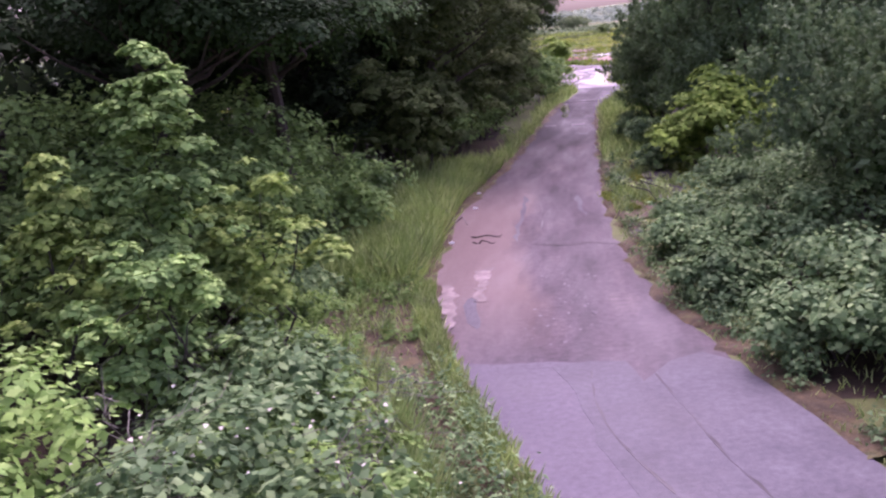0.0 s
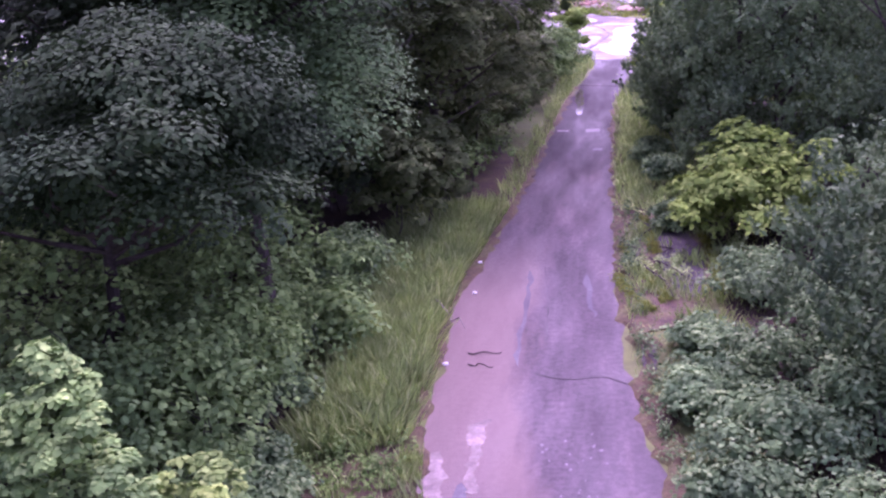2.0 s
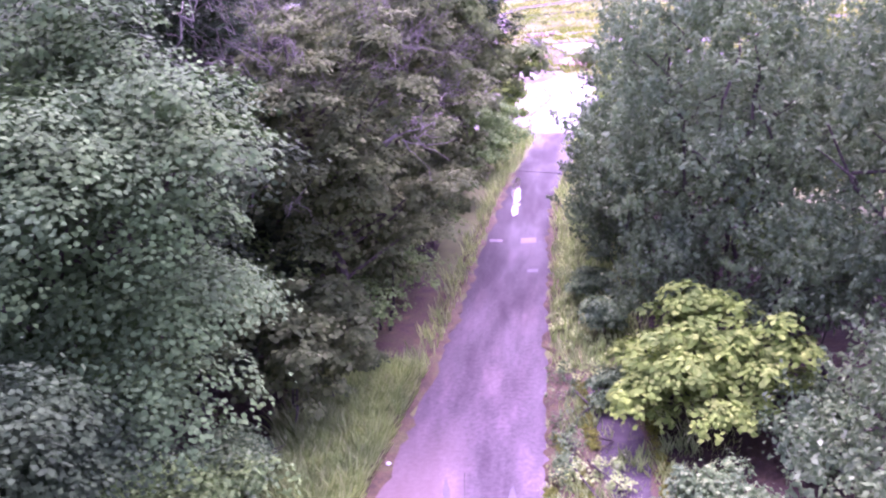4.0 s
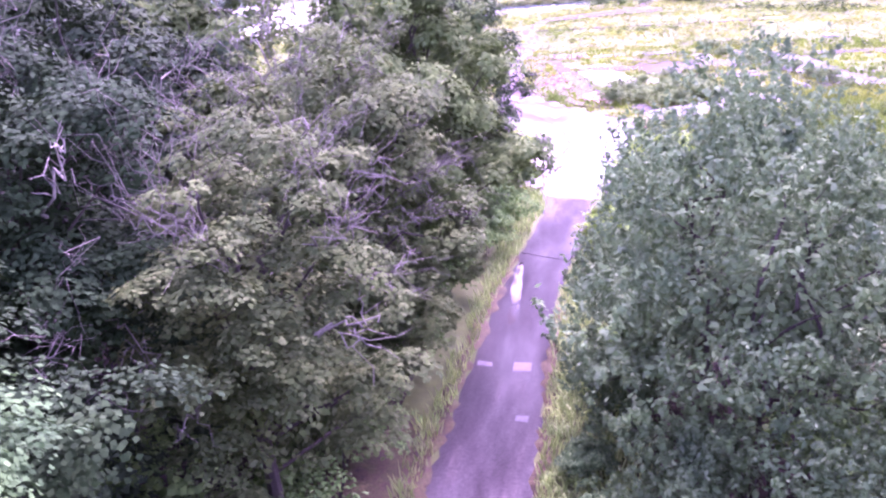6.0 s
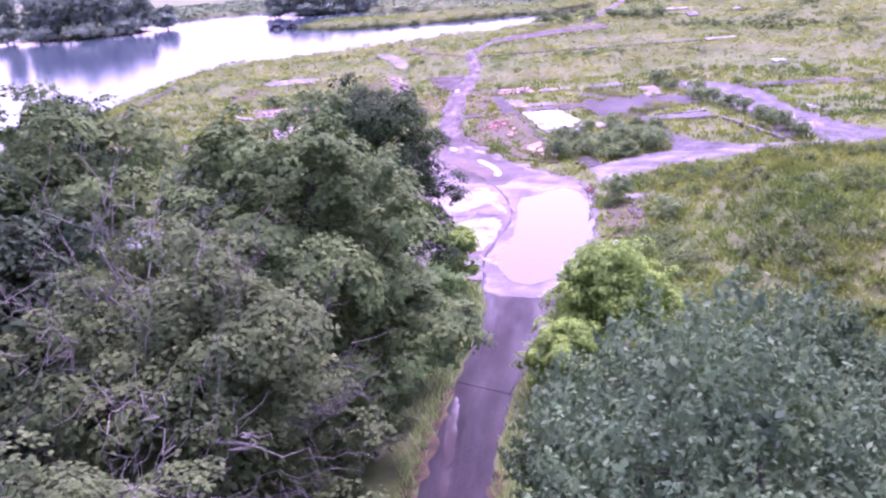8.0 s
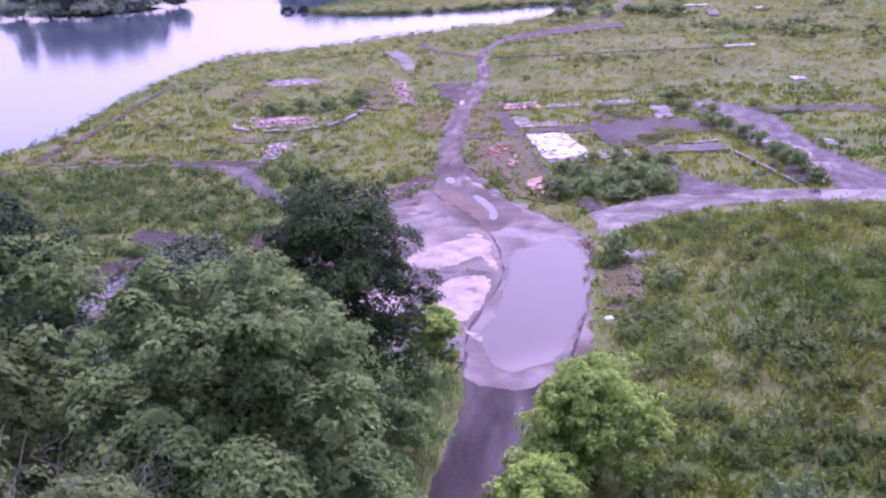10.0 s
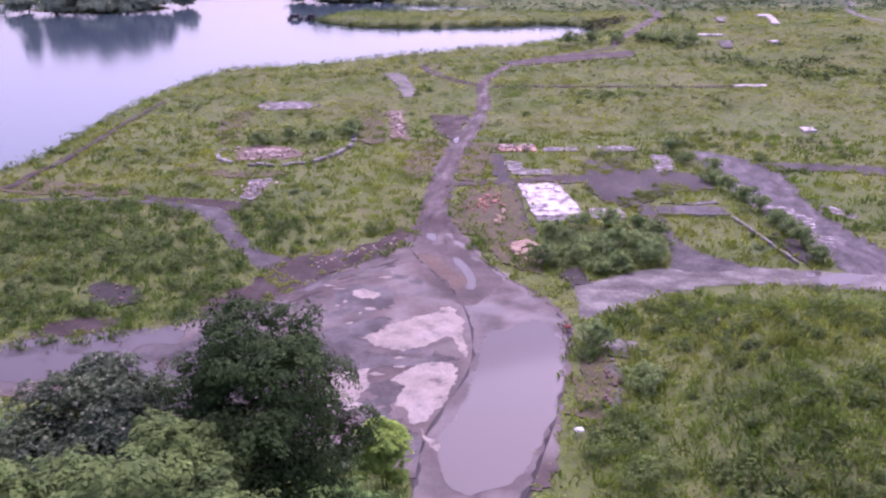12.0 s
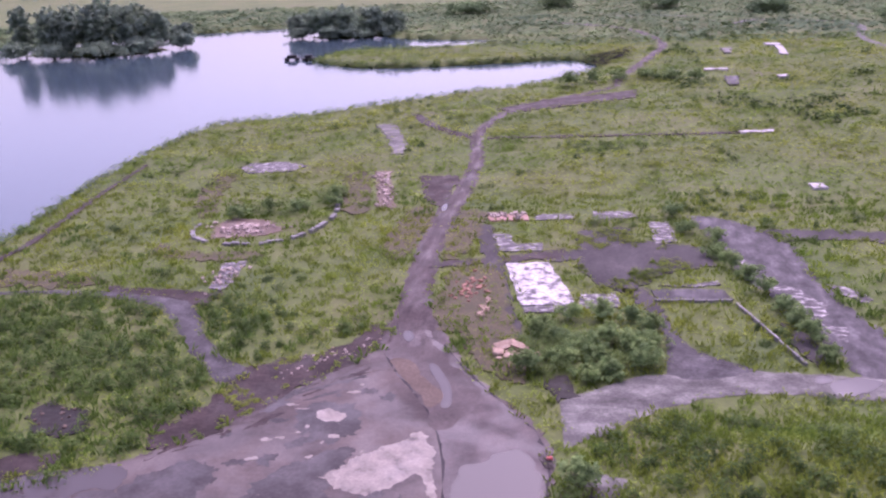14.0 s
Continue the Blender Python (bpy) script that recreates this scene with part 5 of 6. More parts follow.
keep = (lumpy > 0.02) & ~inside(np.concatenate([spline([r[0] for r in ROAD], 1.0), spline([r[1] for r in ROAD], 1.0)[::-1]]), x, y)
blades("verge_grass", "thin tufts of grass on bare soil", x[keep], y[keep], np.full(keep.sum(), 0.02), 0.3, 0.022, 0.5, "grass")
x, y, z = verge(12000, -4, 6, 4, 32, 0.05)
blades("verge_grass", "short grass and moss at the lane's edge", x, y, z, 0.16, 0.014, 0.6, "grass")

def along(line, n, near, far):
    """Scattered places between near and far to the right of a line."""
    pts = spline(line, 0.3)
    k = RNG.integers(0, len(pts) - 1, n)
    d = pts[k + 1] - pts[k]
    side = np.stack([d[:, 1], -d[:, 0]], 1) / (np.linalg.norm(d, axis=1, keepdims=True) + 1e-9)
    p = pts[k] + d * RNG.random((n, 1)) + side * RNG.uniform(near, far, (n, 1))
    return p[:, 0], p[:, 1]


def creepers(name, label, x, y, per, radius, height, size, material):
    n = len(x)
    w = np.repeat(np.arange(n), per)
    rad, tall = radius * RNG.uniform(0.5, 1.5, n), height * RNG.uniform(0.4, 1.5, n)
    d = RNG.normal(size=(n * per, 3))
    d /= np.linalg.norm(d, axis=1, keepdims=True)
    d[:, 2] = np.abs(d[:, 2])
    r = RNG.uniform(0.2, 1.05, n * per) ** 0.6
    pos = np.stack([x[w] + d[:, 0] * r * rad[w], y[w] + d[:, 1] * r * rad[w], 0.03 + d[:, 2] * r * tall[w]], 1)
    stuff_leaves(name, label, "plants", pos, d * 0.5 + np.array((0, 0, 0.6)) + RNG.normal(size=(n * per, 3)) * 0.3, size, material)


x, y = along([r[1] for r in ROAD[1:9]], 420, 0.25, 1.7)
keep = (patchy(x, y, 0.5, 41.0) > -0.1) & ~((y > 22.5) & (y < 32) & (x > 1.9))
creepers("creeping_bramble", "low brambles creeping over the lane's mossy margin", x[keep], y[keep], 46, 0.36, 0.4, (0.085, 0.07), "bramble")
x, y = along([r[0] for r in ROAD[2:6]][::-1], 2600, 0.05, 0.5)
keep = patchy(x, y, 0.6, 42.0) > -0.35
blades("verge_grass", "narrow strip of grass along the asphalt's edge", x[keep], y[keep], np.full(keep.sum(), 0.02), 0.26, 0.014, 0.5, "grass")
x, y = scatter(420, -6.2, -1.2, 8.5, 17.5)
keep = (patchy(x, y, 0.55, 47.0) > 0.05) & ~bare(x, y, 0.25)
creepers("low_weeds", "low weeds and seedlings on leaf litter", x[keep], y[keep], 36, 0.3, 0.4, (0.09, 0.07), "nettle")
x, y = scatter(5200, -5.4, -1.2, 10, 17.5)
keep = (patchy(x, y, 0.7, 48.0) > 0.3) & ~bare(x, y, 0.1)
blades("verge_grass", "thin tufts of grass on leaf litter", x[keep], y[keep], np.full(keep.sum(), 0.02), 0.4, 0.013, 0.45, "grass")
x, y = scatter(16000, -4.0, -0.3, 6, 12)
keep = inside(np.array([(-3.9, 11.4), (-2.6, 10.8), (-1.6, 8.8), (-0.7, 6.8), (-1.7, 5.8), (-2.9, 8.0)]), x, y)
blades("meadow_grass", "soft pale grass between brambles and the lane", x[keep], y[keep], np.full(keep.sum(), 0.02), 0.6, 0.011, 0.4, "grass")
x, y = scatter(460, -3.6, 1.2, 2.6, 10.6)
keep = (patchy(x, y, 0.5, 49.0) > -0.35) & ~bare(x, y, 0.35)
creepers("low_weeds", "pale soft weeds and brambles spilling towards the lane", x[keep], y[keep], 48, 0.4, 0.75, (0.085, 0.05), "bramble")
x, y = along([r[1] for r in ROAD[7:11]], 260, 0.2, 2.0)
keep = patchy(x, y, 0.4, 43.0) > 0.0
creepers("low_weeds", "low weeds on bare soil beside the lane", x[keep], y[keep], 30, 0.3, 0.28, (0.11, 0.07), "grass")

for line in ([(1.35, 28.8), (2.0, 26.6), (2.55, 24.2)], [(2.05, 31.8), (2.2, 29.8), (2.4, 28.0)], [(1.25, 26.2), (1.6, 24.7), (2.1, 23.6)], [(3.7, 31.0), (4.0, 28.0), (3.9, 25.0)]):
    x, y = along(line, 90, -0.14, 0.14)
    creepers("moss_streak", "yellow-green moss and seedlings on bare soil", x, y, 22, 0.13, 0.12, (0.06, 0.04), "meadow")

# meadow
def field(n, x0, x1, y0, y1, margin=0.0):
    x, y = scatter(n, x0, x1, y0, y1)
    keep = ~bare(x, y, margin, 0.6)
    x, y = x[keep], y[keep]
    keep = water_depth(x, y) < -0.6
    return x[keep], y[keep]


def tufts(name, label, x, y, per, spread, height, size, material):
    n = len(x)
    cx, cy = np.repeat(x, per), np.repeat(y, per)
    r = np.repeat(RNG.uniform(0.6, 1.4, n), per)
    px, py = cx + RNG.normal(size=n * per) * spread * r, cy + RNG.normal(size=n * per) * spread * r
    pz = np.repeat(land(x, y), per) + RNG.uniform(0.05, 1.0, n * per) * height * r
    nrm = RNG.normal(size=(n * per, 3)) * 0.22 + np.array((0, 0, 1.0))
    stuff_leaves(name, label, "grass", np.stack([px, py, pz], 1), nrm, size, material)


def mounds(name, label, category, x, y, per, radius, height, size, material):
    """Rounded tussocks or low plants, each a dome of leaves."""
    n = len(x)
    w = np.repeat(np.arange(n), per)
    rad, tall = radius * RNG.uniform(0.5, 1.5, n), height * RNG.uniform(0.5, 1.5, n)
    d = RNG.normal(size=(n * per, 3))
    d /= np.linalg.norm(d, axis=1, keepdims=True)
    d[:, 2] = np.abs(d[:, 2])
    r = RNG.uniform(0.35, 1.05, n * per) ** 0.6
    pos = np.stack([x[w] + d[:, 0] * r * rad[w], y[w] + d[:, 1] * r * rad[w], land(x, y)[w] + d[:, 2] * r * tall[w]], 1)
    stuff_leaves(name, label, category, pos, d * 0.55 + np.array((0, 0, 0.7)) + RNG.normal(size=(n * per, 3)) * 0.16, size, material)


x, y = field(11000, -62, 48, 52, 150, 0.05)
keep = ~((x < 4.5) & (x > -40) & (y < 71)) & ~((x < 16) & (y < 53) & (x > 3))
x, y = x[keep], y[keep]
lush = ((x < -18) & (y > 80) & (y < 115) & (patchy(x, y, 0.12, 14.0) > -0.25)) | ((x > 9) & (y < 97) & (patchy(x, y, 0.1, 15.0) > 0.1)) | (patchy(x, y, 0.08, 16.0) > 0.42)
sward("tussock_grass", "long yellow-green grass in soft tussocks", x[~lush], y[~lush], 10, 0.42, 0.5, 0.06, "meadow")
mx, my = field(5200, 8, 46, 52, 98, 0.05)
sward("tussock_grass", "soft long grass on the rise", mx, my, 10, 0.4, 0.5, 0.05, "meadow")
sward("tussock_grass", "tall fresh green grass and weeds", x[lush], y[lush], 11, 0.42, 0.62, 0.065, "fresh")
x, y = field(3600, -64, 70, 150, 290, 0.4)
keep = patchy(x, y, 0.05, 13.0) > -0.15
mounds("tussock_grass", "long grass in rounded tussocks", "grass", x[keep], y[keep], 18, 1.3, 0.7, (0.6, 0.24), "meadow")
x, y = field(11000, -62, 60, -30, 60)
keep = ~((x < 3) & (x > -36) & (y > -6)) & ~((x > 3) & (x < 17) & (y > 6) & (y < 53))
tufts("meadow_grass", "rough yellow-green meadow grass in tufts", x[keep], y[keep], 5, 0.4, 0.45, (0.5, 0.24), "meadow")
x, y = field(19000, -62, 48, 52, 150)
keep = ~((x < 4.5) & (x > -40) & (y < 71)) & ~((x < 16) & (y < 53) & (x > 3))
tufts("meadow_grass", "rough yellow-green meadow grass in tufts", x[keep], y[keep], 6, 0.3, 0.3, (0.3, 0.13), "meadow")
x, y = field(30000, -66, 80, 150, 300)
tufts("meadow_grass", "rough yellow-green meadow grass in tufts", x, y, 4, 0.5, 0.5, (0.5, 0.26), "meadow")
x, y = field(14000, -230, 150, 290, 440)
tufts("far_scrub", "dull green scrub beyond the lake", x, y, 6, 1.2, 0.7, (1.5, 0.9), "far_field")
x, y = field(4200, -60, 60, 64, 240, 0.4)
keep = patchy(x, y, 0.06, 4.0) > 0.16 + 0.4 * RNG.random(len(x))
mounds("weeds", "dark green weeds and low scrub in clumps", "weeds", x[keep], y[keep], 70, 0.62, 0.8, (0.24, 0.15), "weed")
x, y = field(1500, -60, -19, 82, 116, 0.4)
keep = patchy(x, y, 0.25, 5.0) > -0.12
mounds("weeds", "tall dark weeds crowding the meadow beside the yard", "weeds", x[keep], y[keep], 44, 0.7, 1.0, (0.26, 0.16), "weed")
x, y = field(1000, 8, 46, 60, 97, 0.4)
keep = patchy(x, y, 0.2, 6.0) > -0.02
mounds("weeds", "tall dark weeds on the grassy rise", "weeds", x[keep], y[keep], 40, 0.7, 0.8, (0.26, 0.16), "weed")
x, y = field(700, 20, 90, 185, 330, 0.4)
keep = patchy(x, y, 0.035, 7.0) > 0.2
mounds("weeds", "dark scrub in distant grassland", "weeds", x[keep], y[keep], 34, 1.6, 1.4, (0.7, 0.45), "weed")
# grass that has come up through the old hardstanding
x, y = scatter(8000, 3, 42, 104, 143)
over = np.zeros(x.shape, bool)
for row in FLAT:
    if row[2] in ("hardstanding", "gravel"):
        over |= inside(np.array(row[0]), x, y)
keep = over & (patchy(x, y, 0.16, 21.0) > 0.06)
ax, ay = scatter(2600, -21, -6, 90, 113)
on_soil = inside(np.array(APRONS[0]), ax, ay) & (patchy(ax, ay, 0.35, 22.0) > 0.14)
mounds("tussock_grass", "sparse grass on damp soil beside the yard", "grass", ax[on_soil], ay[on_soil], 18, 0.32, 0.28, (0.2, 0.1), "meadow")
mounds("tussock_grass", "grass grown up through old hardstanding", "grass", x[keep], y[keep], 22, 0.5, 0.4, (0.26, 0.12), "meadow")

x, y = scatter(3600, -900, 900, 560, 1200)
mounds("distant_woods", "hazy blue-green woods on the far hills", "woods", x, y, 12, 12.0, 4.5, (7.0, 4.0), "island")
# scrub along the lake bank and beside the ruins
line = spline(LAKE[3:15], 0.8)
x, y = line[:, 0] + RNG.normal(size=len(line)) * 0.7 + 1.6, line[:, 1] + RNG.normal(size=len(line)) * 0.7 - 1.6
keep = ~bare(x, y, 0.5)
tufts("bank_scrub", "dark scrub along the lake bank", x[keep], y[keep], 30, 0.5, 0.9, (0.4, 0.26), "weed")
line = spline(LAKE[15:26], 0.8)
x, y = line[:, 0] + RNG.normal(size=len(line)) * 0.8, line[:, 1] + RNG.normal(size=len(line)) * 0.8 + 1.2
tufts("bank_scrub", "dark scrub along the spit's bank", x, y, 26, 0.7, 1.1, (0.6, 0.4), "weed")

x, y = scatter(900, -2, 18, 244, 284)
keep = inside(np.array([(1.0, 264.4), (8.0, 271.5), (15.0, 281.0), (14.6, 267.0), (7.2, 249.0), (5.0, 258.0)]), x, y)
tufts("reeds", "blackish reeds and mud at the end of the inlet", x[keep], y[keep], 14, 0.5, 0.7, (0.6, 0.3), "reed")


def thicket(n, cx, cy, rx, ry):
    a, r = RNG.uniform(0, 2 * math.pi, n), np.sqrt(RNG.random(n))
    return cx + np.cos(a) * r * rx, cy + np.sin(a) * r * ry


for cx, cy, rx, ry, n in [(8.5, 106.5, 4.6, 4.0, 90), (13, 108, 2.2, 4.0, 40), (4.5, 109, 2.0, 2.5, 26), (-30, 143, 5, 3, 30), (24.5, 113, 1.6, 5.5, 40), (20.5, 133, 1.8, 4.5, 26), (9, 88, 2.0, 3.0, 16), (-24, 150, 1.6, 4.5, 22), (14, 131, 6, 1.0, 20), (26, 119, 1.2, 7, 40), (5.5, 104, 1.8, 1.8, 16), (15.5, 137, 2.0, 2.0, 14), (8.5, 139, 3.0, 1.2, 14), (20, 136.5, 1.6, 2.2, 14), (10, 79, 2.5, 6, 26), (14, 70, 5, 6, 40), (-38, 104, 12, 6, 60), (-42, 95, 12, 5, 50), (28, 92, 8, 3, 30)]:
    x, y = thicket(n, cx, cy, rx, ry)
    keep = ~bare(x, y, 0.4)
    tufts("scrub_thicket", "thick grey-green scrub beside the ruined slabs", x[keep], y[keep], 40, 0.34, 0.9, (0.24, 0.13), "thicket")

# single bushes in the scrub beside the ruins
rng = random.Random(41)
LOW = [(4.6, 110.6), (6.6, 112.6), (9.0, 113.2), (11.4, 112.8), (13.0, 110.8), (13.2, 107.8), (12.0, 104.6), (10.0, 102.8), (8.2, 101.8), (6.2, 105.0), (7.6, 107.6), (10.0, 108.6), (9.4, 105.4), (11.6, 107.0), (6.0, 108.6), (4.2, 103.0),
       (20.2, 128.4), (21.0, 125.2), (22.0, 122.6), (23.0, 119.2), (23.9, 116.0), (24.6, 112.8), (25.4, 109.6), (25.9, 106.8), (20.4, 133.4), (18.0, 136.0), (17.0, 140.6), (8.2, 88.6), (10.8, 84.0), (-30, 142.4), (-27, 143.4), (-33, 140.4), (-23.6, 149), (-22.6, 145),
       (2.2, 226.5), (7.0, 229.5), (12.0, 231.5), (17.0, 232.5), (22.0, 232.5), (27.0, 231.0)]
for k, (x, y) in enumerate(LOW):
    far = 1.7 if y > 200 else 1.0
    ground_z = float(land(np.array([x]), np.array([y]))[0])
    tree("scrub_bush", "low grey-green scrub bush among the ruins", "bush", (x + rng.uniform(-0.4, 0.4), y + rng.uniform(-0.4, 0.4), ground_z), rng.uniform(1.1, 1.9) * far, rng.uniform(0.9, 1.4) * far, "scrub", 260 + k, 1300, (0.2 * far, 0.13 * far), 0.0, 22, 0.03, flat=0.8, upward=0.6, clump_size=0.38, stems=2, sprays_each=6)

# ---- yard, ruins and puddles ----
LANE_EDGE = [(-7.6, 105.8), (-5.6, 102), (-3.9, 99.4), (-1.9, 95.6), (-0.5, 91.2), (0.3, 86.2), (-0.1, 81.8), (-1.0, 77.5), (-0.9, 73.5), (-0.3, 69), (-0.5, 65.2), (-1.1, 59.5)]
lane = [*spline(LANE_EDGE, 0.6), (1.35, 58.2), (2.4, 64), (3.8, 67.5), (5.1, 72.8), (6.1, 80), (6.4, 90), (6.0, 92.6), (5.1, 95), (2.0, 99.3), (-0.7, 103.4), (-3.2, 107.8), (-5.6, 109.6)]
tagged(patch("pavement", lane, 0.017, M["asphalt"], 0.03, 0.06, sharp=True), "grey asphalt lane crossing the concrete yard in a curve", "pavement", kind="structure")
WET_END = [(-0.6, 71.0), (0.2, 70.0), (1.2, 69.8), (2.2, 69.3), (3.2, 69.8), (4.2, 71.0)]
wet = [(x, y) for x, y in lane if y > 72]
LEFT = [(x + 0.15, y) for x, y in wet if (x, y) in [tuple(p) for p in spline(LANE_EDGE, 0.6)]]
RIGHT = [(x - 0.15, y) for x, y in wet if (x, y) not in [tuple(p) for p in spline(LANE_EDGE, 0.6)]]
tagged(patch("pavement", LEFT + WET_END + RIGHT, 0.022, M["wet_lane"], 0.3, 0.004, seed=9, sharp=True), "damp grey film over the lane's asphalt", "pavement", kind="structure")
tagged(patch("soil_apron", APRONS[0], 0.02, M["dirt"], 0.9, 0.06, seed=1),
       "dark damp soil along the edge of the yard", "soil", kind="structure")
tagged(patch("soil_apron", APRONS[1], 0.012, M["dirt"], 0.9, 0.06, seed=2), "dark damp soil along the edge of the yard", "soil", kind="structure")
tagged(patch("soil_patch", [(-7.4, 110), (-4.3, 108), (-1.0, 102.8), (1.2, 99.2), (0.2, 96.2), (-1.4, 94.2), (-2.2, 96.5), (-4.4, 100.4), (-6.8, 105)], 0.028, M["dirt_pale"], 0.4, 0.01, seed=3), "trodden brown soil over the lane", "soil", kind="structure")
tagged(patch("soil_patch", [(-6.7, 104.4), (-5.2, 104.4), (-3.4, 101.6), (-1.6, 99.0), (-2.3, 97.2), (-3.8, 99.6), (-5.6, 102.2)], 0.034, M["orange_soil"], 0.3, 0.01, seed=4), "orange sandy soil beside the lane", "soil", kind="structure")
for k, (outline, label) in enumerate([
        ([(-7.1, 88.2), (-6.0, 90.3), (-4.0, 92.2), (-2.3, 94.1), (-1.2, 92.0), (-0.5, 88.8), (-0.2, 86.5), (-0.7, 86.9), (-1.5, 89.1), (-3.2, 87.4), (-4.9, 86.7)], "pale pinkish screed left on the yard"),
        ([(-3.4, 79.7), (-3.3, 81.8), (-4.0, 82.7), (-3.3, 84.5), (-2.1, 85.3), (-0.5, 85.1), (-0.4, 81.2), (-1.1, 78.8), (-2.0, 77.7), (-2.5, 79.2)], "pale pinkish screed left on the yard"),
        ([(-1.4, 77.4), (-0.6, 76.4), (0.6, 75.7), (1.2, 75.3), (1.2, 74.4), (0.3, 74.9), (-0.5, 75.6)], "pale strip of screed at the lane's edge"),
        ([(-10.5, 82.1), (-9.3, 82.9), (-7.3, 83.4), (-6.0, 83.9), (-5.6, 81.9), (-5.8, 80.0), (-5.0, 79.5), (-6.4, 78.5), (-8.3, 79.5), (-9.6, 80.3)], "pale pinkish screed left on the yard"),
        ([(-10.0, 96.0), (-9.1, 96.5), (-7.8, 95.6), (-8.2, 94.8), (-9.5, 94.9)], "small pale scar on the yard"),
        ([(-12.6, 85.0), (-11.6, 85.6), (-11.0, 84.6), (-12.2, 84.2)], "small pale scar on the yard")]):
    tagged(patch("screed_patch", outline, 0.03, M["concrete_pink"], 0.32, 0.004, seed=10 + k, step=0.12), label, "screed", kind="structure")
for k, outline in enumerate([
        [(-11.3, 87.1), (-9.8, 89.6), (-7.5, 91.5), (-5.9, 91.6), (-7.1, 88.2), (-5.8, 86.0), (-1.2, 86.4), (-0.6, 85.6), (-3.4, 84.8), (-5.7, 83.9), (-9.0, 84.3)],
        [(-5.4, 81.3), (-4.4, 82.7), (-3.3, 81.5), (-3.3, 79.1), (-2.6, 77.5), (-1.7, 77.0), (-1.1, 76.0), (-1.2, 74.4), (-2.2, 75.4), (-3.8, 78.5)],
        [(-11.3, 96.9), (-7.5, 97.2), (-6.5, 94.3), (-8.1, 92.3), (-10.4, 93.5)],
        [(-19.2, 86.0), (-16.5, 89.0), (-14.0, 88.4), (-14.5, 85.2), (-17.0, 81.0), (-18.8, 82.5)],
        [(-24.2, 82.4), (-22.0, 84.4), (-21.0, 85.4), (-19.2, 85.4), (-19.4, 83.6), (-21.5, 82.2), (-21.6, 79.8), (-24.0, 80.6)],
        [(-27.2, 84.4), (-25.6, 85.0), (-25.0, 84.4), (-26.4, 83.6)], [(-30.5, 83.4), (-29.0, 84.4), (-28.6, 83.2), (-29.8, 82.6)]]):
    tagged(patch("stain_patch", outline, 0.0150 + 0.0004 * k if k < 4 else 0.038, M["stain"], 0.7 if k < 4 else 0.45, 0.003, seed=600 + k, step=0.12), "broad damp stain on the concrete yard", "stain", kind="structure")
rng = random.Random(23)
for k in range(26):
    cx, cy = rng.choice([(-8.5, 94), (-7, 90), (-12, 93), (-4, 86), (-8, 81), (-6, 98)])
    cx, cy = cx + rng.gauss(0, 1.7), cy + rng.gauss(0, 1.7)
    rx, ry = rng.uniform(0.1, 0.5), rng.uniform(0.06, 0.25)
    if cx < -1.6 and cx > -15 and cx + (cy - 96) * 0.6 < -4.4:
        ring = [(cx + rx * math.cos(a) * rng.uniform(0.5, 1.4), cy + ry * math.sin(a) * rng.uniform(0.5, 1.4)) for a in np.linspace(0, 6.283, 9, endpoint=False)]
        tagged(patch("screed_patch", ring, 0.034 + 0.0004 * k, M["concrete_pink"], 0.15, 0.004, seed=400 + k, step=0.1), "small flake of pale screed on the yard", "screed", kind="structure")
# damp streaks and smears of soil on the yard
rng = random.Random(31)
yard_line = np.array(YARD, float)
for k in range(64):
    if k < 36:
        u, off = rng.random(), abs(rng.gauss(0, 1.3))
        cx, cy, turn = -19.5 + 13.5 * u + 0.74 * off, 90.5 + 16.5 * u - 0.67 * off, 0.84 + rng.gauss(0, 0.12)
        rx, ry, mt = rng.uniform(0.5, 2.2), rng.uniform(0.1, 0.32), ("dirt", "stain", "dirt_pale")[k % 3]
    else:
        cx, cy, turn = rng.uniform(-15, -2), rng.uniform(77, 100), 0.7 + rng.gauss(0, 0.4)
        rx, ry, mt = rng.uniform(0.4, 1.6), rng.uniform(0.25, 0.8), "stain"
    if not inside(yard_line, np.array([cx]), np.array([cy]))[0] or far_from(LANE_EDGE, np.array([cx]), np.array([cy]))[0] < 1.2:
        continue
    ring = []
    for a in np.linspace(0, 6.283, 13, endpoint=False):
        px, py = rx * math.cos(a) * rng.uniform(0.6, 1.3), ry * math.sin(a) * rng.uniform(0.5, 1.4)
        ring.append((cx + px * math.cos(turn) - py * math.sin(turn), cy + px * math.sin(turn) + py * math.cos(turn)))
    tagged(patch("stain_patch", ring, 0.0165 + 0.0002 * k, M[mt], 0.3, 0.003, seed=500 + k, step=0.1), "damp smear of soil and silt on the concrete yard", "stain", kind="structure")
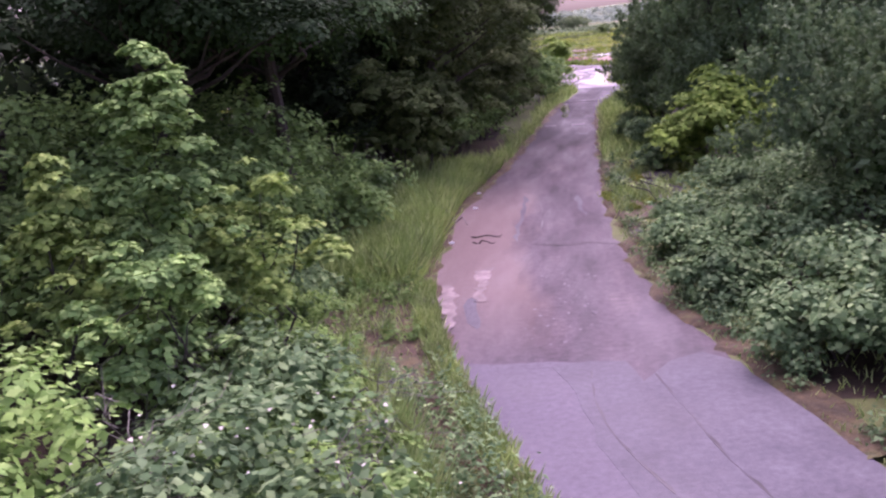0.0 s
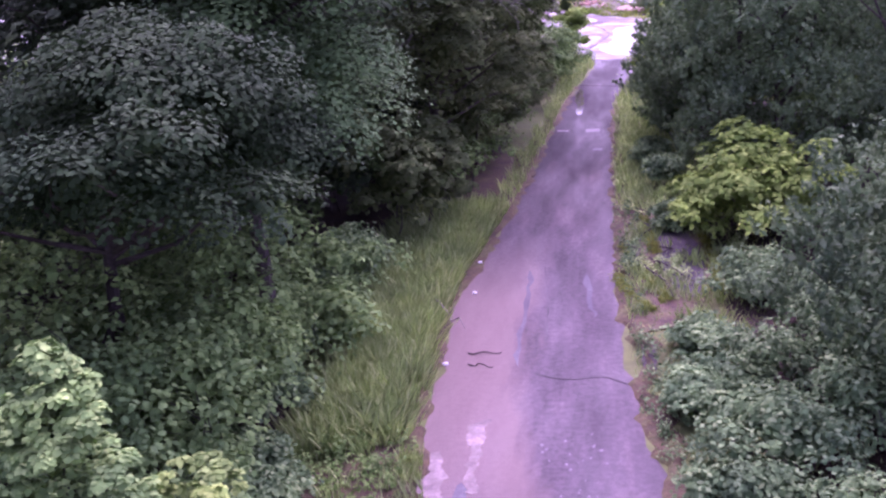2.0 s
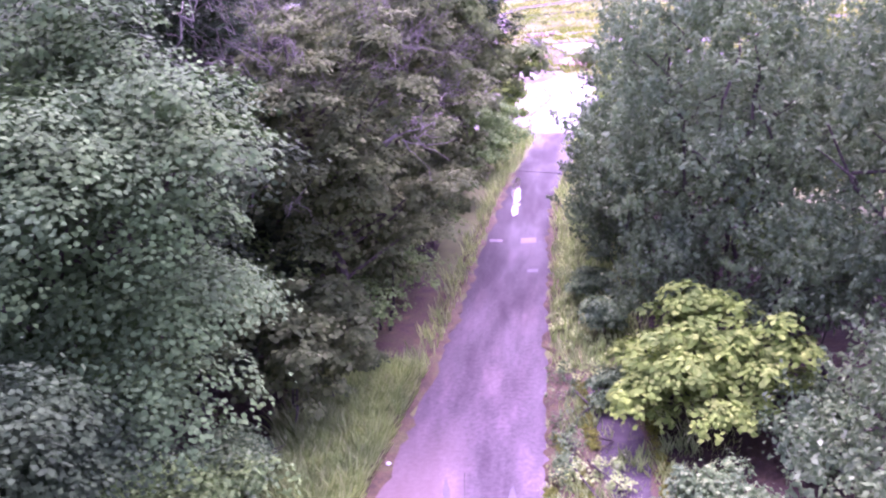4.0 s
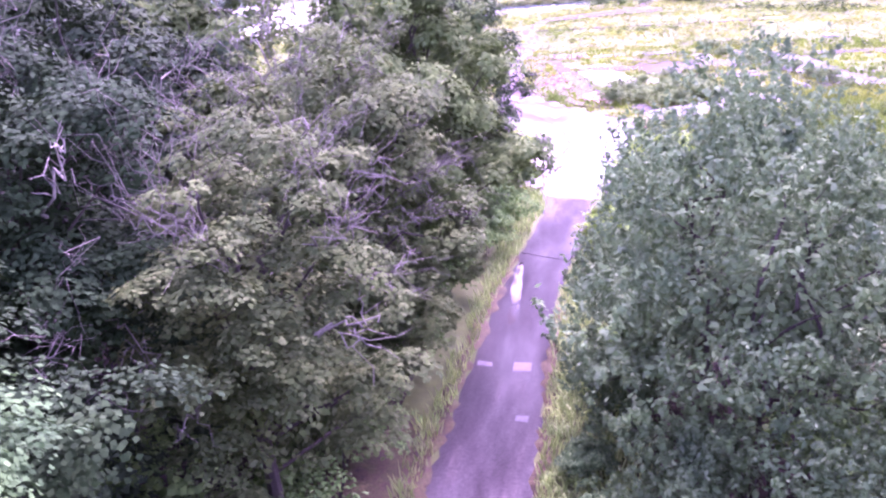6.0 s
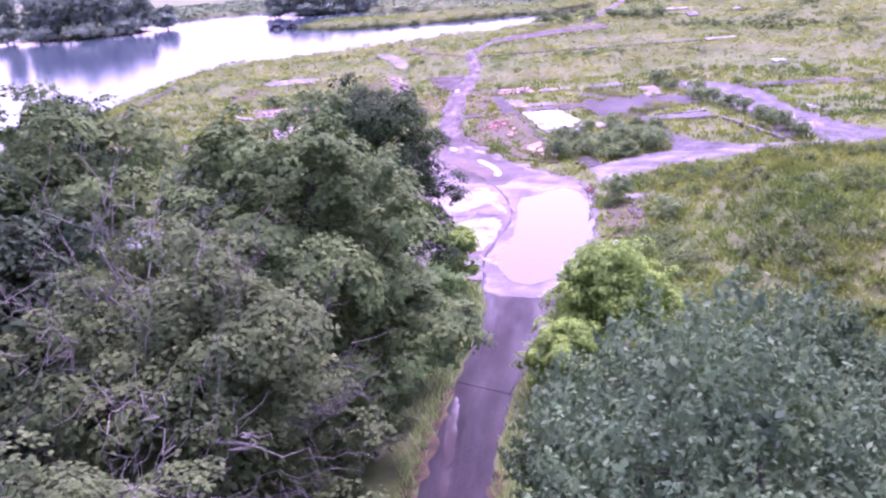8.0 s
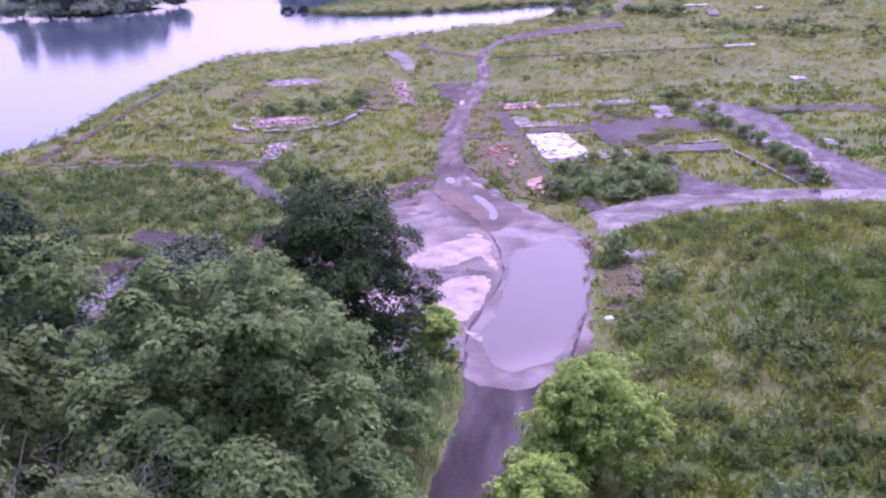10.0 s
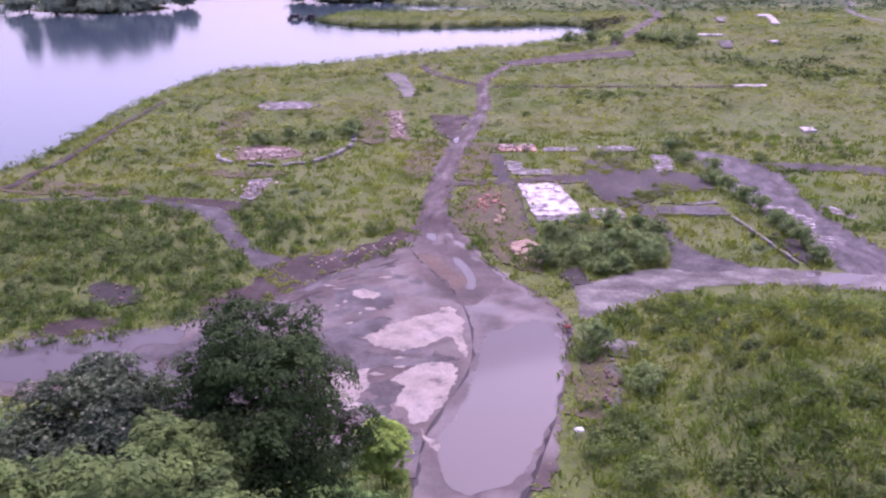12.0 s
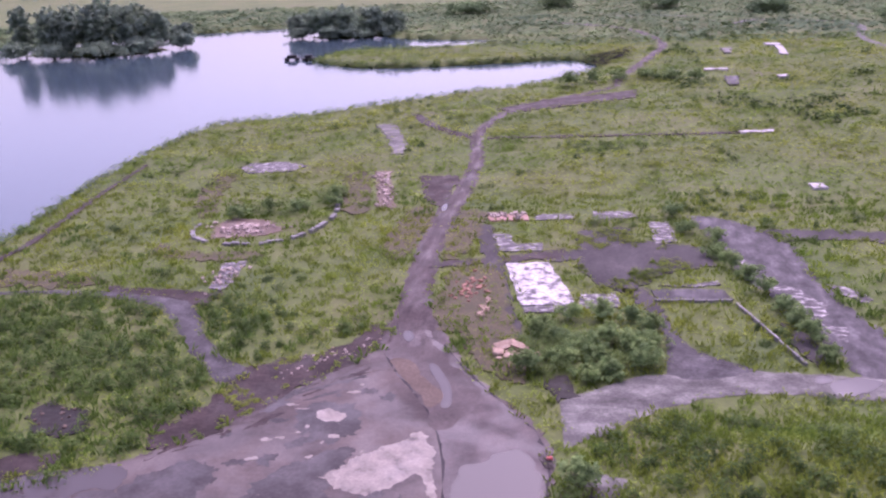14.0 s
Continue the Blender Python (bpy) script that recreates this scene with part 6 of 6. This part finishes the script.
for k, (outline, z, label) in enumerate([
        ([(0.9, 89.8), (2.2, 90.9), (4.0, 92.4), (5.4, 91.0), (6.2, 87.0), (6.2, 82.8), (5.6, 78.2), (4.4, 73.4), (2.8, 72.0), (1.3, 71.8), (0.3, 73.6), (-0.2, 76.4), (0.4, 79.3), (0.7, 84.1)], 0.034, "wide shallow puddle on the lane"),
        ([(-31.0, 84.8), (-27.6, 85.9), (-20.9, 88.4), (-19.5, 85.9), (-21.2, 85.6), (-22.3, 84.2), (-23.4, 82.5), (-25.0, 80.7), (-27.3, 79.5), (-33, 80.5)], 0.03, "shallow puddle on the yard"),
        ([(-39, 80.0), (-34.5, 82.2), (-33.9, 80.4), (-38, 78.4)], 0.03, "shallow puddle on the yard"),
        ([(-21.4, 82.3), (-21.2, 84.4), (-19.8, 83.2), (-18.9, 81.0), (-21.0, 79.9)], 0.03, "shallow puddle on the yard"),
        ([(-3.5, 103.6), (-2.7, 103.4), (-1.1, 99.6), (-1.0, 97.5), (-1.5, 97.4), (-1.8, 99.6)], 0.04, "narrow crescent puddle on trodden soil"),
        ([(-6.7, 109.1), (-6.2, 109.6), (-5.6, 108.4), (-5.9, 107.5)], 0.075, "small puddle on the track"),
        ([(-9.4, 145.4), (-8.9, 145.6), (-8.7, 143.4), (-9.2, 143.0)], 0.05, "small puddle in a wheel rut"),
        ([(24.9, 102.6), (26.6, 103.7), (28.4, 103.3), (27.4, 101.8), (25.2, 100.9)], 0.075, "shallow puddle on the gravel road"),
        ([(24.2, 103.7), (25.2, 103.9), (25.2, 103.1), (24.2, 102.7)], 0.075, "shallow puddle on the gravel road"),
        ([(-1.2, 57), (-0.9, 58), (-0.7, 53.5), (-0.95, 52.2), (-1.15, 54)], 0.01, "narrow puddle along the lane"),
        ([(-0.9, 52.0), (-0.6, 52.1), (-0.7, 50.4), (-1.0, 50.3)], 0.01, "narrow puddle along the lane")]):
    tagged(patch("puddle", outline, z, M["puddle"], 0.28 if k < 4 else 0.12, 0.006, seed=20 + k, step=0.25), label, "puddle", kind="structure")
# worn marks and patches on the lane
for k, (outline, z, mt, label) in enumerate([
        ([(-0.32, 45.7), (0.36, 45.7), (0.36, 46.4), (-0.32, 46.4)], 0.008, "patch_pale", "small pale repair patch in the asphalt"),
        ([(-1.8, 46.1), (-1.15, 46.0), (-1.15, 46.4), (-1.8, 46.5)], 0.008, "patch_pale", "small pale repair patch in the asphalt"),
        ([(0.1, 41.8), (0.6, 41.8), (0.6, 42.2), (0.1, 42.2)], 0.008, "asphalt_pale", "small pale repair patch in the asphalt"),
        ([(-1.32, 26.2), (-1.18, 26.2), (-1.0, 21.0), (-1.14, 21.0)], 0.008, "asphalt_pale", "pale scraped streak in the asphalt"),
        ([(-1.7, 15.5), (-1.5, 15.3), (-1.2, 14.0), (-1.25, 13.4), (-1.45, 13.9)], 0.006, "asphalt_pale", "dark damp hollow in the asphalt"),
        ([(0.3, 26.1), (0.42, 26.1), (0.66, 23.4), (0.54, 23.4)], 0.008, "asphalt_pale", "pale scraped streak in the asphalt"),
        ([(-1.3, 11.7), (0.28, 11.62), (1.2, 11.5), (1.5, 9.7), (2.6, 5.9), (5.4, 0.6), (3.9, 1.2), (0.3, 7.2), (-0.75, 9.4)], 0.005, "asphalt_mid", "newer grey asphalt with a straight joint"),
        ([(0.34, 11.45), (0.9, 11.7), (1.4, 11.65), (1.75, 10.7), (2.2, 11.5), (2.8, 11.85), (3.2, 11.5), (4.2, 8.2), (6.0, 4.7), (9.2, -0.6), (15.2, -11.3), (11.8, -13.6), (6.2, -0.8), (2.9, 4.2), (1.15, 8.0), (0.75, 9.6)], 0.009, "asphalt_pale", "paler newer asphalt with a straight joint")]):
    tagged(patch("asphalt_patch", outline, z, M[mt], 0.16, 0.004, seed=40 + k, sharp=k in (0, 1, 2, 6, 7)), label, "asphalt", kind="structure")
tagged(patch("soil_patch", [(1.5, 32.5), (2.6, 32.5), (3.8, 30.0), (3.9, 26.5), (3.4, 24.0), (2.4, 22.5), (1.6, 22.8), (1.4, 27)], 0.0, M["litter_red"], 0.3, 0.06, seed=50), "bare reddish-brown soil with fallen sticks beside the lane", "soil", kind="structure")
tagged(patch("soil_patch", [(-4.4, 16.4), (-2.7, 17.0), (-2.3, 14.0), (-1.6, 11.8), (-0.7, 9.0), (-1.6, 8.6), (-2.6, 10.8), (-4.6, 13.0)], 0.0, M["litter_red"], 0.6, 0.06, seed=51), "reddish leaf litter beside the lane", "soil", kind="structure")
tagged(patch("soil_patch", [(-5.6, 41), (-3.4, 42), (-2.3, 39), (-2.6, 34), (-3.6, 31.5), (-5.4, 33)], 0.0, M["litter_red"], 0.4, 0.06, seed=52), "reddish bracken litter under the trees", "soil", kind="structure")
tagged(patch("mud_patch", [(2.45, 32.5), (3.2, 31.4), (3.7, 27.5), (3.5, 24.6), (2.95, 24.9), (2.6, 26.6), (2.4, 29.2)], 0.012, M["wet_mud"], 0.25, 0.05, seed=54), "dark purplish mud beside the lane", "mud", kind="structure")
tagged(patch("mud_patch", [(1.7, 21.8), (2.0, 21.7), (2.2, 20.4), (1.95, 20.2)], 0.012, M["wet_mud"], 0.15, 0.04, seed=55), "dark purplish mud beside the lane", "mud", kind="structure")
rng = random.Random(53)
for k in range(44):
    cx, cy = rng.gauss(0.45, 0.42), rng.uniform(12.2, 17.4)
    r = rng.uniform(0.012, 0.042)
    ring = [(cx + r * math.cos(a) * rng.uniform(0.6, 1.4), cy + 1.6 * r * math.sin(a) * rng.uniform(0.6, 1.4)) for a in np.linspace(0, 6.283, 7, endpoint=False)]
    tagged(patch("grit_patch", ring, 0.014 + 0.0002 * k, M["patch_pale"], 0.02, 0.003, seed=700 + k, step=0.05), "fleck of pale grit worn out of the asphalt", "grit", kind="structure")
for k, line in enumerate([[(1.9, 11.0), (2.3, 9.4), (2.6, 8.2), (3.3, 6.2)], [(0.9, 11.2), (1.0, 9.8), (1.3, 8.6), (1.9, 7.2)], [(-0.6, 20.0), (0.2, 19.7), (0.9, 19.9), (1.5, 19.5)], [(-0.9, 27.0), (-0.6, 24.0), (-0.5, 21.6)]]):
    pts = spline(line, 0.25)
    side = [(x + 0.02 + 0.06 * wobble(x, y, 2.5, 8.0 + k), y + 0.03) for x, y in pts]
    tagged(patch("asphalt_crack", [*[tuple(p) for p in pts], *side[::-1]], 0.0125, M["stain"], 0.01, 0.003, seed=740 + k, sharp=True), "dark crack wandering through the asphalt", "crack", kind="structure")
# mossy margins of the lane
MARGIN_R = [((4.2, 8.0), (5.0, 8.3)), ((3.2, 11.4), (3.9, 11.7)), ((2.2, 15), (2.8, 15.2)), ((1.55, 20), (2.2, 20)), ((1.2, 26), (1.8, 26)), ((1.0, 33), (1.5, 33)), ((0.9, 42), (1.4, 42)), ((0.9, 52), (1.4, 52))]
MARGIN_L = [((-0.4, 6.9), (0.5, 7.4)), ((-1.3, 9.3), (-0.6, 9.6)), ((-2.2, 12.2), (-1.4, 12.5)), ((-3.1, 16.4), (-2.4, 16.6)), ((-3.9, 22), (-2.9, 22)), ((-4.0, 26), (-2.9, 26)), ((-3.2, 33), (-2.3, 33)), ((-2.7, 42), (-2.0, 42)), ((-2.3, 52), (-1.6, 52)), ((-1.7, 59), (-1.1, 59))]
for rows in (MARGIN_R, MARGIN_L):
    tagged(ribbon("moss_margin", rows, 0.02, M["moss"], 0.55, 4, 0.06, seed=60), "strip of moss and dead leaves along the asphalt", "moss", kind="structure")


rng = random.Random(17)
# Pale patches paint the wet glare seen on silt in the asphalt.
for k, outline in enumerate([[(-2.45, 16.4), (-2.3, 15.2), (-1.95, 13.6), (-1.75, 13.4), (-1.85, 14.4), (-2.05, 15.6), (-2.2, 16.6)], [(-1.9, 17.6), (-1.5, 17.9), (-1.35, 16.6), (-1.3, 15.5), (-1.5, 15.2), (-1.65, 16.4)]]):
    tagged(patch("silt_patch", outline, 0.018, M["silt"], 0.22, 0.004, seed=230 + k, step=0.08), "thin silt with painted pale wet glare on the asphalt", "silt", kind="structure")


def box(bm, size, m, rng=None, rough=0.0):
    """A block with chamfered, slightly broken edges."""
    made = bmesh.ops.create_cube(bm, size=1.0)["verts"]
    for v in made:
        v.co = Vector((v.co.x * size[0], v.co.y * size[1], v.co.z * size[2]))
        if rough:
            v.co += Vector([rng.uniform(-rough, rough) * d for d in size])
    edges = list({e for v in made for e in v.link_edges})
    cut = bmesh.ops.bevel(bm, geom=edges, offset=min(size) * 0.12, segments=1, affect="EDGES")
    every = set(cut["verts"]) | {v for v in made if v.is_valid}
    bmesh.ops.transform(bm, matrix=m, verts=list(every))


def slab(outline, label, mt, thick=0.14, seed=0, ragged=0.12):
    """A concrete floor slab of a vanished building, with a broken rim."""
    return tagged(patch("concrete_slab", outline, thick, M[mt], ragged, thick + 0.1, seed=seed, step=0.5, sharp=True), label, "slab")


for k, (outline, label, mt, thick, ragged) in enumerate(SLABS):
    slab(outline, label, mt, thick, k + 1, ragged)
for k, (outline, label, mt) in enumerate(FLAT):
    tagged(patch("bare_patch", outline, 0.03 + 0.003 * (k % 4), M[mt], 0.5, 0.3, seed=70 + k, sharp=True), label, "bare ground", kind="structure")


DRY = [[(-4.8, 124), (-0.5, 123.6), (2.0, 112), (4.4, 104), (3.4, 101.2), (0.5, 103.8), (-2, 108.7), (-4.6, 112.5), (-5.2, 118)], [(-37.5, 140), (-42, 150), (-43.5, 160), (-40.5, 158), (-39, 150), (-36.5, 142)],
       [(-38, 131), (-34, 128), (-26, 128.5), (-27, 126), (-36, 126.5)], [(-24.5, 158), (-22.5, 161), (-18, 144), (-21, 143)], [(-13, 143), (-9.9, 143), (-10.2, 128), (-13, 129)], [(-6.4, 143), (-3.6, 141), (-4.6, 128), (-6.6, 128)],
       [(8, 90.5), (7.0, 86), (7.2, 79), (8.6, 79), (9.4, 86)], [(-52, 122), (-40, 120.5), (-40, 118.2), (-54, 118)]]
for k, outline in enumerate(DRY):
    tagged(patch("dry_turf", outline, 0.04 + 0.003 * (k % 3), M["dry"], 0.9, 0.3, seed=300 + k), "dry brownish turf thinly grown over", "turf", kind="structure")


def stones(name, label, category, places, size, mt, seed, lie=0.35, group=""):
    """A heap or row of single broken pieces."""
    rng = random.Random(seed)
    holder = new(name)
    holder.location = (*places[0][:2], 0)
    shapes = []
    for _ in range(4):
        bm = bmesh.new()
        box(bm, (1.0, rng.uniform(0.55, 0.9), rng.uniform(0.35, 0.6)), Matrix(), rng, 0.12)
        me = bpy.data.meshes.new("stone")
        bm.to_mesh(me)
        bm.free()
        me.materials.append(M[mt])
        shapes.append(me)
    for x, y, z in places:
        ob = new("stone", rng.choice(shapes))
        ob.parent = holder
        f = size * rng.uniform(0.55, 1.35)
        ob.matrix_basis = Matrix.Translation((x - places[0][0], y - places[0][1], z)) @ Euler((rng.uniform(-lie, lie), rng.uniform(-lie, lie), rng.uniform(0, 6.28))).to_matrix().to_4x4() @ Matrix.Diagonal((f, f, f, 1))
    return tagged(holder, label, category, group)


rng = random.Random(5)
heap = [(2.7 + rng.gauss(0, 0.9), 106.0 + rng.gauss(0, 0.9)) for _ in range(18)]
stones("rubble_heap", "pale sandy lumps of broken brick and mortar", "rubble", [(x, y, 0.12) for x, y in heap], 0.4, "sandy_slab", 1)
holder = new("rubble_heap")
holder.location = (2.6, 106.2, 0)
for x, y, z, w, d, tx, ty, tz in [(-0.7, 0.6, 0.35, 1.5, 1.0, 14, -8, 20), (0.5, 0.3, 0.42, 1.4, 0.9, -10, 12, -15), (0.9, -0.9, 0.3, 1.2, 0.8, 18, 6, 40), (-0.2, -0.8, 0.25, 1.0, 0.8, -12, -10, 70), (-1.1, -0.3, 0.22, 0.9, 0.7, 8, 16, 10), (0.2, 1.2, 0.25, 1.1, 0.7, -16, 4, -30)]:
    bm = bmesh.new()
    box(bm, (w, d, 0.2), Matrix(), rng, 0.07)
    part("slab_piece", bm, M["sandy_slab"], holder).matrix_basis = pose(x, y, z, tx, ty, tz)
tagged(holder, "heap of sandy orange broken slabs among weeds", "rubble")
stones("rubble_heap", "small heap of pinkish broken brick", "rubble", [(-0.6 + rng.gauss(0, 0.3), 114.4 + rng.gauss(0, 1.0), 0.12) for _ in range(20)], 0.36, "sandy_slab", 2)
stones("brick_rubble", "scattered broken red bricks beside the track", "rubble", [(-2.5 + rng.gauss(0, 0.7), 119.5 + rng.gauss(0, 1.8), 0.1) for _ in range(45)], 0.34, "brick", 3)
stones("brick_rubble", "scattered broken bricks in a strip", "rubble", [(-18.2 + 4.4 * (u := rng.random()) - 2 + rng.gauss(0, 0.6), 160 - 15 * u, 0.12) for _ in range(60)], 0.45, "stone_pink", 4)
stones("brick_rubble", "scattered broken bricks inside the stone ring", "rubble", [(-30.4 + rng.gauss(0, 2.0), 135.6 + rng.gauss(0, 1.4), 0.12) for _ in range(60)], 0.45, "stone_pink", 5)
stones("brick_rubble", "loose pale stones along a slab", "rubble", [(rng.uniform(-3.4, 1.0), 140.8 + rng.gauss(0, 0.6), 0.25) for _ in range(26)], 0.42, "stone_pink", 6)
stones("brick_rubble", "loose pale stones on a broken slab", "rubble", [(-27 + rng.gauss(0, 0.7), 121.5 + rng.gauss(0, 2.2), 0.16) for _ in range(26)], 0.36, "stone_pink", 7)
stones("brick_rubble", "loose grey stones in bare soil", "rubble", [(-28 + rng.gauss(0, 1.2), 94.2 + rng.gauss(0, 0.8), 0.08) for _ in range(12)], 0.26, "rubble", 8)
stones("brick_rubble", "loose grey stones in the grass", "rubble", [(9.0 + rng.gauss(0, 0.5), 84.5 + rng.gauss(0, 2.0), 0.1) for _ in range(24)], 0.26, "rubble", 9)
stones("brick_rubble", "small stones and litter along the yard's edge", "rubble", [(-14.5 + 6 * (u := rng.random()) + rng.gauss(0, 0.8), 101.5 + 6.5 * u + rng.gauss(0, 0.8), 0.05) for _ in range(40)], 0.2, "stone_pink", 10)
# ring of blocks
ring = spline([(-24.6, 153), (-23, 148), (-21.8, 142.6), (-22.0, 136.8), (-23.4, 133.4), (-26.3, 131.2), (-30.0, 130.5), (-34.1, 131.7), (-36.3, 135.2), (-36.0, 138.7)], 0.9)
holder = new("stone_ring")
holder.location = (*ring[0][:2], 0)
bm = bmesh.new()
box(bm, (0.95, 0.55, 0.5), Matrix(), random.Random(3), 0.06)
block = bpy.data.meshes.new("block")
bm.to_mesh(block)
bm.free()
block.materials.append(M["concrete_grey"])
for (ax, ay), (bx, by) in zip(ring[:-1], ring[1:]):
    if rng.random() < 0.3:
        continue
    ob = new("block", block)
    ob.parent = holder
    ob.matrix_basis = Matrix.Translation(((ax + bx) / 2 - ring[0][0] + rng.gauss(0, 0.08), (ay + by) / 2 - ring[0][1] + rng.gauss(0, 0.08), 0.04 + rng.uniform(-0.14, 0.08))) @ Matrix.Rotation(math.atan2(by - ay, bx - ax) + rng.gauss(0, 0.06), 4, "Z")
tagged(holder, "broken ring of pale concrete blocks sunk in the grass", "ruin")
# low kerbs
for a, b, label in [((20.4, 116.7), (23.9, 105.4), "low pale concrete kerb beside a dark strip"), ((13.6, 117.0), (20.2, 117.2), "low pale concrete kerb")]:
    holder = new("kerb")
    holder.location = (*a, 0)
    run = math.dist(a, b)
    n = int(run / 1.0)
    turn = math.atan2(b[1] - a[1], b[0] - a[0])
    bm = bmesh.new()
    box(bm, (0.96, 0.22, 0.4), Matrix(), rng, 0.03)
    me = bpy.data.meshes.new("kerbstone")
    bm.to_mesh(me)
    bm.free()
    me.materials.append(M["concrete_grey"])
    for i in range(n):
        ob = new("kerbstone", me)
        ob.parent = holder
        ob.matrix_basis = pose(math.cos(turn) * (i + 0.5) * run / n, math.sin(turn) * (i + 0.5) * run / n, 0.06 + rng.uniform(-0.05, 0.03), 0, 0, math.degrees(turn) + rng.gauss(0, 2))
    tagged(holder, label, "kerb")

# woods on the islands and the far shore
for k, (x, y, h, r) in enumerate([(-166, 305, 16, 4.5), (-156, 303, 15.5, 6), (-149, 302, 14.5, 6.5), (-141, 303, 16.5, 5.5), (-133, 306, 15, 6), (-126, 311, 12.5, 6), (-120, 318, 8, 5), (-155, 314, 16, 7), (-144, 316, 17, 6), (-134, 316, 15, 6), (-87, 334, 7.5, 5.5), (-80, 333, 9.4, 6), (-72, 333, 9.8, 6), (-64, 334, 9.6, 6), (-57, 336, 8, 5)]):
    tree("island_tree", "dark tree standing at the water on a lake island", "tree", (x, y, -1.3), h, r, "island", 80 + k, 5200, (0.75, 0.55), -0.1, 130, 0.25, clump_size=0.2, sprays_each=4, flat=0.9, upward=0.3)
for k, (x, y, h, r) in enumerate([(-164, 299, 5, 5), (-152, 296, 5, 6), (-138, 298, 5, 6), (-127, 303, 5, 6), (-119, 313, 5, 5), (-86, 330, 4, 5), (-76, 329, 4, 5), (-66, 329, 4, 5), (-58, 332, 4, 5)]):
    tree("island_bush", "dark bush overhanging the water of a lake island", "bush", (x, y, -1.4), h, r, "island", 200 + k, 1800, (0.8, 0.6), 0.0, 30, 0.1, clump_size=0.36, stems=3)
for k, (x, y, h, r) in enumerate([(60, 360, 4, 7), (-40, 385, 4, 8), (92, 322, 4, 8), (-230, 345, 6, 9), (-205, 340, 5, 8), (110, 280, 4, 8), (30, 385, 4, 8), (-10, 400, 4, 9)]):
    tree("far_bush", "dull green bush in the distant scrub", "bush", (x, y, float(land(np.array(x), np.array(y)))), h, r, "far_field", 180 + k, 2200, (0.9, 0.7), 0.0, 30, 0.1, clump_size=0.36, stems=3)


# ---- small things ----
def raft(place, turn, length, width):
    """A dark floating platform with a low cabin-like deck box."""
    holder = new("raft")
    holder.location = place
    holder.rotation_euler = (0, 0, radians(turn))
    for dx in (-0.33, 0.33):
        bm = bmesh.new()
        bmesh.ops.create_cone(bm, cap_ends=True, segments=12, radius1=0.45, radius2=0.45, depth=width, matrix=Matrix.Translation((dx * length, 0, 0.1)) @ Matrix.Rotation(math.pi / 2, 4, "X"))
        part("float", bm, M["tar"], holder)
    for i in range(8):
        bm = bmesh.new()
        box(bm, (length / 8 * 0.94, width, 0.12), Matrix.Translation(((i - 3.5) * length / 8, 0, 0.6)))
        part("plank", bm, M["tar"], holder)
    bm = bmesh.new()
    box(bm, (length * 0.55, width * 0.6, 0.7), Matrix.Translation((0, 0, 1.02)))
    part("deck_box", bm, M["tar"], holder)
    return tagged(holder, "dark floating raft near the tip of a spit", "raft")


raft((-73.0, 281.5, -1.0), 6, 4.2, 2.6)
raft((-68.2, 281.0, -1.0), -8, 3.2, 2.4)


def bag(place, size, mt, label, seed):
    """A crumpled piece of plastic."""
    rng = random.Random(seed)
    bm = bmesh.new()
    bmesh.ops.create_icosphere(bm, subdivisions=3, radius=1)
    for v in bm.verts:
        f = 1 + 0.35 * noise.noise(v.co * 2.2 + Vector((seed, 0, 0))) + rng.uniform(-0.05, 0.05)
        v.co = Vector((v.co.x * f * size, v.co.y * f * size * 0.8, max(v.co.z * f * size * 0.55, -size * 0.25)))
    ob = part("plastic_bag", bm, M[mt])
    ob.location = (place[0], place[1], place[2] + size * 0.25)
    return tagged(ob, label, "litter")


bag((7.3, 77.85, 0.25), 0.26, "plastic", "crumpled white plastic bag in the grass", 1)
bag((6.25, 91.4, 0.1), 0.2, "red", "crumpled red plastic scrap at the lane's edge", 2)
for k, (x, y) in enumerate([(-2.7, 24.9), (-2.75, 20.4), (-0.15, 7.6), (-2.9, 27.4)]):
    bag((x, y, 0.05), 0.07, "plastic", "scrap of white litter at the lane's edge", 10 + k)


def stick(a, b, r, mt, label, seed):
    bm = bmesh.new()
    crooked(bm, a, b, r, r * 0.4, np.random.default_rng(seed), 0.12, 5, 6)
    return tagged(part("fallen_branch", bm, M[mt]), label, "branch")


stick((1.6, 28.6, 0.1), (2.7, 24.3, 0.12), 0.045, "bark", "grey fallen branch on bare soil", 1)
stick((2.2, 27.4, 0.1), (3.4, 25.2, 0.15), 0.03, "bark", "grey fallen branch on bare soil", 2)
stick((1.9, 31.2, 0.1), (2.4, 27.6, 0.12), 0.04, "bark", "dark fallen branch on bare soil", 3)
stick((-3.6, 23.8, 0.3), (-2.6, 22.4, 0.1), 0.035, "dead_wood", "pale fallen branch in the verge grass", 4)
# Two stick shapes added for soft dark marks on the asphalt.
stick((-2.3, 21.0, 0.06), (-1.5, 21.1, 0.04), 0.025, "bark", "dark stick shape for a mark on the asphalt", 5)
stick((-2.2, 20.4, 0.06), (-1.6, 20.3, 0.04), 0.02, "bark", "dark stick shape for a mark on the asphalt", 6)
for k in range(7):
    stick((6.0 + 0.1 * k, 90.4, 0.05), (5.6 + 0.16 * k, 90.9 + 0.05 * k, 0.7 - 0.04 * abs(k - 3)), 0.03, "bark", "dark dead twig sprouting at the lane's edge", 30 + k)
